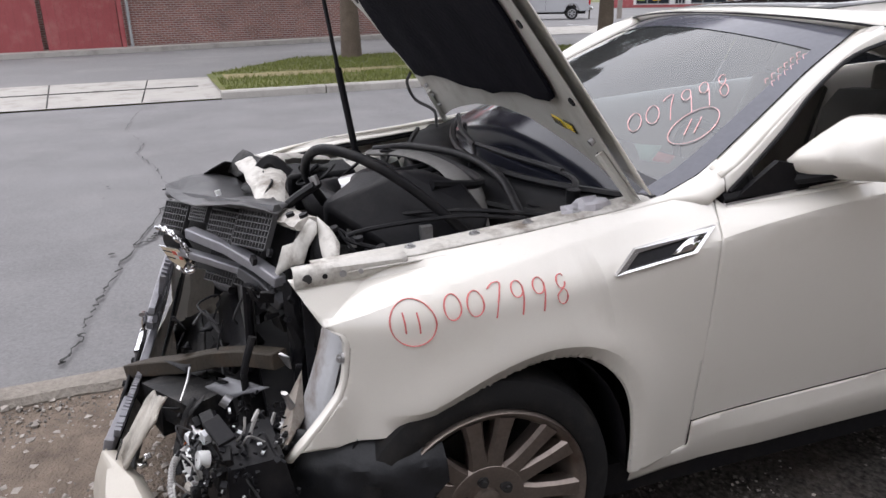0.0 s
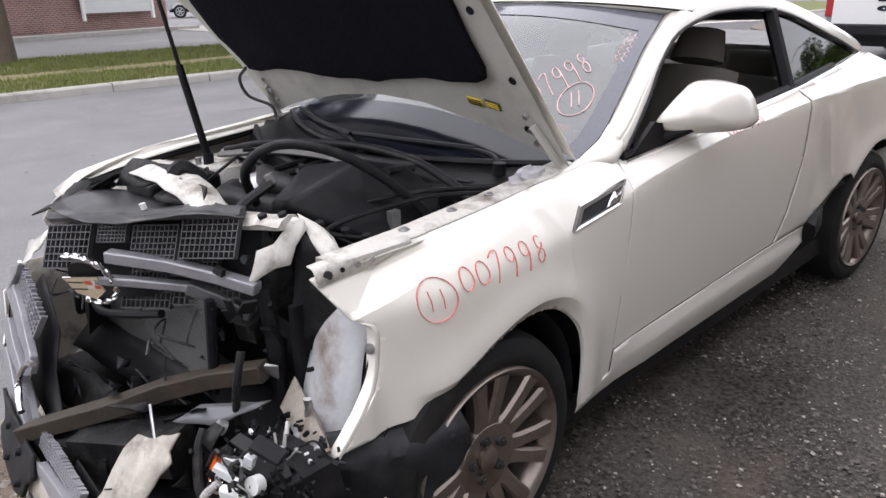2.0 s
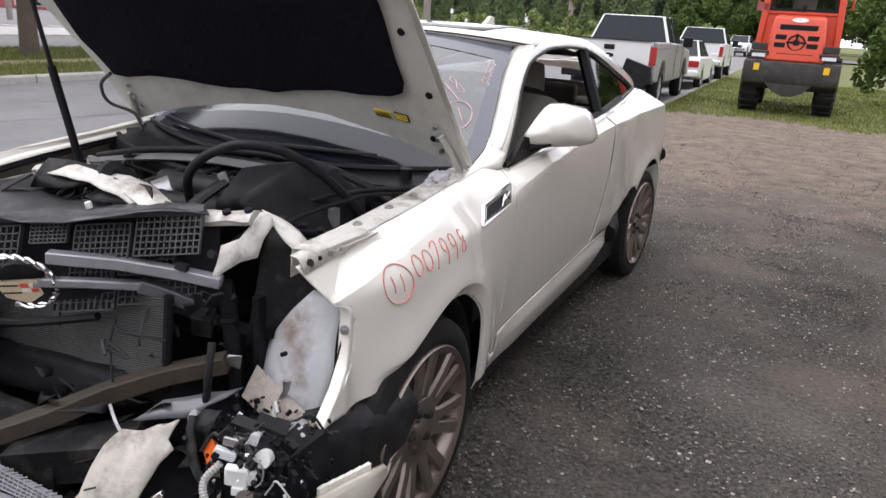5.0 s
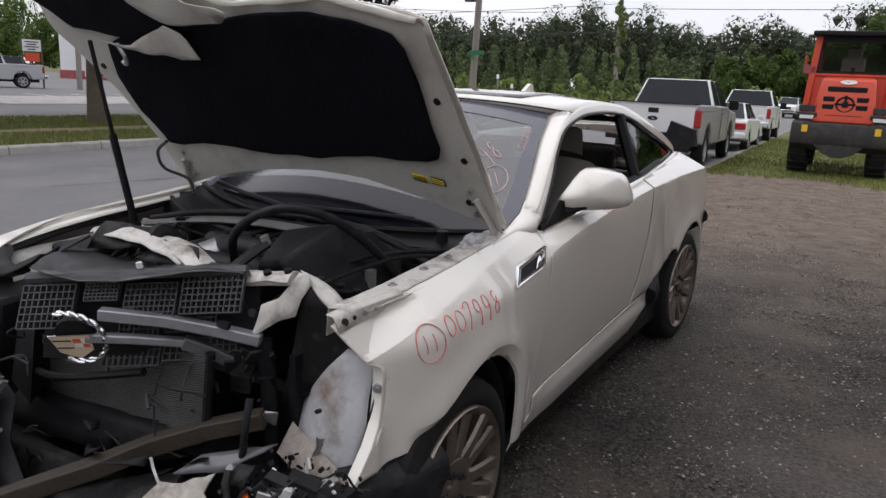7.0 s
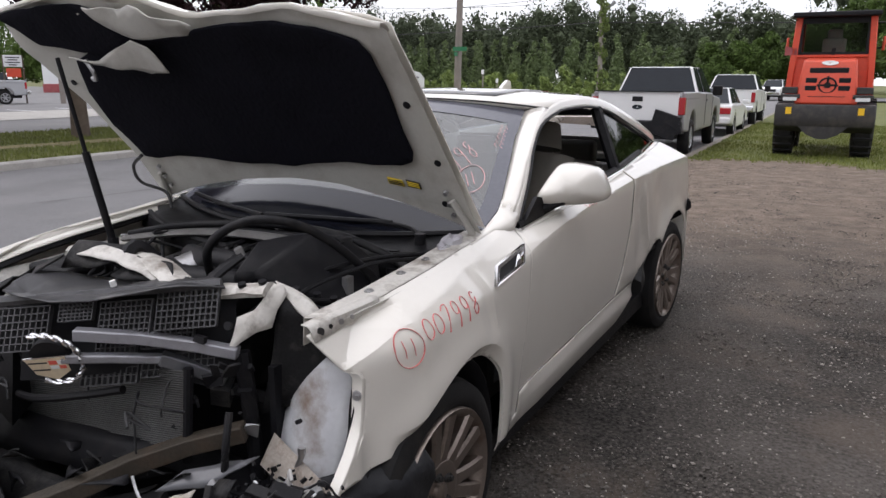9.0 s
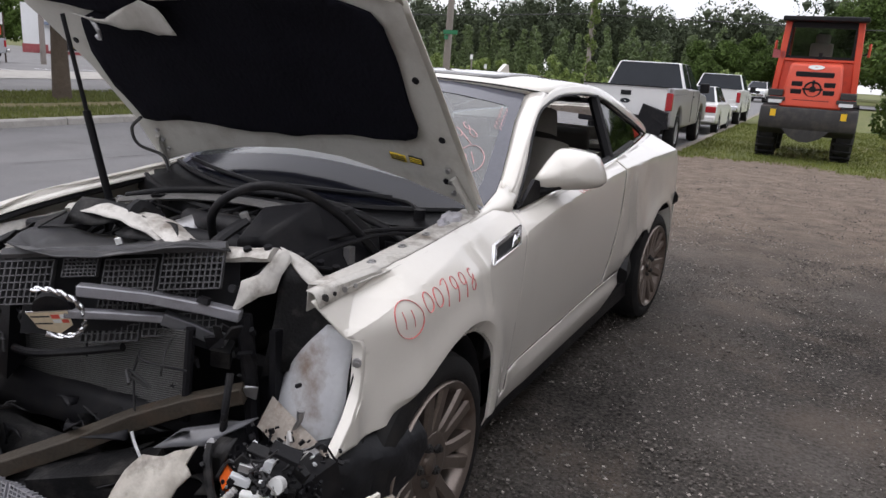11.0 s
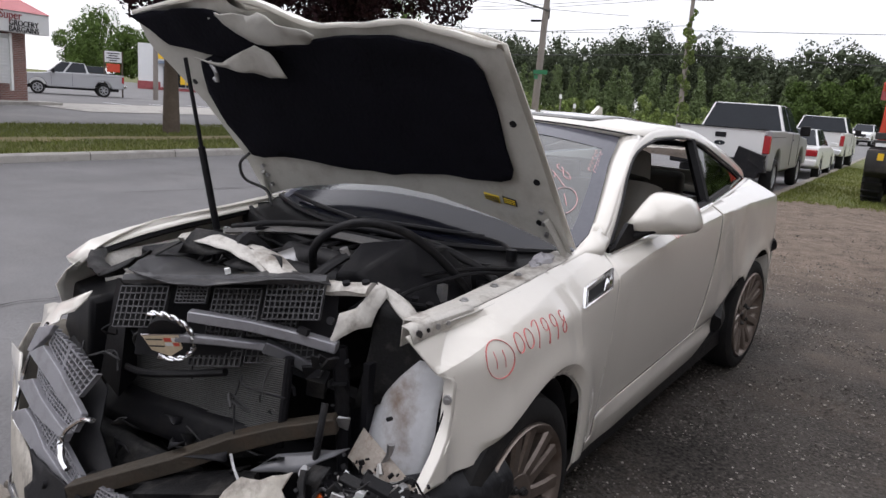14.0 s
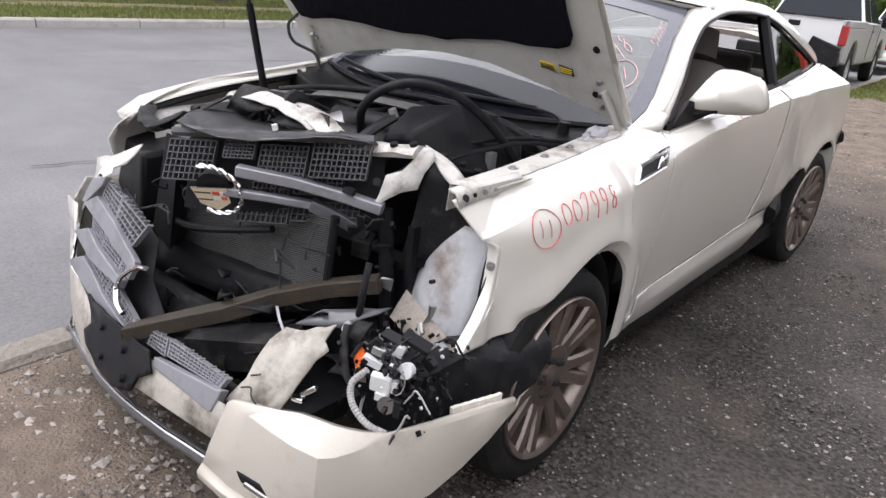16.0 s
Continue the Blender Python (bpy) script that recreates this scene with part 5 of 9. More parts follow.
INS = [(-0.705, 0.245), (-0.64, 0.232), (-0.52, 0.243), (-0.375, 0.234), (-0.26, 0.222), (-0.165, 0.214), (-0.05, 0.226), (0.058, 0.222), (0.157, 0.241), (0.30, 0.262), (0.42, 0.264), (0.55, 0.28), (0.595, 0.30), (0.612, 0.34), (0.606, 0.42), (0.612, 0.60), (0.605, 0.70), (0.575, 0.745), (0.45, 0.79), (0.30, 0.812), (0.14, 0.812), (-0.05, 0.79), (-0.12, 0.765), (-0.30, 0.76), (-0.55, 0.745), (-0.70, 0.70), (-0.76, 0.56), (-0.755, 0.40)]
def ins_pt(x, s):
    return hood_in(x, s) + HN * (0.016 + 0.006 * noise.noise(Vector((x * 7, s * 7, 0))))
part("hood_insulation", panel(INS, ins_pt, 0.04), FELT, hood, "black felt insulation pad", solid=0.010)
# buckled leading edge: folded skin standing up, a black sheet as torn-cavity shade, a hanging bracket
def fold(name, pts, material, label="", d=0.03, amount=0.02, seed=0.0):
    bm = panel(pts, lambda x, s: hood_pt(x, s, d), 0.04)
    crumple(bm, amount, 9, seed)
    return part(name, bm, material, hood, label, solid=0.003)
fold("cavity_shade", [(-0.97, 0.905), (-0.60, 0.93), (-0.42, 0.90), (-0.28, 0.80), (-0.22, 0.74), (-0.50, 0.71), (-0.72, 0.75), (-0.82, 0.78)], FELT, "black sheet painting the shade of the torn gap behind the hood edge", 0.02, 0.01)
fold("buckled_skin", [(-0.40, 0.93), (-0.36, 0.84), (-0.28, 0.78), (-0.06, 0.80), (0.0, 0.835), (-0.20, 0.915)], HOOD_IN, "buckled hood edge", 0.05, 0.03, 2.0)
fold("hanging_bracket", [(-0.66, 0.735), (-0.53, 0.71), (-0.31, 0.80), (-0.25, 0.765), (-0.205, 0.665), (-0.32, 0.65), (-0.52, 0.69)], HOOD_IN, "bent bracket hanging from the hood edge", 0.06, 0.025, 5.0)
part("hood_latch_hook", tube([hood_pt(-0.60, 0.72, 0.05), hood_pt(-0.575, 0.68, 0.07), hood_pt(-0.585, 0.65, 0.075), hood_pt(-0.60, 0.66, 0.07)], 0.008, 6, 4), ALU, hood)
# rolled-back front strip seen as white skin over the top
rows = []
for k in range(37):
    x = -0.97 + 1.64 * k / 36
    s = lerp_at([(-0.985, 0.90), (-0.55, 0.95), (-0.44, 0.955), (-0.40, 0.97), (-0.20, 0.90), (-0.05, 0.83), (0.18, 0.836), (0.37, 0.85), (0.685, 0.775)], x)
    j = 0.012 * noise.noise(Vector((x * 6, 2, 0)))
    up = 0.045 * max(0.0, 1 - abs(x + 0.43) / 0.10)
    rows.append([hood_pt(x, s, 0.006), hood_pt(x, s + 0.012 + up * 0.8 + j * 0.4, -0.004), hood_pt(x, s + 0.008 + up + j, -0.010), hood_pt(x, s + 0.002 + up + j, -0.022), hood_pt(x, s - 0.03, -0.030)])
part("rolled_edge", crumple(sheet(rows), 0.006, 14, 4.0), PAINT, hood, "white skin rolled back at the hood's front", solid=0.003)
for x0, x1, m in ((0.452, 0.515, YELLOW), (0.53, 0.585, BLACKPAINT)):
    lab = part("warning_label", sheet([[hood_pt(x0, 0.178 - 0.02 * (x0 - 0.45), 0.004), hood_pt(x1, 0.172, 0.004)], [hood_pt(x0, 0.208, 0.004), hood_pt(x1, 0.202, 0.004)]]), m, hood, "yellow and black warning label", solid=0.001)
    for j in range(3):
        part("label_bar", tube([hood_pt(x0 + 0.004, 0.184 + 0.008 * j, 0.006), hood_pt(x1 - 0.004, 0.180 + 0.008 * j, 0.006)], 0.0016, 4, 1), BLACKPAINT if m is YELLOW else YELLOW, lab)
for s, x in ((0.52, 0.655), (0.30, 0.69), (0.60, -0.82), (0.12, 0.66)):
    part("hood_hole", cyl(bmesh.new(), hood_pt(x, s, -0.004), hood_pt(x, s, 0.004), 0.012, 12), BLACK, hood)
for sx in (1, -1):
    hinge = part("hood_hinge", tube([(sx * 0.735, 0.44, 0.985), (sx * 0.74, 0.49, 1.02), (sx * 0.735, 0.47, 1.06), hood_pt(sx * 0.70, 0.15, 0.012)], 0.009, 6, 3, flat=1.4), HOOD_IN, hood, "bare metal hood hinge")
    for k in range(3):
        part("hinge_bolt", cyl(bmesh.new(), hood_pt(sx * 0.685, 0.08 + 0.05 * k, 0.004), hood_pt(sx * 0.685, 0.08 + 0.05 * k, 0.016), 0.009, 8), ALU, hinge)
strut = part("hood_strut", cyl(bmesh.new(), (-0.545, 0.045, 0.95), (-0.589, 0.0, 1.29), 0.014, 10), BLACK, car, "black gas strut holding the hood")
part("strut_rod", cyl(bmesh.new(), (-0.589, 0.0, 1.29), (-0.632, -0.04, 1.617), 0.008, 8), BLACK, strut)
part("strut_foot", cyl(bmesh.new(), (-0.54, 0.04, 0.90), (-0.545, 0.045, 0.97), 0.02, 8), BLACK, strut)
part("hood_cable", tube([hood_pt(-0.70, 0.26, 0.03), hood_pt(-0.76, 0.22, 0.05), hood_pt(-0.77, 0.14, 0.06), hood_pt(-0.70, 0.07, 0.04), (-0.66, 0.42, 1.02)], 0.007, 6, 5), WIRE, hood)

# ---- engine bay and crushed front ----
part("engine_bay_floor", boxes(((0, 0.05, 0.46), (1.20, 1.0, 0.10)), ((0, 0.50, 0.72), (1.45, 0.05, 0.52))), BLACK, car, "dark engine bay")
for sx in (1, -1):
    rows = []
    for k in range(8):
        y = (-0.36 if sx < 0 else -0.20) + (0.12 if sx < 0 else 0.097) * k
        z = lerp_at([(-0.45, 0.945), (-0.1, 0.96), (0.2, 0.985), (0.62, 1.02)], y)
        rows.append([(sx * 0.695, y, z - 0.05), (sx * 0.665, y, z - 0.09), (sx * 0.65, y, 0.80), (sx * (0.60 - 0.04 * math.sin(k)), y, 0.62)])
    part("inner_fender", sheet(rows), PAINT_IN, car, "dirty white inner fender", solid=0.003)
    tower = part("strut_tower", lathe([(0.60, 0.16), (0.88, 0.13), (0.925, 0.115), (0.935, 0.06), (0.93, 0.0)], 20, "z"), PAINT_IN, car, "dirty white strut tower")
    tower.matrix_basis = pose(sx * 0.56, 0.10, 0.0)
    for k in range(3):
        a = 2.1 * k + 0.4
        part("tower_nut", cyl(bmesh.new(), (0.085 * math.cos(a), 0.085 * math.sin(a), 0.92), (0.085 * math.cos(a), 0.085 * math.sin(a), 0.955), 0.012, 6), ALU, tower)
# right gutter between hood and wing
part("fender_gutter", tube([(-0.70, -0.36, 0.90), (-0.71, -0.1, 0.945), (-0.715, 0.2, 0.975), (-0.72, 0.5, 1.01)], 0.016, 6, 4, flat=0.7), BLACK, car)
rows = []
for k in range(12):
    y = -0.44 + 0.09 * k
    top = lerp_at([(-0.46, 0.87), (-0.36, 0.93), (-0.2, 0.963), (0.0, 0.99), (0.3, 1.018), (0.62, 1.05)], y)
    rows.append([Vector((-side(y, top) + 0.02, y, top - 0.03)), Vector((-side(y, top) + 0.045, y, top + 0.002)), Vector((-0.765, y, top + 0.004)), Vector((-0.75, y, top - 0.012)), Vector((-0.70, y, top - 0.016))])
part("fender_top_flange", sheet(rows), PAINT, car, "white hood gutter on the road side", solid=0.003)

# engine, covers, hoses
part("engine_block", hull([(-0.30, -0.20, 0.60), (0.30, -0.20, 0.60), (-0.30, 0.35, 0.6), (0.3, 0.35, 0.6), (-0.26, -0.14, 0.90), (0.24, -0.14, 0.90), (-0.26, 0.30, 0.93), (0.24, 0.30, 0.93)]), DARK, car, "dark engine", bevel=0.03)
cover = part("engine_cover", hull([(-0.22, -0.10, 0.88), (0.20, -0.10, 0.88), (-0.20, -0.02, 0.955), (0.18, -0.02, 0.955), (-0.20, 0.28, 0.985), (0.18, 0.28, 0.985), (-0.23, 0.32, 0.9), (0.22, 0.32, 0.9)]), DARK, car, "dusty black engine cover", bevel=0.02)
for k in range(4):
    part("cover_rib", tube([(-0.12 + 0.08 * k, -0.03, 0.962), (-0.12 + 0.08 * k, 0.25, 0.99)], 0.010, 6, 1), BLACK, cover)
part("throttle_body", cyl(bmesh.new(), (-0.02, -0.16, 0.93), (0.02, -0.05, 0.96), 0.055, 14), ALU, car, "bare metal throttle body")
part("intake_pipe", tube([(0.30, -0.16, 0.96), (0.18, -0.22, 0.97), (0.06, -0.20, 0.96), (-0.02, -0.13, 0.95)], 0.045, 10, 5, ribs=0.06), HOSE, car)
part("intake_pipe", tube([(0.34, -0.10, 1.0), (0.20, -0.10, 1.01), (0.04, -0.06, 0.99), (-0.10, 0.02, 0.97)], 0.034, 10, 5), HOSE, car)
part("air_filter_box", hull([(0.34, -0.24, 0.90), (0.36, -0.24, 1.02), (0.447, -0.25, 1.033), (0.352, -0.129, 1.093), (0.486, -0.051, 1.116), (0.60, -0.10, 0.93), (0.62, 0.12, 0.92), (0.58, 0.16, 1.0), (0.50, 0.12, 1.07), (0.38, 0.05, 1.09), (0.22, 0.08, 0.90)]), BLACK, car, "black plastic air filter box", bevel=0.012)
part("filter_lid_clip", boxes(((0.48, -0.19, 0.95), (0.02, 0.02, 0.05))), ALU, car)
part("filter_lid_clip", boxes(((0.59, -0.02, 0.97), (0.02, 0.03, 0.05))), ALU, car)
part("coolant_hose", tube([(0.22, -0.16, 0.88), (0.255, -0.22, 0.99), (0.30, -0.27, 1.085), (0.37, -0.27, 1.15), (0.46, -0.24, 1.185), (0.53, -0.16, 1.165), (0.57, -0.06, 1.10), (0.60, 0.04, 1.01), (0.61, 0.10, 0.95)], 0.013, 10, 8), HOSE, car, "thick black hose arching over the engine")
part("heater_hose", tube([(-0.55, 0.12, 0.97), (-0.35, 0.22, 1.01), (0.0, 0.30, 1.035), (0.30, 0.30, 1.03), (0.52, 0.26, 1.0), (0.64, 0.24, 0.96)], 0.014, 10, 6), HOSE, car)
part("heater_hose", tube([(-0.60, 0.16, 0.95), (-0.2, 0.24, 1.0), (0.2, 0.25, 1.02), (0.44, 0.18, 1.05), (0.52, 0.02, 1.08)], 0.013, 8, 6), HOSE, car)
part("strut_brace", tube([(-0.56, 0.12, 0.955), (-0.30, 0.20, 0.99), (0.0, 0.235, 1.005), (0.30, 0.20, 1.0), (0.56, 0.12, 0.96)], 0.045, 10, 6, flat=0.3), mat("dusty_grey_brace", (0.17, 0.165, 0.16), 0.7, 0.2, 0.2, 8, 80, stain=(0.08, 0.075, 0.07), stain_amount=0.6, stain_scale=6), car, "dusty grey strut brace")
part("brake_fluid_cap", cyl(bmesh.new(), (0.52, 0.33, 0.95), (0.52, 0.33, 1.0), 0.035, 12), BLACK, car)
part("filler_cap", cyl(bmesh.new(), (0.56, 0.26, 0.90), (0.56, 0.26, 0.955), 0.022, 12), BLACK, car, "black filler cap")
part("fuse_box", boxes(((-0.50, -0.12, 0.86), (0.22, 0.26, 0.14))), BLACK, car, "black fuse box", bevel=0.015)
rnd = random.Random(4)
for k in range(14):
    x, y = rnd.uniform(-0.5, 0.62), rnd.uniform(-0.15, 0.3)
    p = [(x, y, 0.90)]
    for j in range(4):
        p.append((p[-1][0] + rnd.uniform(-0.13, 0.13), p[-1][1] + rnd.uniform(-0.10, 0.10), min(1.0, 0.90 + rnd.uniform(0.0, 0.10))))
    part("cable", tube(p, rnd.choice((0.004, 0.006, 0.008)), 6, 5), HOSE, car)
part("cable", tube([(0.66, -0.1, 0.95), (0.58, -0.22, 0.99), (0.62, 0.05, 1.02), (0.66, 0.25, 1.0)], 0.006, 6, 6), HOSE, car)
part("cable", tube([(0.42, -0.24, 0.92), (0.50, -0.14, 1.0), (0.60, 0.06, 1.03), (0.68, 0.30, 1.01)], 0.006, 6, 6), HOSE, car)

# cowl and wipers
rows = []
for k in range(15):
    u = -1 + k / 7
    yb = 0.545 - 0.20 * (1 - u * u)
    zb = 1.045 - 0.035 * (1 - u * u)
    rows.append([(u * 0.76, yb - 0.20, zb - 0.10), (u * 0.76, yb - 0.185, zb - 0.045), (u * 0.76, yb - 0.12, zb - 0.03), (u * 0.76, yb - 0.06, zb - 0.025), (u * 0.76, yb + 0.01, zb - 0.005)])
part("cowl_panel", sheet(rows), BLACK, car, "black plastic cowl", solid=0.004)
part("cowl_lip", tube([(u * 0.72, 0.545 - 0.20 * (1 - u * u) - 0.19, 1.005 - 0.035 * (1 - u * u)) for u in (-1 + k / 5 for k in range(11))], 0.012, 6, 2), RUBBER, car)
def wiper(pts, bl):
    w = part("wiper_arm", tube(pts, 0.010, 6, 5, flat=0.6), BLACK, car, "black wiper")
    part("wiper_blade", tube(bl, 0.009, 6, 4), BLACK, w)
    part("wiper_pivot", cyl(bmesh.new(), Vector(pts[0]) - Vector((0, 0, 0.03)), Vector(pts[0]) + Vector((0, 0, 0.015)), 0.02, 10), BLACK, w)
wiper([(0.58, 0.40, 1.03), (0.50, 0.44, 1.055), (0.30, 0.42, 1.06), (0.15, 0.41, 1.055)], [(0.44, 0.44, 1.062), (0.2, 0.40, 1.06), (-0.10, 0.385, 1.05)])
wiper([(0.02, 0.33, 1.0), (-0.08, 0.37, 1.03), (-0.28, 0.41, 1.055), (-0.40, 0.43, 1.06)], [(-0.12, 0.385, 1.045), (-0.35, 0.42, 1.06), (-0.60, 0.50, 1.075)])
bm = bmesh.new()
bmesh.ops.create_icosphere(bm, subdivisions=3, radius=1)
for v in bm.verts:
    d = 0.75 + 0.45 * noise.noise(v.co * 2.2 + Vector((3, 1, 2))) + 0.22 * noise.noise(v.co * 6.0)
    v.co = Vector((0.715, 0.37, 1.015)) + Vector((v.co.x * 0.045 * d, v.co.y * 0.10 * d, v.co.z * 0.055 * d))
part("plastic_rag", bm, RAG, car, "crumpled white plastic rag tucked by the hinge")

# upper radiator support and grille, pushed back and folded
tie = part("radiator_tie_bar", crumple(tube([(-0.50, -0.10, 0.955), (-0.32, -0.24, 1.01), (-0.144, -0.315, 1.045), (0.0, -0.335, 1.058), (0.119, -0.348, 1.06), (0.25, -0.365, 1.042), (0.345, -0.385, 1.012)], 0.042, 8, 6, flat=0.42), 0.006, 14), PAINT_IN, car, "bent white radiator tie bar")
tie_top = crumple(sheet([[Vector(p) + Vector((0.0, o, 0.012 - 0.35 * abs(o))) for o in (-0.045, -0.03, 0.0, 0.03, 0.045)] for p in smooth_path([(-0.10, -0.375, 1.062), (0.01, -0.395, 1.078), (0.12, -0.385, 1.066), (0.22, -0.37, 1.036), (0.315, -0.352, 1.0)], 5)]), 0.007, 16, 3.0)
part("tie_bar_cover", tie_top, PAINT_IN, tie, "scuffed white top of the tie bar", solid=0.003)
part("strap", tube([(0.10, -0.40, 1.04), (0.105, -0.35, 1.092), (0.125, -0.30, 1.05)], 0.022, 6, 4, flat=1.0), BLACK, tie)
part("latch_lever", tube([(0.36, -0.36, 1.0), (0.385, -0.315, 1.045), (0.42, -0.26, 1.088)], 0.026, 8, 4, flat=0.5), BLACK, car, "black latch lever")
part("lever_bolt", cyl(bmesh.new(), (0.42, -0.262, 1.085), (0.415, -0.27, 1.108), 0.012, 8), ALU, car)
SHIELD = [(-0.03, -0.655), (0.04, -0.645), (0.11, -0.615), (0.25, -0.55), (0.40, -0.45), (0.475, -0.385), (0.42, -0.345), (0.33, -0.365), (0.20, -0.40), (0.05, -0.40), (-0.06, -0.455), (-0.08, -0.55)]
part("sight_shield", crumple(panel(SHIELD, lambda x, y: Vector((x, y, 1.025 + 0.02 * math.sin(9 * x + 5 * y) - 0.08 * max(0.0, -y - 0.55))), 0.05), 0.014, 10), mat("dusty_grey_plastic", (0.045, 0.045, 0.048), 0.38, 0.0, 0.25, 6, 80, stain=(0.12, 0.115, 0.11), stain_amount=0.6, stain_scale=7), car, "crumpled black plastic radiator cover", solid=0.004)
part("shield_screw", cyl(bmesh.new(), (0.212, -0.504, 1.03), (0.21, -0.507, 1.045), 0.008, 8), PAPER, car)
for a, b, c, d, s in (((-0.30, -0.46, 0.96), (-0.08, -0.60, 0.985), (-0.05, -0.47, 1.075), (-0.22, -0.36, 1.04), 1), ((-0.06, -0.47, 1.03), (0.10, -0.42, 1.05), (0.10, -0.36, 1.09), (-0.05, -0.41, 1.10), 2), ((-0.45, -0.42, 0.90), (-0.14, -0.66, 0.985), (-0.13, -0.58, 1.015), (-0.36, -0.36, 0.965), 3), ((0.10, -0.44, 1.03), (0.30, -0.40, 1.03), (0.26, -0.36, 1.06), (0.13, -0.37, 1.08), 4)):
    part("broken_plastic", quad_sheet(a, b, c, d, 5, 4, 0.02, 11, s), DARK, car, "torn black plastic", solid=0.004)
# white bracket on the driver's side, folded over
brk = part("headlamp_bracket", crumple(tube([(0.34, -0.375, 1.005), (0.42, -0.345, 1.01), (0.50, -0.325, 1.025), (0.565, -0.315, 1.028)], 0.036, 8, 5, flat=0.5), 0.014, 12, 2), PAINT_IN, car, "buckled white headlamp bracket")
def leaf_sheet(name, pts, material, label, thick=0.004, wob=0.004, seed=0.0):
    """A torn flat sheet with the given corners, cut into triangles and slightly bent."""
    bm = bmesh.new()
    f = bm.faces.new([bm.verts.new(p) for p in pts])
    f.normal_update()
    bmesh.ops.triangulate(bm, faces=[f], ngon_method="EAR_CLIP")
    bmesh.ops.subdivide_edges(bm, edges=bm.edges[:], cuts=1, use_grid_fill=True)
    crumple(bm, wob, 16, seed)
    return part(name, bm, material, car, label, solid=thick)
leaf_sheet("bracket_leg", [(0.492, -0.401, 0.863), (0.498, -0.384, 0.908), (0.50, -0.369, 0.956), (0.539, -0.343, 0.975), (0.562, -0.319, 1.017), (0.574, -0.306, 1.04), (0.596, -0.295, 1.037), (0.606, -0.296, 1.016), (0.59, -0.316, 0.975), (0.584, -0.332, 0.931), (0.548, -0.355, 0.919), (0.523, -0.375, 0.897)], PAINT_IN, "torn white sheet metal bracket", 0.004, 0.003)
leaf_sheet("bracket_sheet", [(0.56, -0.285, 1.04), (0.60, -0.265, 1.02), (0.645, -0.25, 0.992), (0.69, -0.262, 0.972), (0.712, -0.27, 0.955), (0.71, -0.291, 0.938), (0.69, -0.303, 0.935), (0.655, -0.292, 0.961), (0.62, -0.29, 0.985), (0.59, -0.292, 1.015)], PAINT_IN, "buckled white sheet metal strip with holes", 0.004, 0.003, 3.0)
part("inner_apron", quad_sheet((0.55, -0.345, 0.69), (0.80, -0.24, 0.79), (0.69, -0.255, 0.96), (0.585, -0.305, 1.01), 8, 6, 0.006, 9, 6.0), DARK, car, "dark inner apron", solid=0.004)
leaf_sheet("gutter_plate", [(0.69, -0.33, 0.958), (0.745, -0.33, 0.955), (0.775, -0.12, 0.975), (0.785, 0.10, 0.992), (0.775, 0.29, 1.008), (0.72, 0.30, 1.0), (0.695, 0.10, 0.978), (0.685, -0.12, 0.968), (0.66, -0.25, 0.968)], PAINT_IN, "dusty white top of the inner fender", 0.004, 0.004, 9.0)
for p, n in (((0.545, -0.318, 1.045), (0, -0.3, 1)), ((0.60, -0.255, 1.02), (0.1, -0.2, 1)), ((0.625, -0.20, 0.995), (0.1, -0.2, 1)), ((0.64, -0.15, 0.972), (0.1, -0.2, 1)), ((0.505, -0.405, 0.945), (0.2, -1, 0.4)), ((0.50, -0.345, 1.038), (0, -0.3, 1))):
    part("bracket_hole", cyl(bmesh.new(), Vector(p) - 0.006 * Vector(n).normalized(), Vector(p) + 0.003 * Vector(n).normalized(), 0.011, 10), BLACK, brk)

GRILLEP = mat("satin_grey_grille_paint", (0.30, 0.30, 0.325), 0.4, 0.3, 0.06, 10, 150, stain=(0.12, 0.115, 0.11), stain_amount=0.5, stain_scale=9)
# egg-crate grille pieces
def lattice(o, u, v, n, m, t, depth, name="grille_mesh", parent=None, material=MESH):
    """A grid of bars spanned by u and v from the corner o, each bar with depth."""
    o, u, v = Vector(o), Vector(u), Vector(v)
    w = u.cross(v).normalized() * depth
    bm = bmesh.new()
    def bar(a, d, side_v):
        s = side_v.normalized() * t
        vs = [bm.verts.new(p) for p in (a - s, a + s, a + s + w, a - s + w, a + d - s, a + d + s, a + d + s + w, a + d - s + w)]
        for f in ((0, 1, 2, 3), (7, 6, 5, 4), (0, 4, 5, 1), (1, 5, 6, 2), (2, 6, 7, 3), (3, 7, 4, 0)):
            bm.faces.new([vs[k] for k in f])
    for k in range(n + 1):
        bar(o + u * (k / n), v, u)
    for k in range(m + 1):
        bar(o + v * (k / m), u, v)
    bmesh.ops.recalc_face_normals(bm, faces=bm.faces[:])
    return part(name, bm, material, parent or car, smooth=False)
G0, GU = Vector((-0.055, -0.655, 0.965)), Vector((0.51, 0.275, 0.055))
GV = Vector((0.02, -0.045, -0.115))
upper = part("upper_grille", tube([G0 + Vector((0, 0.01, 0.02)), G0 + GU * 0.5 + Vector((0, 0.01, 0.02)), G0 + GU + Vector((0, 0.01, 0.02))], 0.014, 6, 3), MESH, car, "broken dark grey egg-crate grille")
for a, b, dz, h, nn in ((0.0, 0.24, 0.0, 0.9, 7), (0.29, 0.44, 0.012, 0.45, 6), (0.47, 0.70, -0.004, 0.72, 8), (0.73, 1.0, 0.012, 0.78, 9)):
    lattice(G0 + GU * a + Vector((0, 0, dz)), GU * (b - a), GV * h, nn + 2, 6, 0.0016, 0.016, parent=upper)
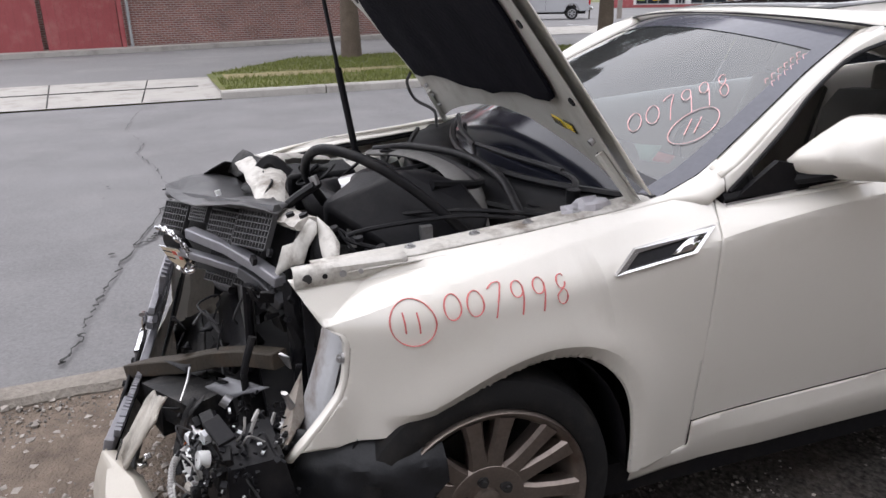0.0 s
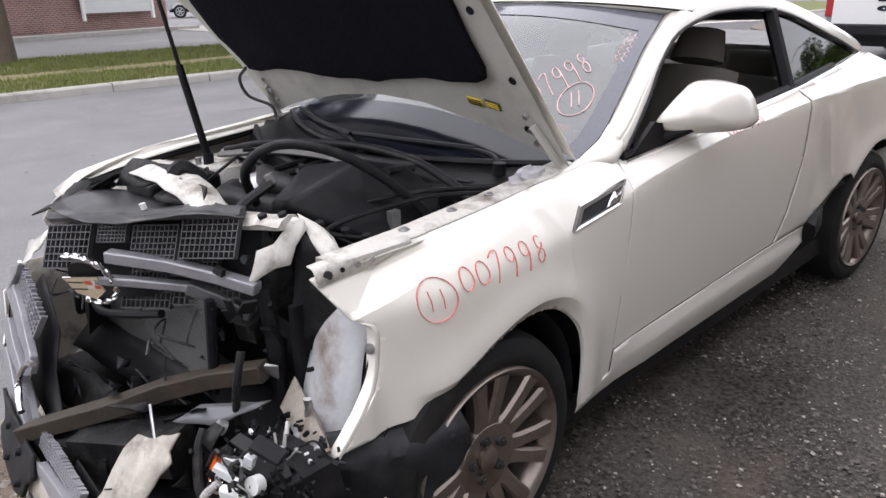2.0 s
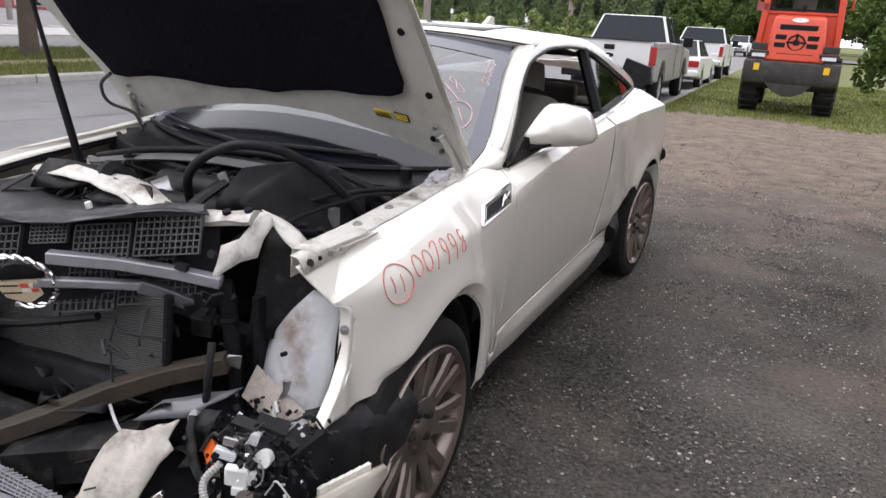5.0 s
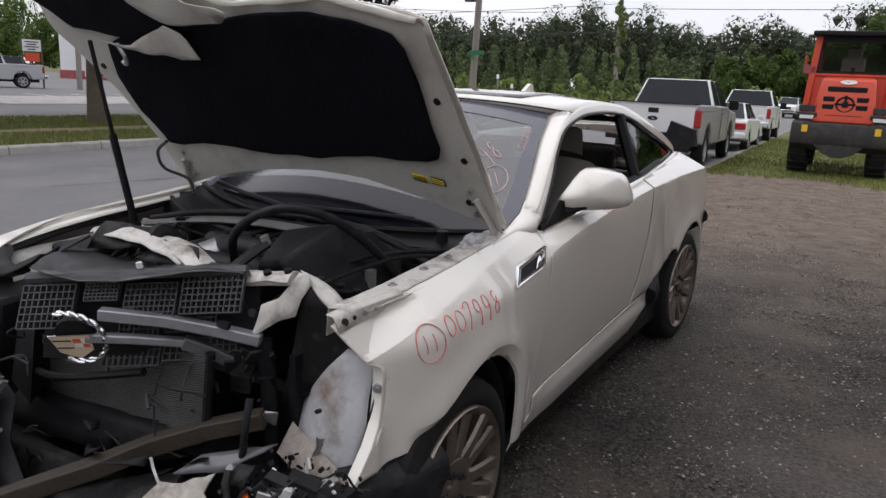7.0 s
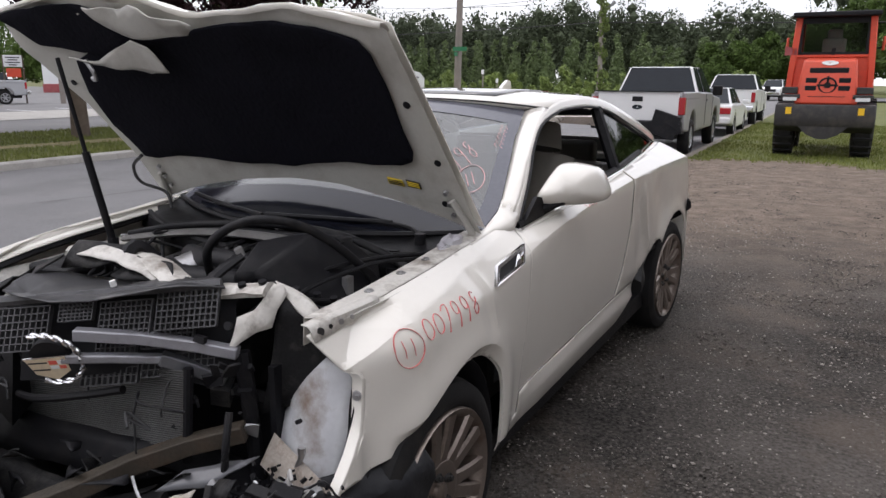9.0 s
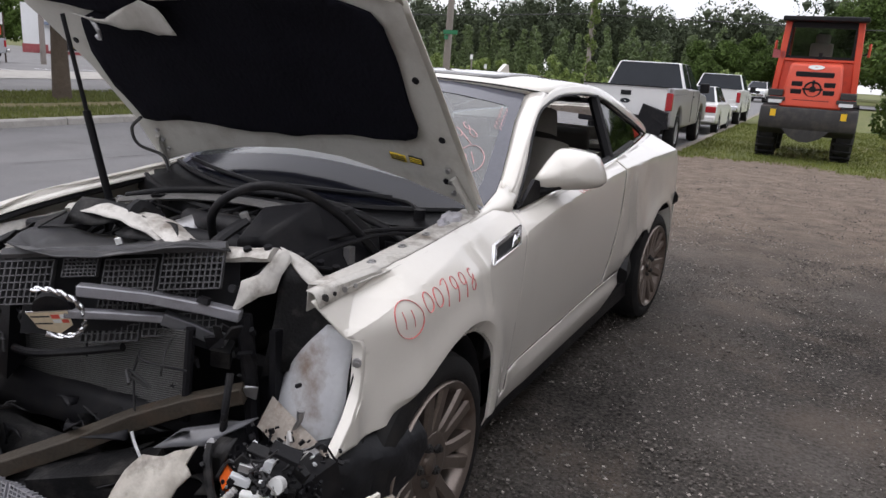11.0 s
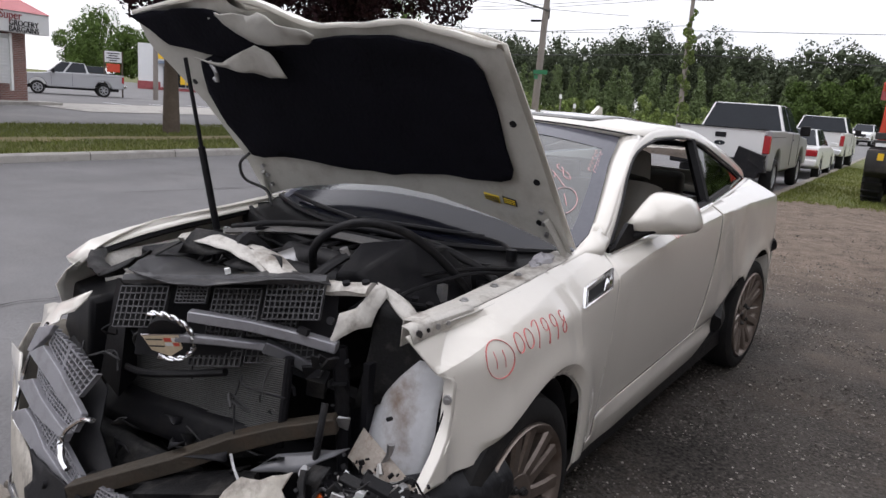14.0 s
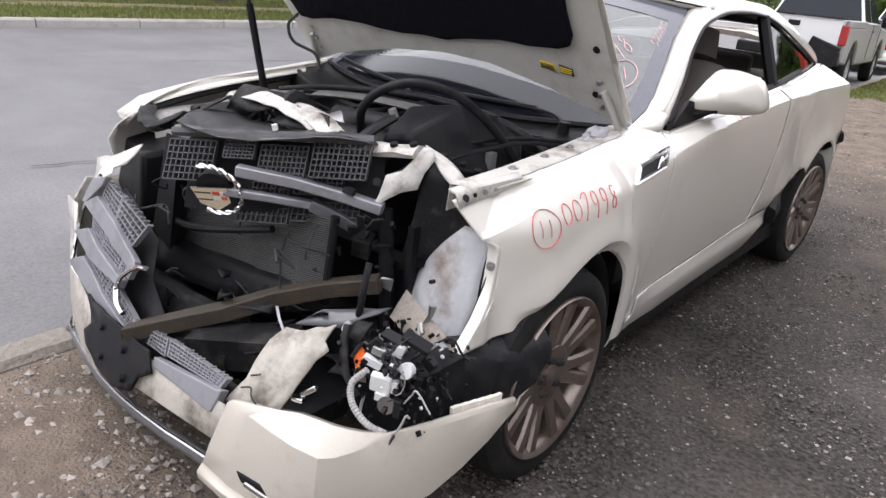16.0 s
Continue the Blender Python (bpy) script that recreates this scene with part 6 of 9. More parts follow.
for a, b, dz, h, nn in ((0.42, 0.60, -0.095, 0.40, 6), (0.63, 0.86, -0.085, 0.42, 7), (0.34, 0.60, -0.165, 0.5, 8), (0.62, 0.95, -0.16, 0.45, 9)):
    lattice(G0 + GU * a + Vector((0.0, 0.01, dz)), GU * (b - a), GV * h, nn + 2, 3, 0.0016, 0.016, parent=upper)
# black sheet added as the shade behind the upper grille
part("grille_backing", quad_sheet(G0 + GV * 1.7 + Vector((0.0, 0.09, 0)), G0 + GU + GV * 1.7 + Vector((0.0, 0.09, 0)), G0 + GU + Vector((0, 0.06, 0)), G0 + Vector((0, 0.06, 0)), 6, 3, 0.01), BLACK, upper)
def beam(pts, w, h, material, name, label="", parent=None, amount=0.0):
    """A rectangular bar along points."""
    bm = bmesh.new()
    rings = []
    pts = [Vector(p) for p in pts]
    for i, p in enumerate(pts):
        d = (pts[min(i + 1, len(pts) - 1)] - pts[max(i - 1, 0)]).normalized()
        s = d.cross(Vector((0, 0, 1))).normalized() * w / 2
        u = s.cross(d).normalized() * h / 2
        rings.append([bm.verts.new(q) for q in (p - s - u, p + s - u, p + s + u, p - s + u)])
    for a, b in zip(rings, rings[1:]):
        for k in range(4):
            bm.faces.new((a[k], a[(k + 1) % 4], b[(k + 1) % 4], b[k]))
    bm.faces.new(rings[0][::-1])
    bm.faces.new(rings[-1])
    bmesh.ops.recalc_face_normals(bm, faces=bm.faces[:])
    if amount:
        crumple(bm, amount, 9)
    return part(name, bm, material, parent or car, label, bevel=0.004)
beam([(0.165, -0.595, 0.920), (0.30, -0.50, 0.905), (0.42, -0.43, 0.885), (0.515, -0.385, 0.868)], 0.035, 0.030, GRILLEP, "grille_bar", "snapped grey grille bar")
beam([(0.15, -0.625, 0.862), (0.24, -0.55, 0.856), (0.325, -0.465, 0.842)], 0.030, 0.022, GRILLEP, "grille_bar", "snapped grey grille bar")
beam([(0.325, -0.47, 0.845), (0.38, -0.42, 0.815), (0.455, -0.375, 0.775)], 0.036, 0.034, GREY, "grille_bar", "snapped dark grille bar")
part("bar_end", crumple(boxes(((0.445, -0.38, 0.745), (0.05, 0.05, 0.06), (20, 10, 30))), 0.008, 20), DARK, car)
# emblem: half of a wreath ring and a crest in plain colours
EC = Vector((0.115, -0.622, 0.872))
EX, EZ = Vector((0.80, 0.52, 0.05)).normalized(), Vector((0.02, -0.35, 0.93)).normalized()
EN = EX.cross(EZ)
if EN.y > 0:
    EN = -EN
EC = EC + EN * 0.03
bm = bmesh.new()
for ph in (0, math.pi):
    pts = []
    for k in range(33):
        a = radians(105 - 225 * k / 32)
        r = 0.076 + 0.004 * math.sin(9 * a + ph)
        pts.append(EC + EX * r * math.cos(a) + EZ * r * math.sin(a) + EN * 0.005 * math.cos(9 * a + ph))
    tube(pts, 0.0048, 6, 1, bm)
emblem = part("wreath_emblem", bm, CHROME, car, "broken chrome wreath emblem")
def crest(poly, m, d):
    bm = bmesh.new()
    bm.faces.new([bm.verts.new(EC + EX * x + EZ * z + EN * d) for x, z in poly])
    return part("crest_field", bm, m, emblem, smooth=False, solid=0.003)
CREAM = mat("cream_crest_enamel", (0.68, 0.58, 0.42), 0.3, 0.2)
crest([(-0.058, 0.005), (0.042, 0.010), (0.04, -0.035), (0.0, -0.062), (-0.046, -0.042)], CREAM, 0.004)
crest([(-0.06, 0.002), (0.045, 0.008), (0.045, 0.014), (-0.06, 0.009)], CHROME, 0.007)
for x, z, w, h, m in ((-0.052, -0.008, 0.046, 0.004, BLACKPAINT), (-0.048, -0.030, 0.042, 0.004, BLACKPAINT), (-0.002, -0.012, 0.020, 0.012, REDP), (0.020, -0.012, 0.018, 0.012, PAPER), (-0.002, -0.026, 0.020, 0.010, PAPER), (0.020, -0.026, 0.016, 0.010, REDP)):
    crest([(x, z), (x + w, z), (x + w, z + h), (x, z + h)], m, 0.008)
part("emblem_base", cyl(bmesh.new(), EC - EN * 0.03, EC - EN * 0.004, 0.05, 18), BLACK, emblem)

# condenser, deflectors, beam
CO, CU, CV = Vector((-0.36, -0.46, 0.71)), Vector((0.78, 0.0, 0.115)), Vector((-0.02, -0.01, -0.24))
cond = part("condenser", quad_sheet(CO + CV + Vector((0, 0.012, 0)), CO + CU + CV + Vector((0, 0.012, 0)), CO + CU + Vector((0, 0.012, 0)), CO + Vector((0, 0.012, 0)), 4, 3), STEEL, car, "finned radiator condenser")
bm = bmesh.new()
for k in range(38):
    a, b = CO + CV * (k / 38) + Vector((0, -0.006, 0)), CO + CU + CV * (k / 38) + Vector((0, -0.006, 0))
    tube([a, b], 0.0023, 4, 1, bm)
part("condenser_core", bm, FIN, cond)["kind"] = "stuff"
for p in (CO, CO + CU):
    part("condenser_tank", cyl(bmesh.new(), p + Vector((0, -0.005, 0.01)), p + CV + Vector((0, -0.005, -0.01)), 0.013, 8), BLACK, cond)
part("condenser_pipe", tube([(-0.36, -0.50, 0.62), (-0.15, -0.54, 0.65), (0.05, -0.53, 0.70), (0.2, -0.50, 0.74)], 0.012, 8, 5), HOSE, car)
part("dark_deflector", quad_sheet((-0.46, -0.56, 0.43), (0.26, -0.53, 0.50), (0.34, -0.47, 0.60), (-0.40, -0.49, 0.545), 6, 3, 0.012, 7, 3), BLACK, car, "black plastic air deflector", solid=0.012)
part("grey_deflector", quad_sheet((-0.40, -0.72, 0.40), (0.16, -0.68, 0.43), (0.24, -0.60, 0.50), (-0.30, -0.61, 0.48), 6, 3, 0.010, 7, 8), DARK, car, "dusty plastic deflector", solid=0.010)
# black boxes double as backing that keeps the lower cavity dark
part("lower_tray", boxes(((0.0, -0.48, 0.33), (1.10, 0.40, 0.06)), ((0.0, -0.28, 0.45), (1.25, 0.06, 0.5))), BLACK, car, "lower crossmember, also black backing for the dark cavity")
part("absorber_block", crumple(boxes(((0.30, -0.66, 0.46), (0.30, 0.12, 0.10), (0, -8, 28)), ((0.12, -0.74, 0.40), (0.34, 0.10, 0.10), (0, -4, 18))), 0.012, 8), DARK, car, "dark plastic absorber")
beam([(-0.02, -0.83, 0.43), (0.091, -0.765, 0.48), (0.20, -0.655, 0.53), (0.307, -0.56, 0.585), (0.42, -0.48, 0.63), (0.545, -0.405, 0.67)], 0.05, 0.045, RUST, "bumper_beam", "rusty bent bumper beam", None, 0.006)
part("beam_end", crumple(boxes(((0.555, -0.395, 0.672), (0.040, 0.008, 0.030), (10, 20, 30))), 0.012, 30), ALU, car, "torn aluminium beam mount")
part("silver_bracket", quad_sheet((0.43, -0.60, 0.565), (0.56, -0.545, 0.585), (0.63, -0.445, 0.64), (0.47, -0.545, 0.605), 5, 3, 0.008, 12, 2), GREY, car, "dull grey metal bracket", solid=0.004)
part("bracket_bolt", cyl(bmesh.new(), (0.585, -0.545, 0.590), (0.578, -0.56, 0.602), 0.017, 12), ALU, car)
part("bracket_strip", tube([(0.395, -0.635, 0.612), (0.42, -0.645, 0.585), (0.475, -0.665, 0.558)], 0.004, 6, 3), ALU, car, "bent bare metal strip")
part("frame_post", tube([(0.50, -0.36, 0.86), (0.515, -0.36, 0.75), (0.52, -0.355, 0.64), (0.54, -0.36, 0.50)], 0.022, 8, 4), BLACK, car, "black radiator post")
part("drain_hose", tube([(0.56, -0.47, 0.75), (0.57, -0.50, 0.66), (0.56, -0.50, 0.55), (0.60, -0.52, 0.46)], 0.010, 8, 5), HOSE, car)

rnd = random.Random(23)
for k in range(16):
    x, y = rnd.uniform(-0.40, 0.50), rnd.uniform(-0.58, -0.46)
    p = [(x, y, rnd.uniform(0.45, 0.86))]
    for j in range(3):
        p.append((p[-1][0] + rnd.uniform(-0.10, 0.10), y + rnd.uniform(-0.05, 0.03), p[-1][2] + rnd.uniform(-0.09, 0.05)))
    part("cable", tube(p, rnd.choice((0.003, 0.004, 0.006)), 6, 5), rnd.choice((WIRE, HOSE, HOSE)), car)
for k in range(22):
    c = Vector((rnd.uniform(-0.1, 0.52), rnd.uniform(-0.70, -0.50), rnd.uniform(0.40, 0.60)))
    d = [c + Vector((rnd.uniform(-0.07, 0.07), rnd.uniform(-0.04, 0.04), rnd.uniform(-0.03, 0.03))) for _ in range(4)]
    part("plastic_scrap", quad_sheet(*d, 3, 2, 0.012, 16, k), rnd.choice((BLACK, DARK, DARK)), car, solid=0.004)
for k in range(14):
    c = Vector((rnd.uniform(0.36, 0.56), rnd.uniform(-0.46, -0.36), rnd.uniform(0.62, 0.92)))
    part("bracket_scrap", crumple(boxes((c, (rnd.uniform(0.012, 0.04), rnd.uniform(0.004, 0.012), rnd.uniform(0.012, 0.05)), (rnd.uniform(0, 90), rnd.uniform(0, 90), rnd.uniform(0, 90)))), 0.012, 25, k), rnd.choice((DARK, BLACK, BLACK)), car)

# driver's side: wheelhouse skin, liner, headlamp remains
rows = []
for k in range(13):
    z = 0.53 + 0.028 * k
    x0 = lerp_at([(0.53, 0.60), (0.62, 0.575), (0.68, 0.585), (0.75, 0.625), (0.82, 0.685), (0.87, 0.725)], z)
    rows.append([Vector((x, -0.215 - 0.16 * max(0.0, 1 - ((x - 0.70) / 0.20) ** 2) * (1 - 1.5 * (z - 0.5)) - 0.10 * (0.86 - z), z)) for x in (x0 + (0.80 - x0) * j / 9 for j in range(10))])
part("wheelhouse_skin", crumple(sheet(rows), 0.010, 8), mat("pale_stained_metal", (0.50, 0.51, 0.53), 0.5, 0.1, 0.08, 6, 60, stain=(0.16, 0.10, 0.06), stain_amount=0.85, stain_scale=5), car, "pale stained wheelhouse panel", solid=0.003)
part("skin_hole", cyl(bmesh.new(), (0.70, -0.37, 0.72), (0.70, -0.385, 0.722), 0.006, 8), BLACK, car)
# black sheet put in as the shade of the gap beside the flange
part("gap_shade", quad_sheet((0.775, -0.30, 0.60), (0.80, -0.34, 0.62), (0.812, -0.28, 0.80), (0.80, -0.26, 0.78), 2, 3), BLACK, car, solid=0.004)
for k, (p0, p1) in enumerate((((0.70, -0.40, 0.60), (0.745, -0.42, 0.68)), ((0.66, -0.41, 0.57), (0.72, -0.44, 0.575)), ((0.76, -0.43, 0.585), (0.82, -0.45, 0.60)))):
    part("bent_bracket", crumple(tube([p0, Vector(p0).lerp(Vector(p1), 0.5) + Vector((0.01, 0, 0.008)), p1], 0.010, 6, 3, flat=0.6), 0.004, 30), ALU, car)
part("stained_metal", crumple(hull([(0.58, -0.40, 0.58), (0.66, -0.42, 0.56), (0.80, -0.46, 0.565), (0.84, -0.44, 0.60), (0.72, -0.38, 0.60), (0.60, -0.36, 0.66), (0.70, -0.40, 0.53)]), 0.012, 14), mat("rust_stained_metal", (0.36, 0.32, 0.28), 0.6, 0.1, 0.2, 14, 90, bump=0.2, bump_scale=60, stain=(0.10, 0.05, 0.028), stain_amount=0.95, stain_scale=14), car, "rust-stained torn metal")
LINER = [(-0.46, 0.58), (-0.40, 0.60), (-0.30, 0.595), (-0.17, 0.612), (-0.105, 0.625), (-0.085, 0.56), (-0.08, 0.477), (-0.12, 0.425), (-0.19, 0.385), (-0.22, 0.33), (-0.30, 0.24), (-0.46, 0.22)]
def liner_pt(y, z):
    tuck = 0.06 * max(0.0, min(1.0, (z - 0.53) / 0.06))
    crinkle = 0.014 * noise.noise(Vector((y * 13 + z * 6, z * 11, 0))) + 0.006 * noise.noise(Vector((y * 31, z * 22, 4)))
    return Vector((lerp_at([(-0.47, 0.81), (-0.30, 0.872), (-0.2, 0.905), (0.0, 0.93)], y) - 0.03 * max(0.0, 0.40 - z) + crinkle - tuck, y, z))
part("wheel_liner", panel(LINER, liner_pt, 0.015), mat("black_fender_liner", (0.010, 0.011, 0.014), 0.5, 0.0, 0.2, 8, 80, bump=0.2, bump_scale=40), car, "wrinkled black fender liner", solid=0.004)
rows = [[Vector((x, 0.055 + 0.395 * math.cos(a), 0.37 + 0.395 * math.sin(a))) for x in (0.842, 0.75, 0.60)] for a in (radians(-5 + 10 * k) for k in range(20))]
part("arch_liner", sheet(rows), BLACK, car, "black wheel arch liner", solid=0.004)
part("inner_wall", boxes(((0.585, 0.055, 0.52), (0.02, 0.80, 0.62))), BLACK, car)
lamp = part("headlamp_housing", crumple(hull([(0.66, -0.62, 0.40), (0.88, -0.58, 0.42), (0.88, -0.42, 0.44), (0.66, -0.44, 0.42), (0.68, -0.60, 0.56), (0.86, -0.56, 0.58), (0.87, -0.44, 0.60), (0.70, -0.46, 0.60)]), 0.012, 10), BLACK, car, "smashed black headlamp housing")
part("ballast", boxes(((0.785, -0.640, 0.565), (0.052, 0.02, 0.050), (8, 6, 25))), PAPER, lamp, "white headlamp ballast", bevel=0.006)
part("ballast_tab", boxes(((0.79, -0.642, 0.532), (0.028, 0.016, 0.02), (8, 6, 25)), ((0.818, -0.628, 0.565), (0.014, 0.018, 0.03), (8, 6, 25))), PAPER, lamp)
part("lamp_cap", cyl(bmesh.new(), (0.832, -0.600, 0.605), (0.838, -0.622, 0.612), 0.019, 14), PAPER, lamp, "white bulb cap")
part("amber_lens", crumple(hull([(0.685, -0.635, 0.585), (0.715, -0.655, 0.575), (0.73, -0.64, 0.61), (0.695, -0.625, 0.625), (0.70, -0.61, 0.60)]), 0.006, 20), AMBER, lamp, "broken amber lens")
part("lamp_frame", tube([(0.645, -0.62, 0.655), (0.66, -0.645, 0.62), (0.70, -0.67, 0.56), (0.74, -0.67, 0.52)], 0.010, 6, 3, flat=0.5), DARK, lamp)
part("lamp_frame", quad_sheet((0.63, -0.63, 0.62), (0.70, -0.64, 0.64), (0.705, -0.60, 0.68), (0.65, -0.60, 0.66), 3, 2, 0.01, 18), DARK, lamp, solid=0.003)
part("conduit", tube([(0.745, -0.645, 0.585), (0.725, -0.675, 0.55), (0.745, -0.69, 0.51), (0.79, -0.685, 0.475), (0.83, -0.66, 0.455)], 0.0075, 8, 14, ribs=0.25), WIREG, lamp, "grey corrugated conduit")
part("projector", cyl(bmesh.new(), (0.80, -0.62, 0.515), (0.815, -0.65, 0.522), 0.022, 14), CHROME, lamp)
for k, (p, s, e, m) in enumerate((((0.745, -0.632, 0.60), (0.05, 0.016, 0.022), (0, 20, 30), CLEAR), ((0.765, -0.618, 0.628), (0.055, 0.016, 0.02), (0, 10, 20), ALU), ((0.72, -0.64, 0.555), (0.03, 0.02, 0.03), (20, 0, 30), CHROME), ((0.86, -0.56, 0.62), (0.035, 0.02, 0.03), (10, 30, 0), DARK), ((0.845, -0.58, 0.56), (0.02, 0.02, 0.05), (0, 20, 30), DARK),
                                 ((0.80, -0.60, 0.64), (0.02, 0.02, 0.03), (0, 20, 30), CLEAR), ((0.74, -0.62, 0.64), (0.022, 0.015, 0.04), (10, 40, 30), DARK), ((0.77, -0.59, 0.66), (0.06, 0.03, 0.012), (20, 10, 10), DARK), ((0.825, -0.57, 0.665), (0.07, 0.04, 0.012), (10, 25, 30), BLACK), ((0.84, -0.635, 0.52), (0.02, 0.02, 0.045), (0, 0, 20), DARK))):
    part("lamp_fragment", crumple(boxes((p, s, e)), 0.004, 30, k), m, lamp, bevel=0.002)
rnd = random.Random(17)
for k in range(30):
    p = [(rnd.uniform(0.67, 0.88), rnd.uniform(-0.66, -0.46), rnd.uniform(0.50, 0.65))]
    for j in range(3):
        p.append((p[-1][0] + rnd.uniform(-0.05, 0.05), p[-1][1] + rnd.uniform(-0.03, 0.03), p[-1][2] + rnd.uniform(-0.05, 0.04)))
    part("lamp_wire", tube(p, rnd.choice((0.0022, 0.003, 0.0045)), 5, 5), rnd.choice((WIRE, WIRE, WIREG, HOSE)), lamp)
bm = bmesh.new()
for k in range(330):
    p = (rnd.uniform(0.64, 0.90), rnd.uniform(-0.66, -0.42), rnd.uniform(0.46, 0.64))
    box(bm, p, (rnd.uniform(0.003, 0.016), rnd.uniform(0.003, 0.009), rnd.uniform(0.003, 0.014)), (rnd.uniform(0, 180), rnd.uniform(0, 180), rnd.uniform(0, 180)))
part("plastic_debris", bm, BLACK, lamp, "dark plastic splinters", smooth=False)["kind"] = "stuff"
bm = bmesh.new()
for k in range(26):
    p = (rnd.uniform(0.68, 0.88), rnd.uniform(-0.665, -0.48), rnd.uniform(0.50, 0.65))
    box(bm, p, (rnd.uniform(0.004, 0.012), rnd.uniform(0.003, 0.006), rnd.uniform(0.004, 0.012)), (rnd.uniform(0, 180), rnd.uniform(0, 180), rnd.uniform(0, 180)))
part("pale_debris", bm, CLEAR, lamp, "pale plastic splinters", smooth=False)["kind"] = "stuff"
part("hanging_plug_wire", tube([(0.86, -0.665, 0.47), (0.845, -0.70, 0.40), (0.85, -0.72, 0.34), (0.862, -0.725, 0.30)], 0.0035, 5, 6), WIRE, car)
part("hanging_plug", boxes(((0.862, -0.735, 0.285), (0.035, 0.02, 0.035), (0, 10, 20))), BLACK, car, "dangling black plug", bevel=0.004)

# bumper skin
# base colour also lowered for shade on the upright faces; the stain is dirt
BUMPERP = mat("dirty_shaded_white_bumper", (0.50, 0.465, 0.405), 0.42, 0.0, 0.05, 5, 200, coat=0.4, stain=(0.24, 0.20, 0.155), stain_amount=0.6, stain_scale=3.5)
B = [  # x, y, then the heights from the lip to the upper edge
    (-0.90, -0.28, 0.24, 0.38, 0.50, 0.57), (-0.885, -0.42, 0.20, 0.37, 0.52, 0.62), (-0.83, -0.56, 0.16, 0.36, 0.54, 0.64), (-0.73, -0.655, 0.14, 0.32, 0.50, 0.60), (-0.62, -0.715, 0.14, 0.28, 0.40, 0.46),
    (-0.48, -0.765, 0.15, 0.26, 0.34, 0.40), (-0.25, -0.825, 0.18, 0.26, 0.33, 0.375), (0.0, -0.85, 0.26, 0.30, 0.35, 0.395), (0.25, -0.865, 0.30, 0.335, 0.38, 0.42), (0.50, -0.88, 0.345, 0.37, 0.41, 0.455)]
cols = [[Vector((x, y + 0.03, z[0])), Vector((x, y, z[0] + 0.03)), Vector((x, y - 0.005, z[1])), Vector((x, y + 0.005, z[2])), Vector((x * 0.99, y + 0.02, z[3]))] for x, y, *z in B]
bumper = part("front_bumper", crumple(sheet(cols), 0.006, 5), SCRAPE, car, "torn white front bumper skin", solid=0.005)
# crease, upper edge and lower edge of the hanging corner, from the torn end to the tip beside the wheel
BL = [((0.503, -0.861, 0.470), (0.512, -0.855, 0.474), (0.468, -0.911, 0.300)), ((0.563, -0.845, 0.455), (0.612, -0.807, 0.475), (0.555, -0.905, 0.285)), ((0.637, -0.843, 0.450), (0.666, -0.781, 0.480), (0.640, -0.888, 0.270)),
      ((0.711, -0.836, 0.444), (0.710, -0.768, 0.480), (0.720, -0.868, 0.262)), ((0.777, -0.820, 0.440), (0.752, -0.754, 0.478), (0.790, -0.838, 0.262)), ((0.800, -0.796, 0.442), (0.785, -0.735, 0.475), (0.825, -0.805, 0.265)),
      ((0.819, -0.753, 0.447), (0.807, -0.717, 0.472), (0.855, -0.760, 0.270)), ((0.837, -0.709, 0.455), (0.828, -0.692, 0.467), (0.880, -0.712, 0.275)), ((0.852, -0.665, 0.462), (0.848, -0.664, 0.465), (0.905, -0.655, 0.285)),
      ((0.902, -0.590, 0.476), (0.894, -0.588, 0.482), (0.925, -0.590, 0.305)), ((0.936, -0.510, 0.483), (0.926, -0.508, 0.489), (0.948, -0.510, 0.350)), ((0.960, -0.430, 0.484), (0.950, -0.428, 0.490), (0.966, -0.430, 0.402)), ((0.980, -0.345, 0.478), (0.974, -0.343, 0.484), (0.982, -0.345, 0.470))]
cols = []
for c, u, b in BL:
    c, u, b = Vector(c), Vector(u), Vector(b)
    cols.append([b + Vector((-0.02, 0.05, -0.004)), b, b.lerp(c, 0.33) + Vector((0.004, -0.006, 0)), b.lerp(c, 0.67) + Vector((0.004, -0.006, 0)), c, c.lerp(u, 0.5) + Vector((0, 0, 0.003)), u, u + Vector((-0.012, 0.02, -0.012))])
corner = part("bumper_corner", sheet(cols), BUMPERP, bumper, "white bumper corner hanging loose", solid=0.005, sharp=24)
rows = [[Vector(b) + Vector((0, -0.002, 0.004)), Vector(b) + Vector((0.004, -0.020, -0.010)), Vector(b) + Vector((0.006, -0.018, -0.030)), Vector(b) + Vector((0.0, 0.03, -0.045))] for c, u, b in BL[:8]]
part("skirt", sheet(rows), BUMPERP, corner, "white lower edge of the bumper", solid=0.004, sharp=24)
for k in range(6):
    t = 0.35 + 0.10 * k
    a = Vector((0.895, -0.588, 0.482)).lerp(Vector((0.972, -0.35, 0.484)), t)
    part("clip_tab", boxes(((a.x - 0.012, a.y, a.z + 0.009), (0.010, 0.026, 0.022), (0, 0, -12))), PAINT, corner, smooth=False)
part("fog_slot", quad_sheet((0.602, -0.898, 0.316), (0.79, -0.852, 0.292), (0.795, -0.848, 0.322), (0.585, -0.898, 0.336), 5, 2), BLACK, corner, "dark slot for a lamp", solid=0.006)
part("fog_trim", tube([(0.622, -0.902, 0.322), (0.70, -0.888, 0.312), (0.785, -0.858, 0.305)], 0.006, 6, 3, flat=1.3), CHROME, corner)
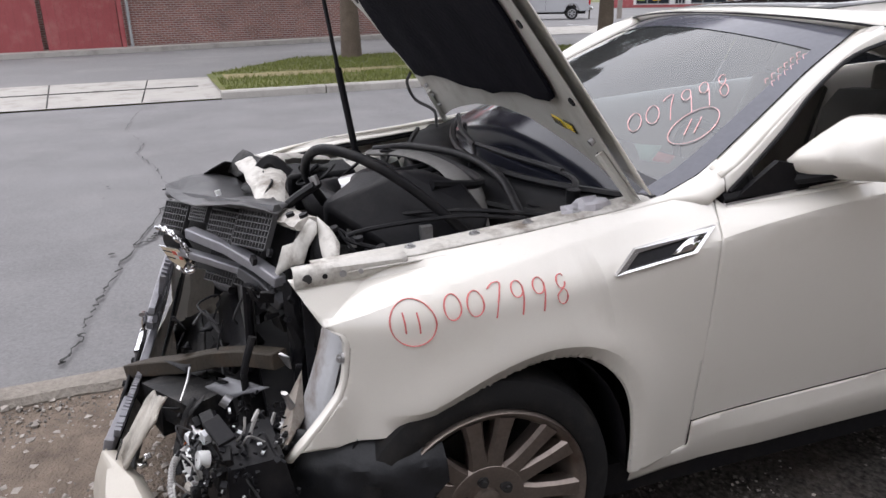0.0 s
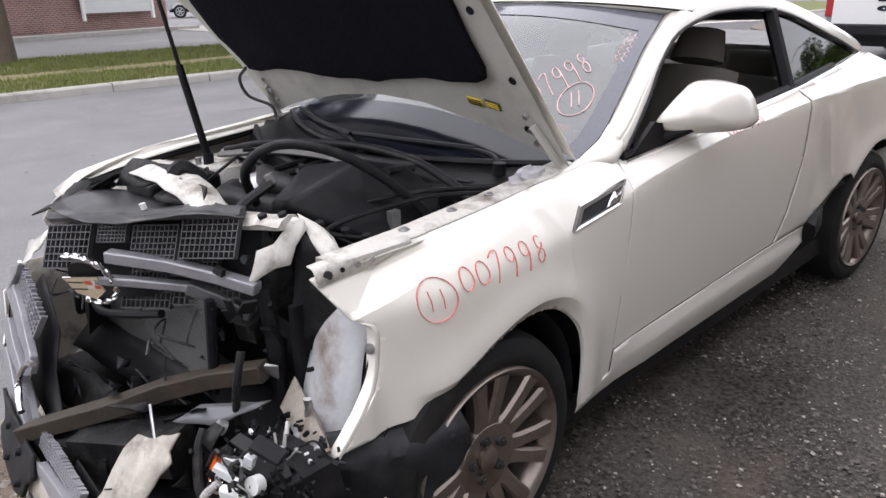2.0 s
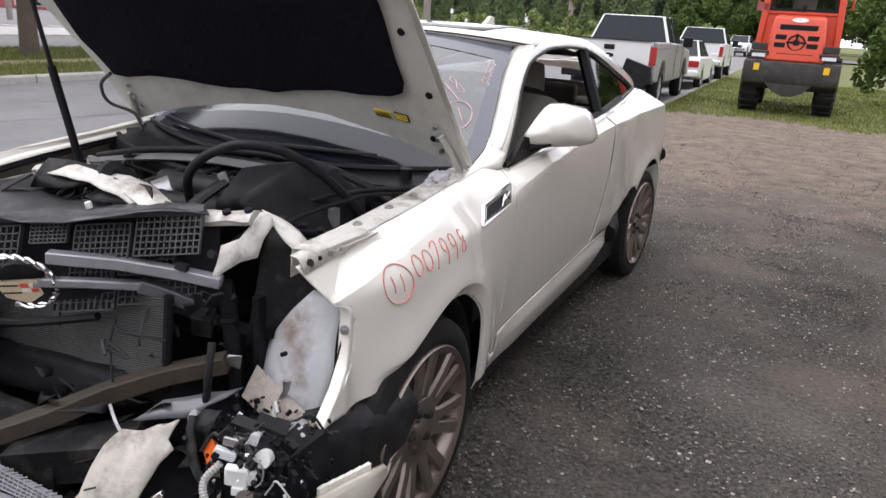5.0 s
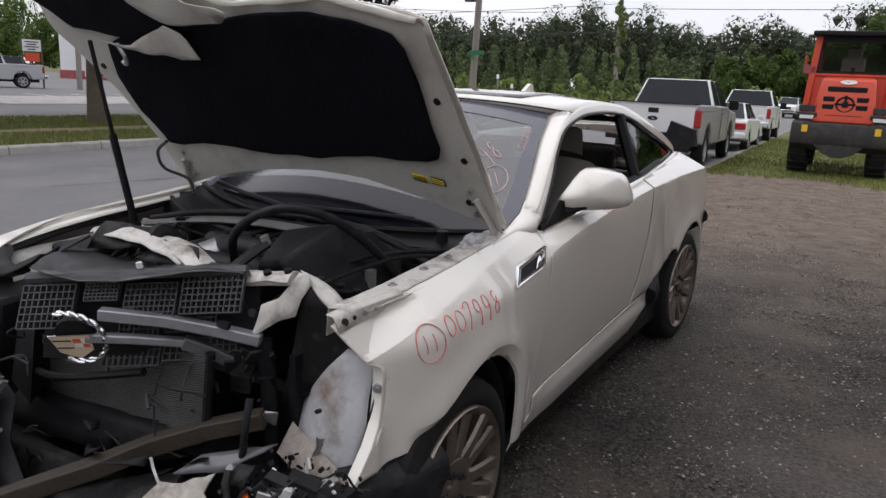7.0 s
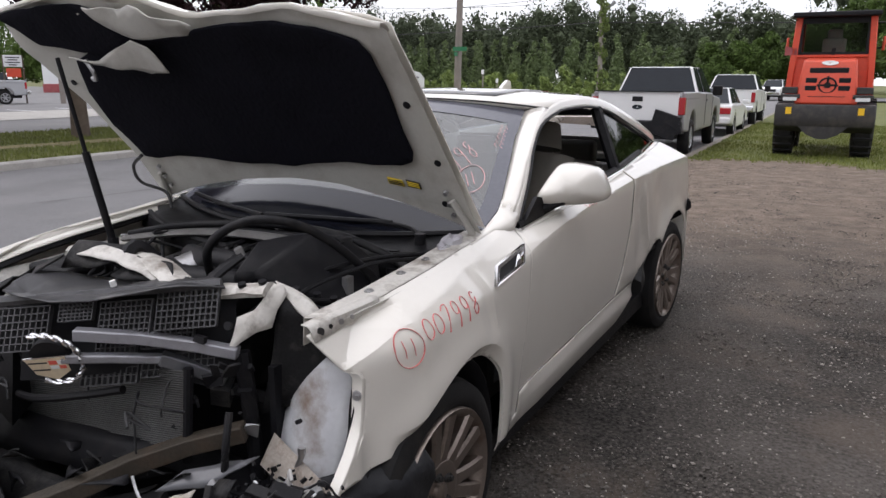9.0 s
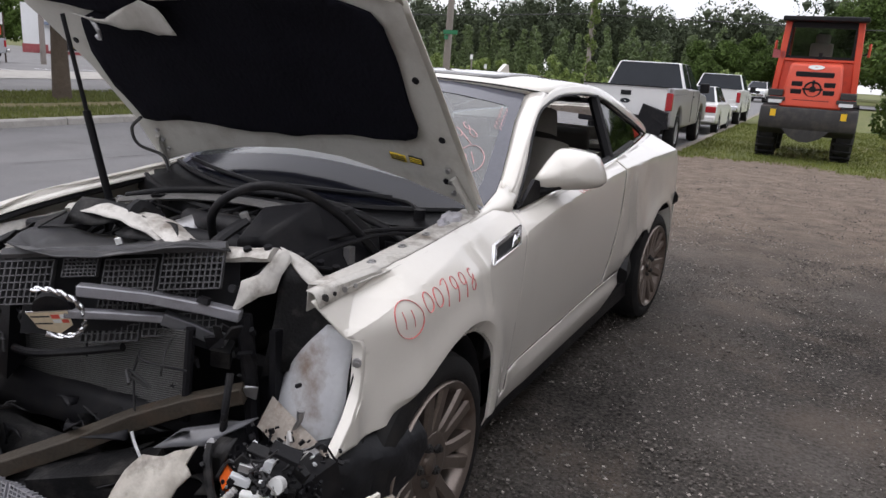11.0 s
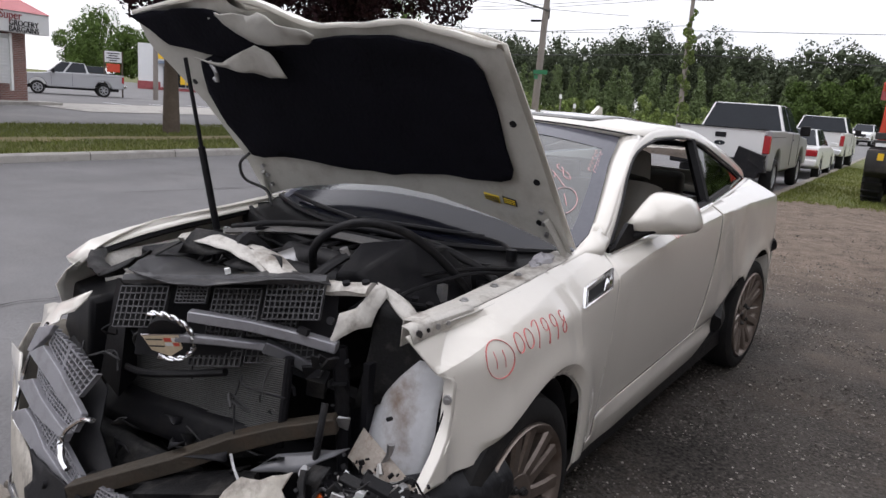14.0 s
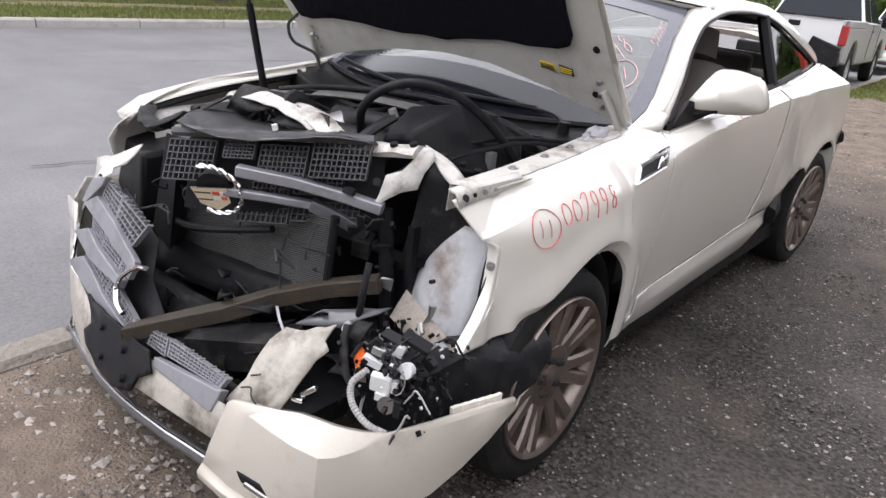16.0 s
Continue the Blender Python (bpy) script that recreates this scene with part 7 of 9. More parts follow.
flap_o = leaf_sheet("bumper_flap", [(0.449, -0.834, 0.435), (0.459, -0.822, 0.454), (0.487, -0.792, 0.502), (0.489, -0.764, 0.549), (0.506, -0.737, 0.594), (0.537, -0.713, 0.631), (0.593, -0.702, 0.644), (0.62, -0.69, 0.662), (0.668, -0.676, 0.681), (0.655, -0.699, 0.643), (0.676, -0.706, 0.628), (0.653, -0.726, 0.598), (0.641, -0.75, 0.557), (0.63, -0.775, 0.517), (0.613, -0.803, 0.47), (0.549, -0.828, 0.435)], SCRAPE, "scuffed white bumper piece folded upward", 0.006, 0.005, 2.0)
flap_o.parent = bumper
for pts in (((0.47, -0.838, 0.447), (0.50, -0.838, 0.458), (0.525, -0.836, 0.470), (0.55, -0.83, 0.468)), ((0.49, -0.812, 0.486), (0.52, -0.806, 0.497), (0.535, -0.815, 0.482), (0.56, -0.82, 0.474)), ((0.50, -0.79, 0.515), (0.53, -0.785, 0.53))):
    part("skin_split", tube([Vector(p) + Vector((0.002, -0.006, 0.002)) for p in pts], 0.0022, 5, 4), TARRY, flap_o)
part("flap_clip", boxes(((0.655, -0.745, 0.525), (0.05, 0.016, 0.014), (0, -40, 20)), ((0.635, -0.76, 0.50), (0.03, 0.02, 0.012), (0, 0, 20))), CHROME, bumper, bevel=0.003)
LIP = [(-0.66, -0.700, 0.195), (-0.56, -0.755, 0.20), (-0.308, -0.814, 0.20), (-0.069, -0.848, 0.21), (0.17, -0.862, 0.232), (0.30, -0.862, 0.245), (0.46, -0.862, 0.262)]
part("lip", tube([Vector(p) + Vector((0, 0.010, -0.020)) for p in LIP], 0.016, 8, 4, flat=1.2), GREY, bumper, "dark lower lip")
part("lip_line", tube(LIP, 0.005, 6, 4), CHROME, bumper)
part("white_wing_tip", quad_sheet((-0.895, -0.36, 0.14), (-0.80, -0.60, 0.10), (-0.82, -0.585, 0.17), (-0.90, -0.36, 0.25), 4, 3), PAINT, bumper, solid=0.004)
# lower grille leaning back from the bumper: a flat, bent assembly in one sloping plane
def gp(x, z, d=0.0):
    return Vector((x, -0.76 + (-0.1 * (x + 0.2) + 0.3 * (z - 0.5)) / 0.95, z)) + d * Vector((-0.1, -0.945, 0.3))
frame_line = [gp(x, z) for x, z in ((-0.485, 0.75), (-0.496, 0.735), (-0.543, 0.649), (-0.556, 0.562), (-0.545, 0.477), (-0.526, 0.437), (-0.383, 0.418), (-0.275, 0.398), (-0.05, 0.385), (0.141, 0.39), (0.449, 0.412))]
lower = part("lower_grille", tube(frame_line, 0.006, 6, 4), CHROME, bumper, "bent grille frame with grey fins and mesh")
def slab(poly, thick, material, name, label="", d=0.0):
    bm = bmesh.new()
    f = bm.faces.new([bm.verts.new(gp(x, z, d)) for x, z in poly])
    g = bmesh.ops.extrude_face_region(bm, geom=[f])["geom"]
    for v in g:
        if isinstance(v, bmesh.types.BMVert):
            v.co += thick * Vector((-0.1, -0.945, 0.3))
    bmesh.ops.recalc_face_normals(bm, faces=bm.faces[:])
    return part(name, bm, material, lower, label, smooth=False, bevel=0.003)
slab([(-0.496, 0.735), (-0.399, 0.764), (-0.415, 0.731), (-0.507, 0.653), (-0.535, 0.651)], 0.02, GRILLEP, "grille_fin")
slab([(-0.515, 0.650), (-0.430, 0.695), (-0.286, 0.661), (-0.090, 0.600), (-0.086, 0.578), (-0.103, 0.566), (-0.258, 0.598), (-0.329, 0.614)], 0.022, GRILLEP, "grille_fin")
slab([(-0.540, 0.553), (-0.44, 0.591), (-0.338, 0.559), (-0.203, 0.536), (-0.139, 0.528), (-0.150, 0.500), (-0.221, 0.505), (-0.296, 0.505), (-0.387, 0.512)], 0.022, GRILLEP, "grille_fin")
slab([(-0.535, 0.459), (-0.441, 0.501), (-0.351, 0.484), (-0.254, 0.448), (-0.051, 0.416), (-0.10, 0.395), (-0.275, 0.405), (-0.477, 0.441)], 0.018, GRILLEP, "grille_fin")
slab([(0.141, 0.419), (0.447, 0.471), (0.476, 0.479), (0.451, 0.414), (0.149, 0.395)], 0.024, GRILLEP, "grille_fin", "flat grey trim of the grille")
def mesh_strip(q, n, m, spikes=True):
    """A bent mesh panel between four corners in the grille's plane, with broken prongs along its upper edge."""
    a, b, c, d = (gp(*p, 0.006) for p in q)   # lower left, lower right, upper right, upper left
    bm = bmesh.new()
    nrm = Vector((-0.1, -0.945, 0.3))
    def rod(p, r, w):
        u = (r - p).normalized().cross(nrm).normalized() * w
        vs = [bm.verts.new(k) for k in (p - u, p + u, p + u - nrm * 0.016, p - u - nrm * 0.016, r - u, r + u, r + u - nrm * 0.016, r - u - nrm * 0.016)]
        for f in ((0, 1, 2, 3), (7, 6, 5, 4), (0, 4, 5, 1), (1, 5, 6, 2), (2, 6, 7, 3), (3, 7, 4, 0)):
            bm.faces.new([vs[k] for k in f])
    rn = random.Random(n * 7 + m)
    for i in range(n + 1):
        lo, hi = a.lerp(b, i / n), d.lerp(c, i / n)
        rod(lo, hi + ((hi - lo) * rn.uniform(0.05, 0.2) if spikes else Vector()), 0.0018 if 0 < i < n else 0.0032)
    for j in range(m + 1):
        rod(a.lerp(d, j / m), b.lerp(c, j / m), 0.0018)
    bmesh.ops.recalc_face_normals(bm, faces=bm.faces[:])
    return part("grille_mesh", bm, GRILLEP, lower, smooth=False)
mesh_strip([(-0.425, 0.702), (-0.302, 0.662), (-0.293, 0.729), (-0.404, 0.744)], 6, 4)
mesh_strip([(-0.294, 0.660), (-0.162, 0.624), (-0.103, 0.696), (-0.283, 0.727)], 7, 4)
mesh_strip([(-0.441, 0.592), (-0.352, 0.560), (-0.345, 0.607), (-0.453, 0.627)], 6, 4, False)
mesh_strip([(-0.343, 0.558), (-0.205, 0.540), (-0.195, 0.585), (-0.335, 0.605)], 8, 4, False)
mesh_strip([(-0.200, 0.540), (-0.135, 0.535), (-0.119, 0.570), (-0.188, 0.585)], 4, 4, False)
mesh_strip([(-0.445, 0.50), (-0.260, 0.452), (-0.235, 0.500), (-0.420, 0.532)], 9, 4, False)
mesh_strip([(-0.250, 0.450), (-0.051, 0.420), (-0.035, 0.451), (-0.221, 0.500)], 9, 4, False)
mesh_strip([(-0.049, 0.416), (0.161, 0.430), (0.158, 0.472), (-0.042, 0.446)], 11, 4)
mesh_strip([(0.177, 0.437), (0.439, 0.471), (0.457, 0.499), (0.175, 0.478)], 15, 4)
# another black sheet, added to darken the space behind the lower mesh
bm = bmesh.new()
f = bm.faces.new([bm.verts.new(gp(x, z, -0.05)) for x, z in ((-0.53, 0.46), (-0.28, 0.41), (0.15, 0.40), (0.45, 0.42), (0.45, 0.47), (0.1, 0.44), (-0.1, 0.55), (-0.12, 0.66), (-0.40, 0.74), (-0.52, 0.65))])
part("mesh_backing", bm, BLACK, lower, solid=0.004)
part("lower_wreath", tube([gp(x, z, 0.03) for x, z in ((-0.003, 0.61), (-0.045, 0.60), (-0.085, 0.578), (-0.132, 0.538), (-0.142, 0.501), (-0.113, 0.471), (-0.065, 0.458))], 0.010, 8, 5, flat=0.7), CHROME, lower, "broken half of a chrome ring")
HOLD = [(-0.297, 0.428), (-0.257, 0.418), (-0.134, 0.422), (-0.02, 0.426), (0.121, 0.428), (0.157, 0.377), (0.096, 0.34), (0.075, 0.295), (-0.014, 0.262), (-0.142, 0.268), (-0.237, 0.300), (-0.268, 0.327), (-0.236, 0.361)]
holder = part("torn_plate_holder", crumple(panel(HOLD, lambda x, z: gp(x, z, 0.035), 0.03), 0.006, 12), BLACK, bumper, "torn black plate holder", solid=0.010)
for x, z in ((-0.15, 0.385), (0.0, 0.38), (-0.12, 0.31), (0.03, 0.31)):
    part("holder_boss", cyl(bmesh.new(), gp(x, z, 0.03), gp(x, z, 0.048), 0.014, 10, 0.010), BLACK, holder)
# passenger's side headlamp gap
# a solid black block takes the place of the opening's shade
part("lamp_gap_shade", hull([(-0.84, -0.42, 0.60), (-0.50, -0.52, 0.50), (-0.50, -0.50, 0.80), (-0.80, -0.40, 0.78), (-0.45, -0.30, 0.55), (-0.45, -0.3, 0.82), (-0.80, -0.3, 0.6), (-0.8, -0.3, 0.8)]), BLACK, car, "black block standing in for the shade of the empty headlamp opening", bevel=0.02)
leaf_sheet("lamp_bracket", [(-0.661, -0.57, 0.755), (-0.594, -0.573, 0.777), (-0.539, -0.58, 0.789), (-0.348, -0.575, 0.873), (-0.354, -0.59, 0.846), (-0.397, -0.608, 0.80), (-0.481, -0.607, 0.768), (-0.472, -0.619, 0.753), (-0.50, -0.66, 0.735), (-0.545, -0.68, 0.65), (-0.575, -0.66, 0.65), (-0.60, -0.61, 0.72)], PAINT, "white headlamp bracket", 0.004, 0.002)
part("bumper_far_corner", quad_sheet((-0.935, -0.58, 0.22), (-0.57, -0.75, 0.17), (-0.565, -0.70, 0.64), (-0.925, -0.575, 0.555), 8, 5, 0.004, 6, 1.0), PAINT, bumper, "white far corner of the front bumper", solid=0.005)
part("lamp_tray", crumple(tube([(-0.70, -0.36, 0.91), (-0.55, -0.45, 0.905), (-0.38, -0.52, 0.925), (-0.25, -0.56, 0.95)], 0.03, 8, 5, flat=0.5), 0.012, 10), DARK, car, "black plastic trim over the lamp opening")
part("duct", crumple(hull([(-0.45, -0.5, 0.55), (-0.25, -0.56, 0.55), (-0.28, -0.5, 0.88), (-0.42, -0.45, 0.88), (-0.3, -0.4, 0.6), (-0.35, -0.36, 0.85)]), 0.015, 9), BLACK, car, "black plastic duct")

# ---- parked vehicles ----
def arch_notch(yc, r, z0, n=9):
    return [(yc + r * math.cos(math.pi * k / n), z0 + r * 0.98 * math.sin(math.pi * k / n)) for k in range(n + 1)]


def cross_prism(poly, width, taper_top=0.0, z_ref=1.0):
    """A side outline in (y, z), drawn across the vehicle and narrowed above z_ref."""
    bm = bmesh.new()
    f = bm.faces.new([bm.verts.new((-width / 2, y, z)) for y, z in poly])
    r = bmesh.ops.extrude_face_region(bm, geom=[f])
    for v in r["geom"]:
        if isinstance(v, bmesh.types.BMVert):
            v.co.x = width / 2
    if taper_top:
        for v in bm.verts:
            if v.co.z > z_ref:
                v.co.x *= 1 - taper_top * (v.co.z - z_ref)
    bmesh.ops.recalc_face_normals(bm, faces=bm.faces[:])
    return bm


def simple_wheel(parent, x, y, r, w=0.24, rim=SILVER):
    s = 1 if x > 0 else -1
    tyre = part("wheel", lathe([(-w, r * 0.7), (-w, r * 0.95), (-w * 0.8, r), (-w * 0.2, r), (0, r * 0.93), (0.0, r * 0.68)], 28), RUBBER, parent, "black tyre")
    tyre.matrix_basis = pose(x, y, r) if s > 0 else pose(x, y, r, 0, 0, 180)
    bm = lathe([(-w * 0.6, r * 0.70), (-0.02, r * 0.66), (-0.012, r * 0.60), (-0.05, r * 0.55)], 28)
    for k in range(6):
        a = math.pi * k / 3
        box(bm, (-0.04, r * 0.33 * math.cos(a), r * 0.33 * math.sin(a)), (0.04, r * 0.16, r * 0.62), (math.degrees(a) - 90, 0, 0))
    cyl(bm, (-0.06, 0, 0), (-0.012, 0, 0), r * 0.16, 12)
    part("rim", bm, rim, tyre)
    part("rim_backing", lathe([(-0.09, 0.01), (-0.09, r * 0.66)], 20), STEEL, tyre)


def pane(pts, material, parent, name="window", label="", d=0.012):
    bm = bmesh.new()
    v = [Vector(p) for p in pts]
    n = (v[1] - v[0]).cross(v[-1] - v[0]).normalized()
    c = sum(v, Vector()) / len(v)
    bm.faces.new([bm.verts.new(c + (p - c) * 0.93 + n * d) for p in v])
    ob = part(name, bm, material, parent, label, smooth=False, solid=0.01)
    return ob


def pickup(m, label, paint, tail_paint, group="", length=5.5, lift=0.0, damaged=False):
    t = thing("pickup_truck", m, label, "pickup", group)
    z0, wr = 0.50 + lift, 0.38
    ax0, ax1 = 1.10, 4.55
    prof = [(0.02, z0 + 0.05), (0.0, 1.22 + lift), (1.80, 1.22 + lift), (1.84, 1.34 + lift), (3.95, 1.30 + lift), (4.15, 1.24 + lift), (5.25, 1.16 + lift), (length, 1.02 + lift), (length, z0)]
    prof += arch_notch(ax1, 0.46, z0) + [(ax1 - 0.6, z0 - 0.04), (ax0 + 0.6, z0 - 0.04)] + arch_notch(ax0, 0.46, z0)
    body = part("body", cross_prism(prof, 1.96, 0.05, 0.95), paint, t, bevel=0.04)
    for sx in (-1, 1):
        part("bed_rail", boxes(((sx * 0.93, 0.95, 1.27 + lift), (0.10, 1.8, 0.14))), paint, t, bevel=0.02)
    part("bed_floor", boxes(((0, 0.95, 1.215 + lift), (1.7, 1.75, 0.03))), BLACK, t)
    gate = part("tailgate", boxes(((0, -0.005, 1.03 + lift), (1.70, 0.07, 0.60)), ((0, -0.02, 1.335 + lift), (1.72, 0.09, 0.03))), tail_paint, t, "pale tailgate", bevel=0.015)
    part("tailgate_cap", boxes(((0, -0.02, 1.355 + lift), (1.86, 0.10, 0.025))), BLACK, gate)
    part("tailgate_handle", boxes(((0, -0.045, 1.20 + lift), (0.22, 0.03, 0.10))), BLACK, gate, bevel=0.01)
    part("tailgate_badge", lathe([(0.0, 0.02), (0.012, 0.10), (0.0, 0.11)], 20, "z"), DARKBLUE, gate, "dark oval badge").matrix_basis = pose(0, -0.04, 1.03 + lift, 90) @ Matrix.Diagonal((1, 0.45, 1, 1))
    for sx in (-1, 1):
        part("tail_lamp", boxes(((sx * 0.905, 0.03, 1.06 + lift), (0.15, 0.12, 0.36))), REDLAMP, t, "red tail lamp", bevel=0.015)
    bump = part("rear_bumper", boxes(((0, -0.10, 0.66 + lift), (1.9, 0.18, 0.20))), CHROME if not damaged else BLACK, t, bevel=0.03)
    if damaged:
        part("hanging_panel", crumple(boxes(((0.62, -0.16, 0.72), (0.55, 0.10, 0.50), (0, 18, 0)), ((0.80, -0.05, 0.66), (0.30, 0.30, 0.30), (0, -10, 0))), 0.05, 4), BLACK, t, "torn black bumper skin hanging down")
    # cab
    b = [(-0.93, 1.86, 1.30 + lift), (0.93, 1.86, 1.30 + lift), (0.93, 4.1, 1.24 + lift), (-0.93, 4.1, 1.24 + lift)]
    r = [(-0.72, 2.08, 1.90 + lift), (0.72, 2.08, 1.90 + lift), (0.72, 3.30, 1.90 + lift), (-0.72, 3.30, 1.90 + lift)]
    bm = bmesh.new()
    bv, rv = [bm.verts.new(p) for p in b], [bm.verts.new(p) for p in r]
    bm.faces.new(rv)
    for k in range(4):
        bm.faces.new((bv[k], bv[(k + 1) % 4], rv[(k + 1) % 4], rv[k]))
    cab = part("cab", bm, tail_paint if damaged else paint, t, bevel=0.06)
    pane([b[0], b[1], r[1], r[0]], DARKBLUE, cab, "rear_window")
    pane([b[2], b[3], r[3], r[2]], DARKBLUE, cab, "windscreen")
    for s, (i, j) in ((1, (1, 2)), (-1, (3, 0))):
        bi, bj, ri, rj = Vector(b[i]), Vector(b[j]), Vector(r[i]), Vector(r[j])
        pane([bi.lerp(bj, 0.02), bi.lerp(bj, 0.38), ri.lerp(rj, 0.42), ri], DARKBLUE, cab, "side_window")
        pane([bi.lerp(bj, 0.41), bi.lerp(bj, 0.96), rj, ri.lerp(rj, 0.46)], DARKBLUE, cab, "side_window")
        for gy in (2.75, 3.85):
            part("door_gap", boxes(((s * 0.985, gy, 0.92 + lift), (0.006, 0.012, 0.72))), BLACK, cab)
        part("door_handle", boxes(((s * 0.99, 2.95, 1.14 + lift), (0.03, 0.2, 0.04))), paint, cab)
        mir_p = part("wing_mirror", boxes(((s * 1.10, 3.72, 1.36 + lift), (0.22, 0.12, 0.24))), BLACK, cab, bevel=0.03)
    part("front_bumper", boxes(((0, length + 0.03, 0.68 + lift), (1.9, 0.16, 0.26))), CHROME, t, bevel=0.03)
    part("grille", boxes(((0, length - 0.01, 0.93 + lift), (1.2, 0.08, 0.24))), BLACK, t)
    for sx in (-1, 1):
        part("headlamp", boxes(((sx * 0.78, length - 0.03, 0.95 + lift), (0.34, 0.12, 0.24))), CLEAR, t, bevel=0.02)
    part("chassis", boxes(((0, length / 2, 0.45 + lift), (1.5, length - 0.5, 0.2))), BLACK, t)
    for x in (-0.97, 0.97):
        for y in (ax0, ax1):
            simple_wheel(t, x, y, wr + lift * 0.3)
    return t


def sedan(m, label, paint, group="", length=4.5, h=1.42):
    t = thing("sedan_car", m, label, "car", group)
    ax0, ax1, wr = 0.95, length - 0.85, 0.31
    prof = [(0.03, 0.40), (-0.02, 0.62), (0.03, 0.93), (0.55, 0.97), (1.0, 0.95), (length - 1.25, 0.92), (length - 0.3, 0.78), (length, 0.62), (length, 0.32)]
    prof += arch_notch(ax1, 0.38, 0.30) + [(ax1 - 0.5, 0.22), (ax0 + 0.5, 0.22)] + arch_notch(ax0, 0.38, 0.30)
    part("body", cross_prism(prof, 1.74, 0.16, 0.72), paint, t, bevel=0.05)
    b = [(-0.76, 0.55, 0.95), (0.76, 0.55, 0.95), (0.76, length - 1.2, 0.91), (-0.76, length - 1.2, 0.91)]
    r = [(-0.58, 1.15, h), (0.58, 1.15, h), (0.58, length - 2.05, h), (-0.58, length - 2.05, h)]
    bm = bmesh.new()
    bv, rv = [bm.verts.new(p) for p in b], [bm.verts.new(p) for p in r]
    bm.faces.new(rv)
    for k in range(4):
        bm.faces.new((bv[k], bv[(k + 1) % 4], rv[(k + 1) % 4], rv[k]))
    cab = part("cabin", bm, paint, t, bevel=0.06)
    pane([b[0], b[1], r[1], r[0]], DARKBLUE, cab, "rear_window")
    pane([b[2], b[3], r[3], r[2]], DARKBLUE, cab, "windscreen")
    for s, (i, j) in ((1, (1, 2)), (-1, (3, 0))):
        bi, bj, ri, rj = Vector(b[i]), Vector(b[j]), Vector(r[i]), Vector(r[j])
        pane([bi.lerp(bj, 0.08), bi.lerp(bj, 0.47), ri.lerp(rj, 0.45), ri], DARKBLUE, cab, "side_window")
        pane([bi.lerp(bj, 0.50), bi.lerp(bj, 0.93), rj, ri.lerp(rj, 0.5)], DARKBLUE, cab, "side_window")
        part("wing_mirror", boxes(((s * 0.93, length - 1.5, 0.98), (0.2, 0.1, 0.13))), paint, cab, bevel=0.02)
    for sx in (-1, 1):
        part("tail_lamp", boxes(((sx * 0.62, -0.005, 0.76), (0.42, 0.10, 0.18))), REDLAMP, t, bevel=0.02)
        part("headlamp", boxes(((sx * 0.60, length - 0.08, 0.66), (0.36, 0.2, 0.14))), CLEAR, t, bevel=0.02)
    part("rear_bumper", boxes(((0, -0.04, 0.48), (1.68, 0.16, 0.2))), paint, t, bevel=0.05)
    for x in (-0.86, 0.86):
        for y in (ax0, ax1):
            simple_wheel(t, x, y, wr, 0.2)
    return t


row = "vehicles parked along the kerb"
pickup(pose(-1.62, 14.1, -0.02, 0, 0, -1.0), "grey pickup truck with white tailgate and torn rear bumper", TAUPE, WHITECAR, row, damaged=True, lift=0.03)
sedan(pose(-1.27, 21.4, -0.02, 0, 0, -1.0), "white sedan parked at the kerb behind a pickup", WHITECAR, row)
pickup(pose(-1.2, 27.4, -0.02, 0, 0, -1.0), "white pickup truck parked at the kerb", WHITECAR, WHITECAR, row)
pickup(pose(-1.4, 78.0, -0.02, 0, 0, 172), "white pickup truck far down the street", WHITECAR, WHITECAR)
pickup(pose(-39.6, 25.75, 0.08, 0, 0, 152), "silver crew cab pickup parked by the grocery store", SILVER, SILVER, length=5.4)
pickup(pose(-20.6, 31.9, 0.06, 0, 0, 58), "white pickup truck parked in the car park", WHITECAR, WHITECAR, length=5.4)
sedan(pose(-36.2, 33.9, 0.07, 0, 0, -45), "silver car parked outside the shops", SILVER, length=4.7, h=1.75)
pickup(pose(-57.5, 36.0, 0.11, 0, 0, 75), "dark pickup truck parked far off", STEEL, STEEL, length=5.4)


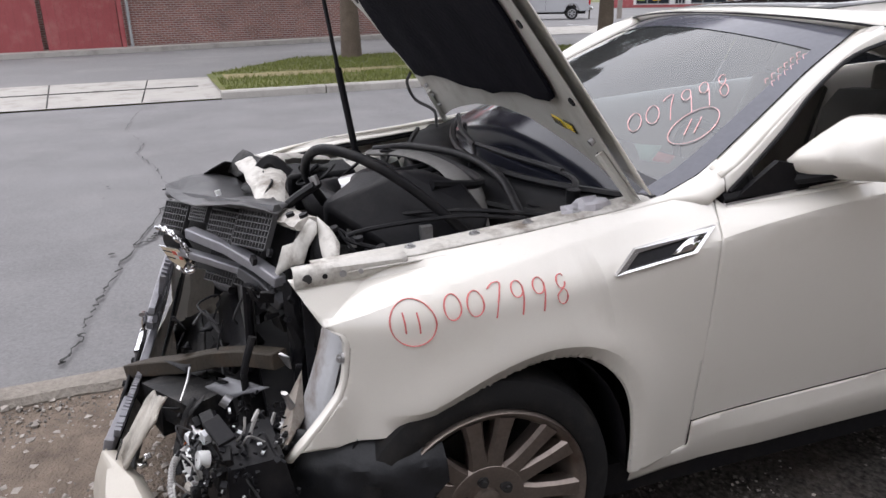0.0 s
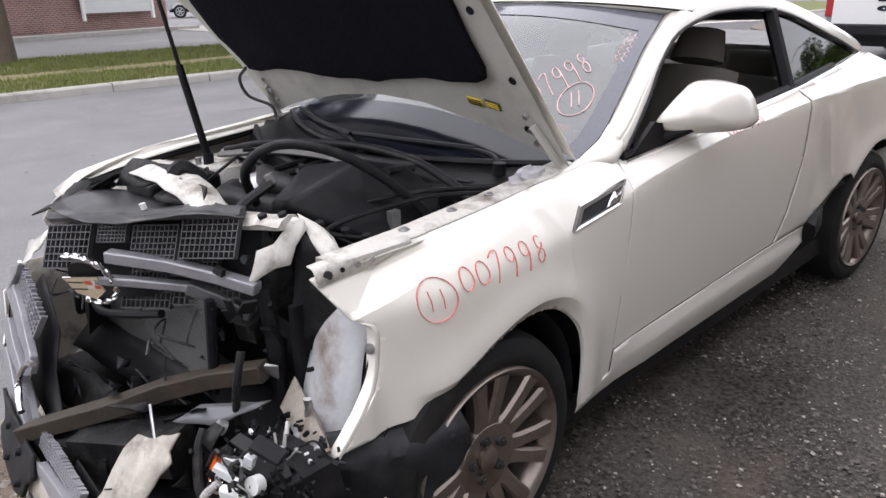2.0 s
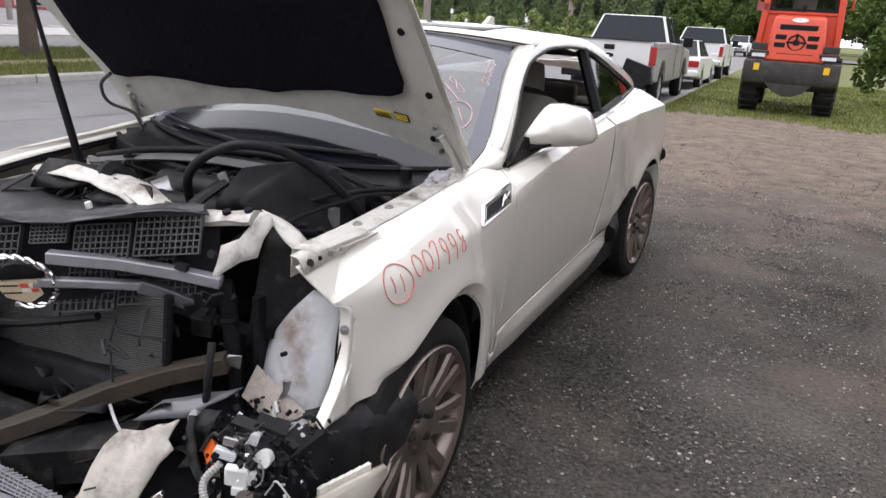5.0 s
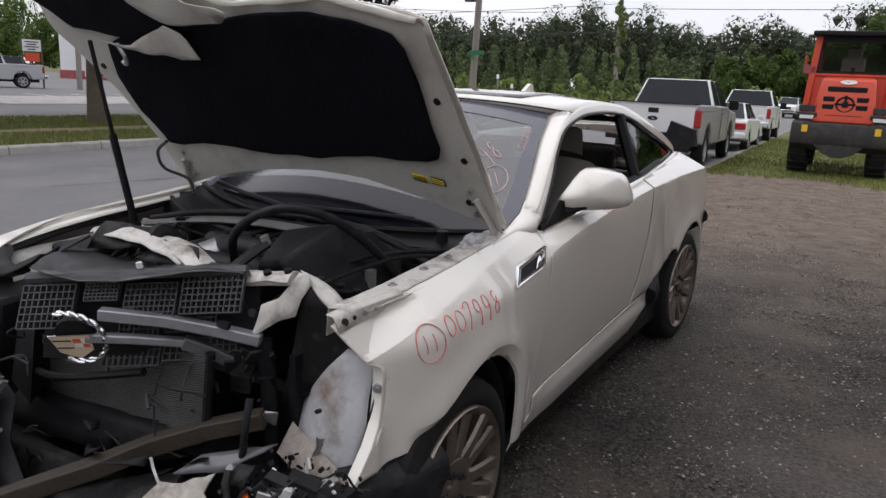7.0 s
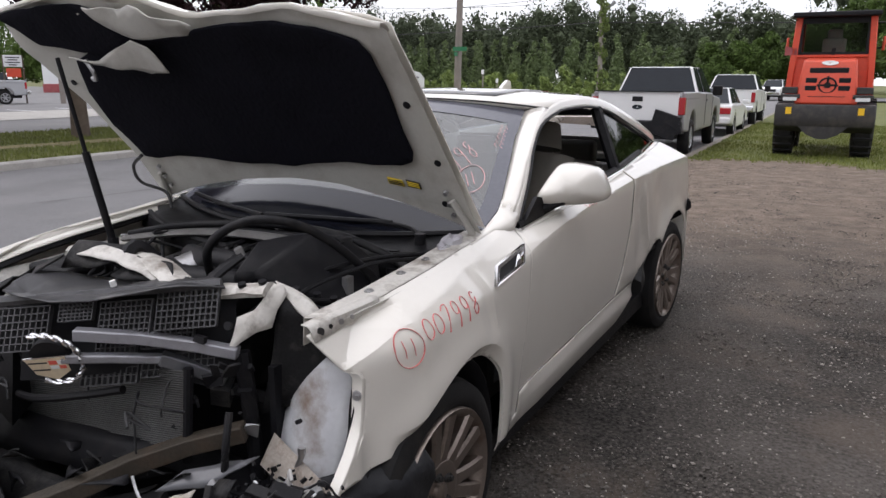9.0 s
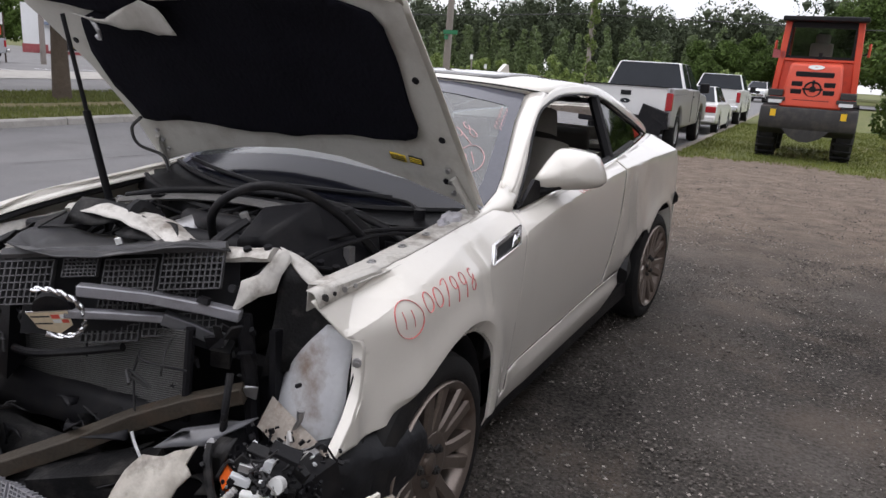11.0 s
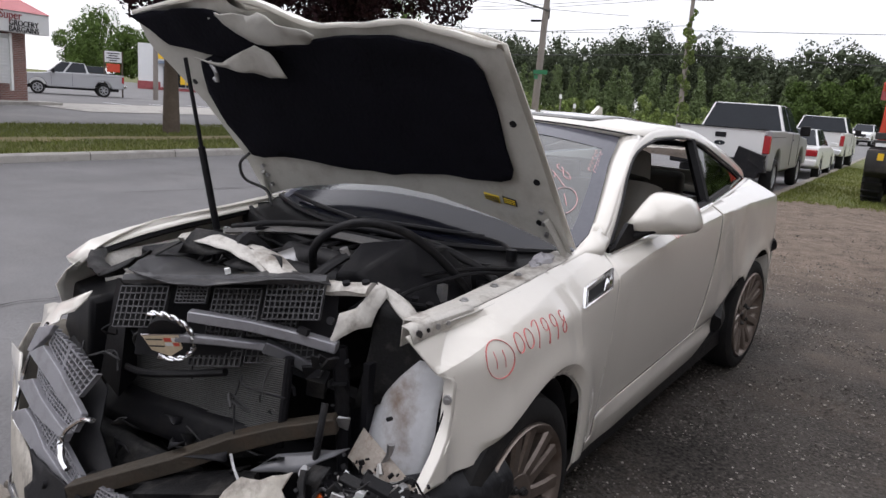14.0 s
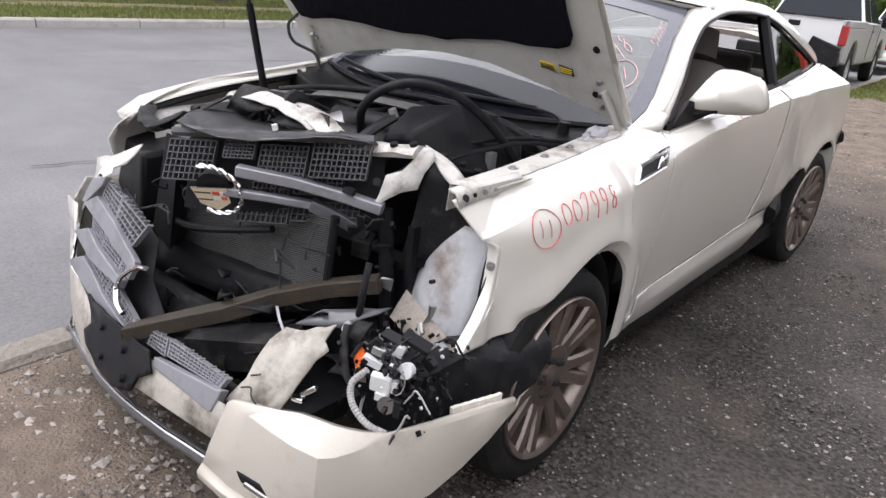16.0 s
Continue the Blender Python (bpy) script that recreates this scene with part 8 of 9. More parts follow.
# orange machine on the verge
def machine(m):
    t = thing("wheel_loader", m, "orange-red articulated wheel loader parked on the grass", "loader")
    part("counterweight", cross_prism([(0.0, 0.74), (-0.06, 0.95), (0.0, 1.26), (0.9, 1.26), (0.9, 0.62), (0.3, 0.60)], 2.0), STEEL, t, "black steel counterweight", bevel=0.03)
    part("belly_plate", prism([(-0.5, 0.75), (0.5, 0.75), (0.32, 0.56), (0.1, 0.46), (-0.1, 0.46), (-0.32, 0.56)], pose(0, 0.5, 0, 90), 0.5), STEEL, t)
    bm = cross_prism([(0.04, 1.26), (0.10, 1.95), (0.20, 2.28), (1.1, 2.36), (1.1, 1.26)], 1.26)
    for v in bm.verts:
        v.co.x *= 1 - 0.16 * max(0, (v.co.z - 1.26))
    eh = part("engine_hood", bm, ORANGE, t, "orange engine cover with black grille slots", bevel=0.05)
    for z, w, hgt in ((2.02, 0.78, 0.17), (1.38, 0.78, 0.17), (1.70, 0.30, 0.13)):
        if w > 0.5:
            part("grille_slot", boxes(((0, 0.075 + 0.085 * (z - 1.38), z), (w, 0.04, hgt))), BLACK, eh, bevel=0.02)
        else:
            for sx in (-0.33, 0.33):
                part("grille_slot", boxes(((sx, 0.085, z - 0.07), (w * 0.8, 0.04, hgt)), ((sx, 0.10, z + 0.11), (w * 0.8, 0.04, hgt))), BLACK, eh, bevel=0.02)
    part("fan_ring", tube([(0.17 * math.cos(a), 0.08, 1.70 + 0.17 * math.sin(a)) for a in (0.3142 * k for k in range(21))], 0.022, 6, 1), BLACK, eh)
    part("fan_spokes", boxes(((0, 0.085, 1.70), (0.42, 0.02, 0.05)), ((0, 0.085, 1.70), (0.05, 0.02, 0.42)), ((0, 0.07, 1.70), (0.12, 0.03, 0.12))), BLACK, eh)
    part("hood_badge", lathe([(0, 0.02), (0.01, 0.13), (0, 0.14)], 18, "z"), PAPER, eh, "pale oval badge").matrix_basis = pose(0, 0.17, 2.21, 72) @ Matrix.Diagonal((1.2, 0.42, 1, 1))
    cab = part("cab_frame", boxes(((-0.80, 1.05, 2.35), (0.14, 0.14, 2.0), (0, 3, 0)), ((0.80, 1.05, 2.35), (0.14, 0.14, 2.0), (0, -3, 0)), ((-0.74, 2.25, 2.35), (0.14, 0.14, 2.0)), ((0.74, 2.25, 2.35), (0.14, 0.14, 2.0)), ((0, 1.05, 2.42), (1.5, 0.10, 0.12)), ((0, 1.1, 1.80), (1.66, 0.12, 1.2)), ((-0.8, 1.65, 1.75), (0.1, 1.2, 1.1)), ((0.8, 1.65, 1.75), (0.1, 1.2, 1.1))), ORANGE, t, "orange cab posts and panels", bevel=0.02)
    part("cab_roof", boxes(((0, 1.6, 3.36), (1.78, 1.7, 0.12)), ((0, 0.85, 3.38), (0.25, 0.1, 0.08))), BLACK, cab, "black cab roof", bevel=0.03)
    part("rear_glass", boxes(((0, 1.05, 2.88), (1.44, 0.02, 0.86))), CABGLASS, cab)
    for sx in (-0.77, 0.77):
        part("side_glass", boxes(((sx, 1.65, 2.85), (0.02, 1.1, 0.9))), CABGLASS, cab)
    part("front_glass", boxes(((0, 2.28, 2.85), (1.4, 0.02, 0.95))), CABGLASS, cab)
    part("operator_seat", boxes(((0, 1.75, 2.5), (0.5, 0.15, 0.7)), ((0, 1.78, 2.95), (0.32, 0.12, 0.25))), SEAT, cab, bevel=0.05)
    part("window_seal", boxes(((-0.70, 1.02, 2.88), (0.09, 0.05, 0.9)), ((0.70, 1.02, 2.88), (0.09, 0.05, 0.9)), ((0, 1.02, 3.24), (1.48, 0.05, 0.16)), ((0, 1.02, 2.46), (1.48, 0.05, 0.06))), BLACK, cab, "black seal round the cab window")
    part("wiper_box", boxes(((0.02, 1.02, 2.5), (0.08, 0.06, 0.16))), BLACK, cab)
    for sx in (-1, 1):
        part("work_lamp", boxes(((sx * 0.72, 0.10, 1.44), (0.40, 0.2, 0.10)), ((sx * 0.74, 0.12, 1.58), (0.32, 0.2, 0.16))), STEEL, t, bevel=0.02)
        part("lamp_glass", boxes(((sx * 0.72, -0.005, 1.38), (0.28, 0.02, 0.08))), CLEAR, t)
        part("reflector", boxes(((sx * 0.72, -0.03, 1.06), (0.12, 0.03, 0.26))), YELL, t, "yellow reflector")
        part("mirror_arm", tube([(sx * 0.85, 1.9, 2.6), (sx * 1.0, 1.9, 2.65), (sx * 1.02, 1.9, 2.9)], 0.02, 6, 3), BLACK, t)
        part("cab_mirror", boxes(((sx * 1.02, 1.9, 2.72), (0.06, 0.14, 0.34))), ORANGE, t, bevel=0.02)
        for y in (0.95, 3.3):
            w = part("wheel", lathe([(-0.42, 0.40), (-0.42, 0.60), (-0.36, 0.68), (-0.06, 0.68), (0.0, 0.60), (0.0, 0.36), (-0.08, 0.30), (-0.10, 0.02)], 30), RUBBER, t, "large lugged tyre")
            w.matrix_basis = pose(sx * 1.02, y, 0.68) if sx > 0 else pose(sx * 1.02, y, 0.68, 0, 0, 180)
            bm = bmesh.new()
            for k in range(20):
                a = 2 * math.pi * k / 20
                for o, tw in ((-0.11, 22), (-0.31, -22)):
                    box(bm, (o, 0.69 * math.cos(a), 0.69 * math.sin(a)), (0.20, 0.055, 0.06), (math.degrees(a), 0, 0))
            part("tyre_tread", bm, RUBBER, w)["kind"] = "stuff"
    part("front_frame", boxes(((0, 3.0, 0.95), (1.0, 2.2, 0.7))), ORANGE, t, bevel=0.05)
    part("slow_sign", prism([(0, 0), (0.26, 0), (0.26, 0.16), (0, 0.22)], pose(-1.0, 1.0, 2.42, 90), 0.02), REDPAINT, t, "small red and white plate")
    return t
loader = machine(pose(1.93, 15.35, 0.02, 0, 0, -2))
loader.scale = (0.93, 0.93, 0.88)


# ---- buildings ----
def brick_mat():
    m = bpy.data.materials.new("brick_wall")
    m.use_nodes = True
    n, l = m.node_tree.nodes, m.node_tree.links
    b = n["Principled BSDF"]
    tc, sep, com, br, nz, mx, bp = (n.new("ShaderNode" + k) for k in ("TexCoord", "SeparateXYZ", "CombineXYZ", "TexBrick", "TexNoise", "Mix", "Bump"))
    ad = n.new("ShaderNodeMath")
    ad.operation = "ADD"
    l.new(tc.outputs["Object"], sep.inputs[0])
    l.new(sep.outputs["X"], ad.inputs[0])
    l.new(sep.outputs["Y"], ad.inputs[1])
    l.new(ad.outputs[0], com.inputs["X"])
    l.new(sep.outputs["Z"], com.inputs["Y"])
    l.new(com.outputs[0], br.inputs["Vector"])
    br.inputs["Scale"].default_value = 1.0
    br.inputs["Brick Width"].default_value, br.inputs["Row Height"].default_value, br.inputs["Mortar Size"].default_value = 0.21, 0.072, 0.010
    br.inputs["Color1"].default_value, br.inputs["Color2"].default_value, br.inputs["Mortar"].default_value = (0.33, 0.145, 0.12, 1), (0.22, 0.10, 0.088, 1), (0.46, 0.41, 0.385, 1)
    nz.inputs["Scale"].default_value = 1.3
    l.new(tc.outputs["Object"], nz.inputs["Vector"])
    mx.data_type, mx.blend_type = "RGBA", "MULTIPLY"
    mx.inputs[0].default_value = 0.5
    l.new(br.outputs["Color"], mx.inputs[6])
    l.new(nz.outputs["Fac"], mx.inputs[7])
    l.new(mx.outputs[2], b.inputs["Base Color"])
    b.inputs["Roughness"].default_value = 0.88
    bp.inputs["Strength"].default_value, bp.inputs["Distance"].default_value = 0.5, 0.01
    l.new(br.outputs["Fac"], bp.inputs["Height"])
    bp.invert = True
    l.new(bp.outputs[0], b.inputs["Normal"])
    return m
BRICKWALL = brick_mat()


def text_part(text, size, m, material, parent, name="sign_text", depth=0.01):
    c = bpy.data.curves.new(name, "FONT")
    c.body, c.size, c.extrude, c.align_x = text, size, depth, "CENTER"
    tmp = bpy.data.objects.new(name, c)
    scene.collection.objects.link(tmp)
    me = bpy.data.meshes.new_from_object(tmp.evaluated_get(bpy.context.evaluated_depsgraph_get()))
    bpy.data.objects.remove(tmp)
    me.materials.clear()
    me.materials.append(material)
    ob = new(name, me)
    ob.parent = parent
    ob.matrix_basis = m
    return ob


# grocery store: x runs along its street front, y into the building
STORE = pose(-23.0, -7.5, 0.08, 0, 0, 104.9)
store = thing("grocery_store", STORE, "low brick grocery store with a red mansard roof and white shutters", "building")
LEN = 22.75
part("brick_wall", boxes(((LEN / 2, 5.2, 1.45), (LEN, 10, 2.9))), BRICKWALL, store, "red-brown brick wall", smooth=False)
part("base_kerb", boxes(((LEN / 2, -0.55, 0.05), (LEN + 1.0, 1.1, 0.14))), CONC, store, "concrete walk along the wall")
fascia = part("fascia", boxes(((LEN / 2 + 4.2, -0.10, 3.15), (LEN - 7.0, 0.5, 0.80))), SIDING, store, "white sign band", bevel=0.02)
bm = bmesh.new()
rv = [bm.verts.new(p) for p in ((-0.4, -0.4, 3.55), (LEN + 0.75, -0.4, 3.55), (LEN + 0.75, 10.4, 3.55), (-0.4, 10.4, 3.55), (0.8, 1.3, 4.6), (LEN - 0.6, 1.3, 4.6), (LEN - 0.6, 9.0, 4.6), (0.8, 9.0, 4.6))]
for f in ((0, 1, 5, 4), (1, 2, 6, 5), (2, 3, 7, 6), (3, 0, 4, 7), (4, 5, 6, 7), (3, 2, 1, 0)):
    bm.faces.new([rv[k] for k in f])
part("mansard_roof", bm, ROOFRED, store, "faded red mansard roof", smooth=False)
for x0, x1 in ((18.5, 21.75),):
    sh = part("shutter", boxes(((x0 / 2 + x1 / 2, -0.03, 1.72), (x1 - x0, 0.10, 1.9))), SIDING, store, "closed white roller shutter")
    for k in range(15):
        part("shutter_slat", boxes(((x0 / 2 + x1 / 2, -0.09, 0.84 + 0.125 * k), (x1 - x0 - 0.1, 0.03, 0.105), (12, 0, 0))), SIDING, sh, smooth=False)
    for x in (x0, x1):
        part("shutter_rail", boxes(((x, -0.10, 1.6), (0.10, 0.12, 2.2))), PAPER, sh)
for x0, x1 in ((-0.5, 1.6), (1.75, 3.85), (4.0, 6.15)):
    dr = part("red_door", boxes(((x0 / 2 + x1 / 2, -0.04, 1.2), (x1 - x0, 0.08, 2.4))), REDPAINT, store, "faded red metal door", smooth=False)
    for k in range(9):
        part("door_rib", boxes(((x0 + 0.15 + (x1 - x0 - 0.3) * k / 8, -0.09, 1.2), (0.05, 0.03, 2.36))), REDPAINT, dr)
part("door_frame", boxes(((6.25, -0.06, 1.25), (0.14, 0.12, 2.55)), ((2.8, -0.06, 2.5), (7.0, 0.12, 0.14))), REDPAINT, store)
part("drain_pipe", cyl(bmesh.new(), (6.5, -0.08, 0.1), (6.5, -0.08, 3.1), 0.05, 8), GALV, store)
SIGN = lambda x, z: pose(x, -0.375, z, 90, 0, 0)
text_part("Super", 0.44, SIGN(21.6, 3.24), REDPAINT, fascia)
text_part("GROCERY", 0.30, SIGN(22.2, 3.0), BLACKPAINT, fascia)
text_part("BARGAINS", 0.30, SIGN(22.2, 2.77), BLACKPAINT, fascia)
text_part("SODA - ICE", 0.40, SIGN(18.9, 2.84), BLACKPAINT, fascia)
part("sign_bar", boxes(((18.6, -0.36, 3.32), (2.4, 0.02, 0.22)), ((14.0, -0.36, 3.1), (2.2, 0.02, 0.25))), BLACKPAINT, fascia, "dark lettering too worn to read")

# row of shops across the car park
shops = thing("shop_row", pose(-68.2, 46.8, 0.1, 0, 0, 49.5), "long pale shop front with red base and blue canopy", "building")
part("shop_wall", boxes(((6.2, 5, 2.4), (12.4, 10, 4.8)), ((16.6, 5.4, 2.1), (8.4, 10, 4.2))), SIDING, shops, "white painted wall", smooth=False)
part("red_base", boxes(((1.1, -0.03, 0.45), (2.2, 0.1, 0.9)), ((6.2, -0.03, 0.16), (12.3, 0.1, 0.32)), ((-0.03, 5, 0.45), (0.1, 10, 0.9))), REDPAINT, shops, "red painted base band", smooth=False)
part("blue_canopy", boxes(((6.6, -0.5, 2.95), (9.4, 1.0, 0.30)), ((14.6, 0.0, 2.5), (4.6, 1.2, 0.25))), mat("blue_grey_canopy", (0.16, 0.20, 0.27), 0.6, 0.0, 0.08, 3, 30), shops, "blue-grey canopy", bevel=0.03)
for x0, x1 in ((2.5, 5.9), (6.5, 7.5), (8.1, 11.6), (12.7, 16.4), (17.4, 19.6)):
    wd = part("shop_window", boxes((((x0 + x1) / 2, -0.06 if x0 < 12.5 else 0.36, 1.5), (x1 - x0, 0.08, 2.2))), DARKBLUE, shops, "dark shop window")
    y = -0.11 if x0 < 12.5 else 0.31
    for k in range(4):
        part("window_frame", boxes(((x0 + (x1 - x0) * k / 3, y, 1.5), (0.09, 0.04, 2.2))), GALV, wd)
    part("window_frame", boxes((((x0 + x1) / 2, y, 2.56), (x1 - x0, 0.04, 0.09)), (((x0 + x1) / 2, y, 0.42), (x1 - x0, 0.04, 0.09))), GALV, wd)
for x0, m in ((3.0, SHRUB), (4.6, YELL), (9.0, YELL), (10.3, SHRUB)):
    part("window_poster", boxes(((x0, -0.115, 1.2), (0.8, 0.02, 0.9))), m, shops, "faded poster in the shop window")
part("shop_sign", boxes(((4.5, -0.1, 3.75), (5.0, 0.12, 0.9)), ((9.8, -0.1, 3.75), (3.6, 0.12, 0.8))), YELL, shops, "faded sign boards", bevel=0.02)
part("sign_bar", boxes(((4.5, -0.18, 3.75), (3.6, 0.02, 0.22)), ((9.8, -0.18, 3.75), (2.6, 0.02, 0.2)), ((14.6, 0.3, 3.3), (3.2, 0.02, 0.25))), REDPAINT, shops)

# ---- poles, lamps, signs, wires ----
def pole(x, y, h, r, label, lean=(0.0, 0.0)):
    t = thing("utility_pole", pose(x, y, 0), label, "utility pole")
    part("shaft", tube([(0, 0, -0.2), (lean[0] * 0.5, lean[1] * 0.5, h / 2), (lean[0], lean[1], h)], [r, r * 0.68], 12, 4), POLEWOOD, t, "weathered grey wooden pole")
    return t


p1 = pole(-14.35, 31.6, 11.5, 0.19, "wooden utility pole carrying two street lamps", (0.30, -0.1))
part("lamp_arm", tube([(0.2, 0, 7.7), (1.0, 0, 8.05), (2.1, 0.1, 8.55), (2.8, 0.1, 8.72)], 0.045, 8, 4), GALV, p1)
part("lamp_head", tube([(2.65, 0.1, 8.70), (3.0, 0.1, 8.76), (3.5, 0.1, 8.72)], [0.07, 0.10], 8, 3, flat=0.5), GALV, p1, "flat grey street lamp")
part("old_lamp", crumple(tube([(-0.2, 0, 8.3), (-0.6, 0, 8.4), (-1.0, 0, 8.55)], [0.12, 0.16], 10, 4, flat=0.8), 0.01), STEEL, p1, "dark floodlight")
part("lamp_bracket", tube([(0.2, 0, 7.8), (0.0, 0, 7.8), (-0.15, 0, 8.2)], 0.03, 6, 4), GALV, p1)
part("street_sign", boxes(((0.25, -0.22, 3.1), (0.75, 0.03, 0.2)), ((0.1, -0.25, 2.85), (0.03, 0.6, 0.2))), GREENS, p1, "green street name sign")
part("cable_box", boxes(((0.2, 0.15, 5.9), (0.12, 0.12, 0.5)), ((-0.35, 0.0, 5.55), (0.55, 0.10, 0.10))), BLACK, p1)
p2 = pole(-10.6, 44.7, 9.5, 0.17, "wooden utility pole overgrown with ivy", (-0.15, 0.0))
part("crossarm", boxes(((-0.12, 0, 8.45), (2.4, 0.12, 0.14), (0, 2, 0))), POLEWOOD, p2)
for k in range(4):
    part("insulator", cyl(bmesh.new(), (-1.15 + 0.68 * k, 0, 8.51), (-1.15 + 0.68 * k, 0, 8.73), 0.05, 8), GALV, p2)
part("lamp_head", tube([(0.0, 0, 5.9), (0.4, 0, 6.15), (0.7, 0, 6.4)], [0.05, 0.18], 8, 3, flat=0.8), GALV, p2, "grey street lamp")
p3 = pole(-38.3, 27.2, 10.0, 0.16, "wooden utility pole behind the grocery store", (0.1, 0))
part("lamp_arm", tube([(0, 0, 5.6), (-1.0, -0.8, 6.3), (-2.2, -1.7, 6.7)], 0.05, 6, 4), GALV, p3)
part("crossarm", boxes(((0.1, 0, 9.3), (2.2, 0.12, 0.14), (0, 0, 30))), POLEWOOD, p3)
for (x, y, h, lab) in ((-19.5, 46.5, 2.4, "thin wooden marker post"), (-18.8, 47.5, 1.8, "thin steel sign post with a small plate")):
    t = thing("marker_post", pose(x, y, 0), lab, "post")
    part("post", cyl(bmesh.new(), (0, 0, -0.1), (0, 0, h), 0.05, 8), POLEWOOD, t)
    part("plate", boxes(((0, -0.06, h - 0.2), (0.2, 0.02, 0.3))), PAPER, t)
sg = thing("lot_sign", pose(-18.5, 31.5, 0, 0, 0, 30), "square white notice board on a black post", "sign")
part("post", cyl(bmesh.new(), (0, 0, -0.1), (0, 0, 3.2), 0.06, 8), BLACK, sg)
bd = part("board", boxes(((0.1, 0, 3.75), (0.85, 0.06, 1.1))), PAPER, sg, "white board with worn lettering", bevel=0.01)
part("board_bar", boxes(*[((0.1, -0.04, 4.1 - 0.2 * k), (0.6, 0.02, 0.09)) for k in range(4)]), REDPAINT, bd)
sg = thing("arched_sign", pose(-18.4, 34.2, 0, 0, 0, 30), "white arched sign board low on the grass", "sign")
part("board", prism([(-0.7, 0), (0.7, 0), (0.7, 1.3), (0.45, 1.6), (0, 1.72), (-0.45, 1.6), (-0.7, 1.3)], pose(0, 0, 0.4, 90), 0.1), PAPER, sg, "white arched board")
part("board_bar", boxes(*[((0.0, -0.115, 1.75 - 0.25 * k), (0.8, 0.02, 0.07)) for k in range(4)]), GREY, sg)
part("sign_leg", boxes(((-0.5, -0.05, 0.2), (0.1, 0.1, 0.5)), ((0.5, -0.05, 0.2), (0.1, 0.1, 0.5))), PAPER, sg)
def wire(a, b, sag, r=0.018):
    return [(a[0] + (b[0] - a[0]) * t, a[1] + (b[1] - a[1]) * t, a[2] + (b[2] - a[2]) * t - 4 * sag * t * (1 - t)) for t in (k / 10 for k in range(11))], r
lines = thing("power_lines", Matrix(), "black overhead power and telephone cables", "cables")
runs = [((-14.0, 31.5, 6.0), (-16.5, -10.0, 8.2), 0.4, 0.045), ((-14.0, 31.5, 6.7), (-17.0, -10, 9.6), 0.5, 0.018), ((-10.9, 44.7, 8.75), (-60, 60, 11.0), 0.8, 0.018), ((-10.9, 44.7, 8.55), (-60, 58, 10.4), 0.8, 0.018),
        ((-10.6, 44.7, 8.75), (60, 40, 8.6), 0.6, 0.018), ((-10.3, 44.7, 8.55), (60, 38, 8.2), 0.6, 0.018), ((-10.7, 44.7, 6.9), (-60, 50, 6.8), 0.5, 0.018), ((-10.7, 44.7, 6.6), (60, 40, 7.6), 0.6, 0.018),
        ((-10.7, 44.7, 5.2), (-70, 58, 6.0), 0.5, 0.03), ((-10.7, 44.7, 5.2), (60, 42, 4.6), 0.5, 0.03), ((-10.7, 44.7, 8.7), (-15, 8, 16.0), 0.5, 0.014), ((-10.5, 44.7, 8.55), (-6, 10, 17.0), 0.5, 0.014),
        ((-38.2, 27.2, 9.4), (-80, 30, 9.5), 0.6, 0.02), ((-38.2, 27.2, 6.5), (-20, 60, 8.0), 0.6, 0.02), ((-38.2, 27.2, 9.4), (-20, 60, 9.4), 0.6, 0.02), ((-14.0, 31.5, 10.5), (-40, 10, 10.5), 0.5, 0.014)]
for a, b, sag, r in runs:
    pts, rr = wire(a, b, sag, r)
    part("cable", tube(pts, rr, 5, 1), WIRE, lines)
part("cable_splice", tube([(-14.2, 27.8, 6.02), (-14.3, 27.0, 6.08)], 0.09, 6, 1), BLACK, lines)


sign_board = thing("roadside_sign", pose(-40.2, 25.6, 0.0, 0, 0, 57), "white and orange shop sign on two posts", "sign")
for sx in (-0.5, 0.5):
    part("post", boxes(((sx, 0.06, 1.4), (0.09, 0.09, 2.9))), BARK, sign_board)
part("white_board", boxes(((0, 0, 2.52), (0.95, 0.10, 0.66))), SIDING, sign_board, bevel=0.01)
part("orange_board", boxes(((0, 0, 1.85), (0.75, 0.10, 0.50))), ORANGE, sign_board, "orange lower board", bevel=0.01)
for k, (z, w) in enumerate(((2.72, 0.7), (2.58, 0.5), (2.44, 0.75), (2.30, 0.4))):
    part("sign_bar", boxes(((0, -0.06, z), (w, 0.02, 0.06))), BLACKPAINT, sign_board)


# ---- trees ----
def leaf_cloud(blobs, n, size, seed, squash=1.0):
    """Many small leaves inside and on uneven clumps."""
    rng = np.random.default_rng(seed)
    bl = np.array(blobs, float)
    w = bl[:, 3] ** 2
    pick = rng.choice(len(bl), n, p=w / w.sum())
    d = rng.normal(size=(n, 3))
    d /= np.linalg.norm(d, axis=1)[:, None]
    rad = bl[pick, 3] * rng.uniform(0.35, 1.0, n) ** 0.5
    c = bl[pick, :3] + d * rad[:, None] * np.array([1, 1, squash])
    a = rng.normal(size=(n, 3))
    a /= np.linalg.norm(a, axis=1)[:, None]
    b = np.cross(a, rng.normal(size=(n, 3)))
    b /= np.linalg.norm(b, axis=1)[:, None]
    s = size * rng.uniform(0.6, 1.4, n)[:, None]
    v = np.stack([c - a * s, c + b * s * 0.55, c + a * s, c - b * s * 0.55], 1).reshape(-1, 3)
    f = np.arange(4 * n).reshape(-1, 4)
    return v.tolist(), f.tolist()


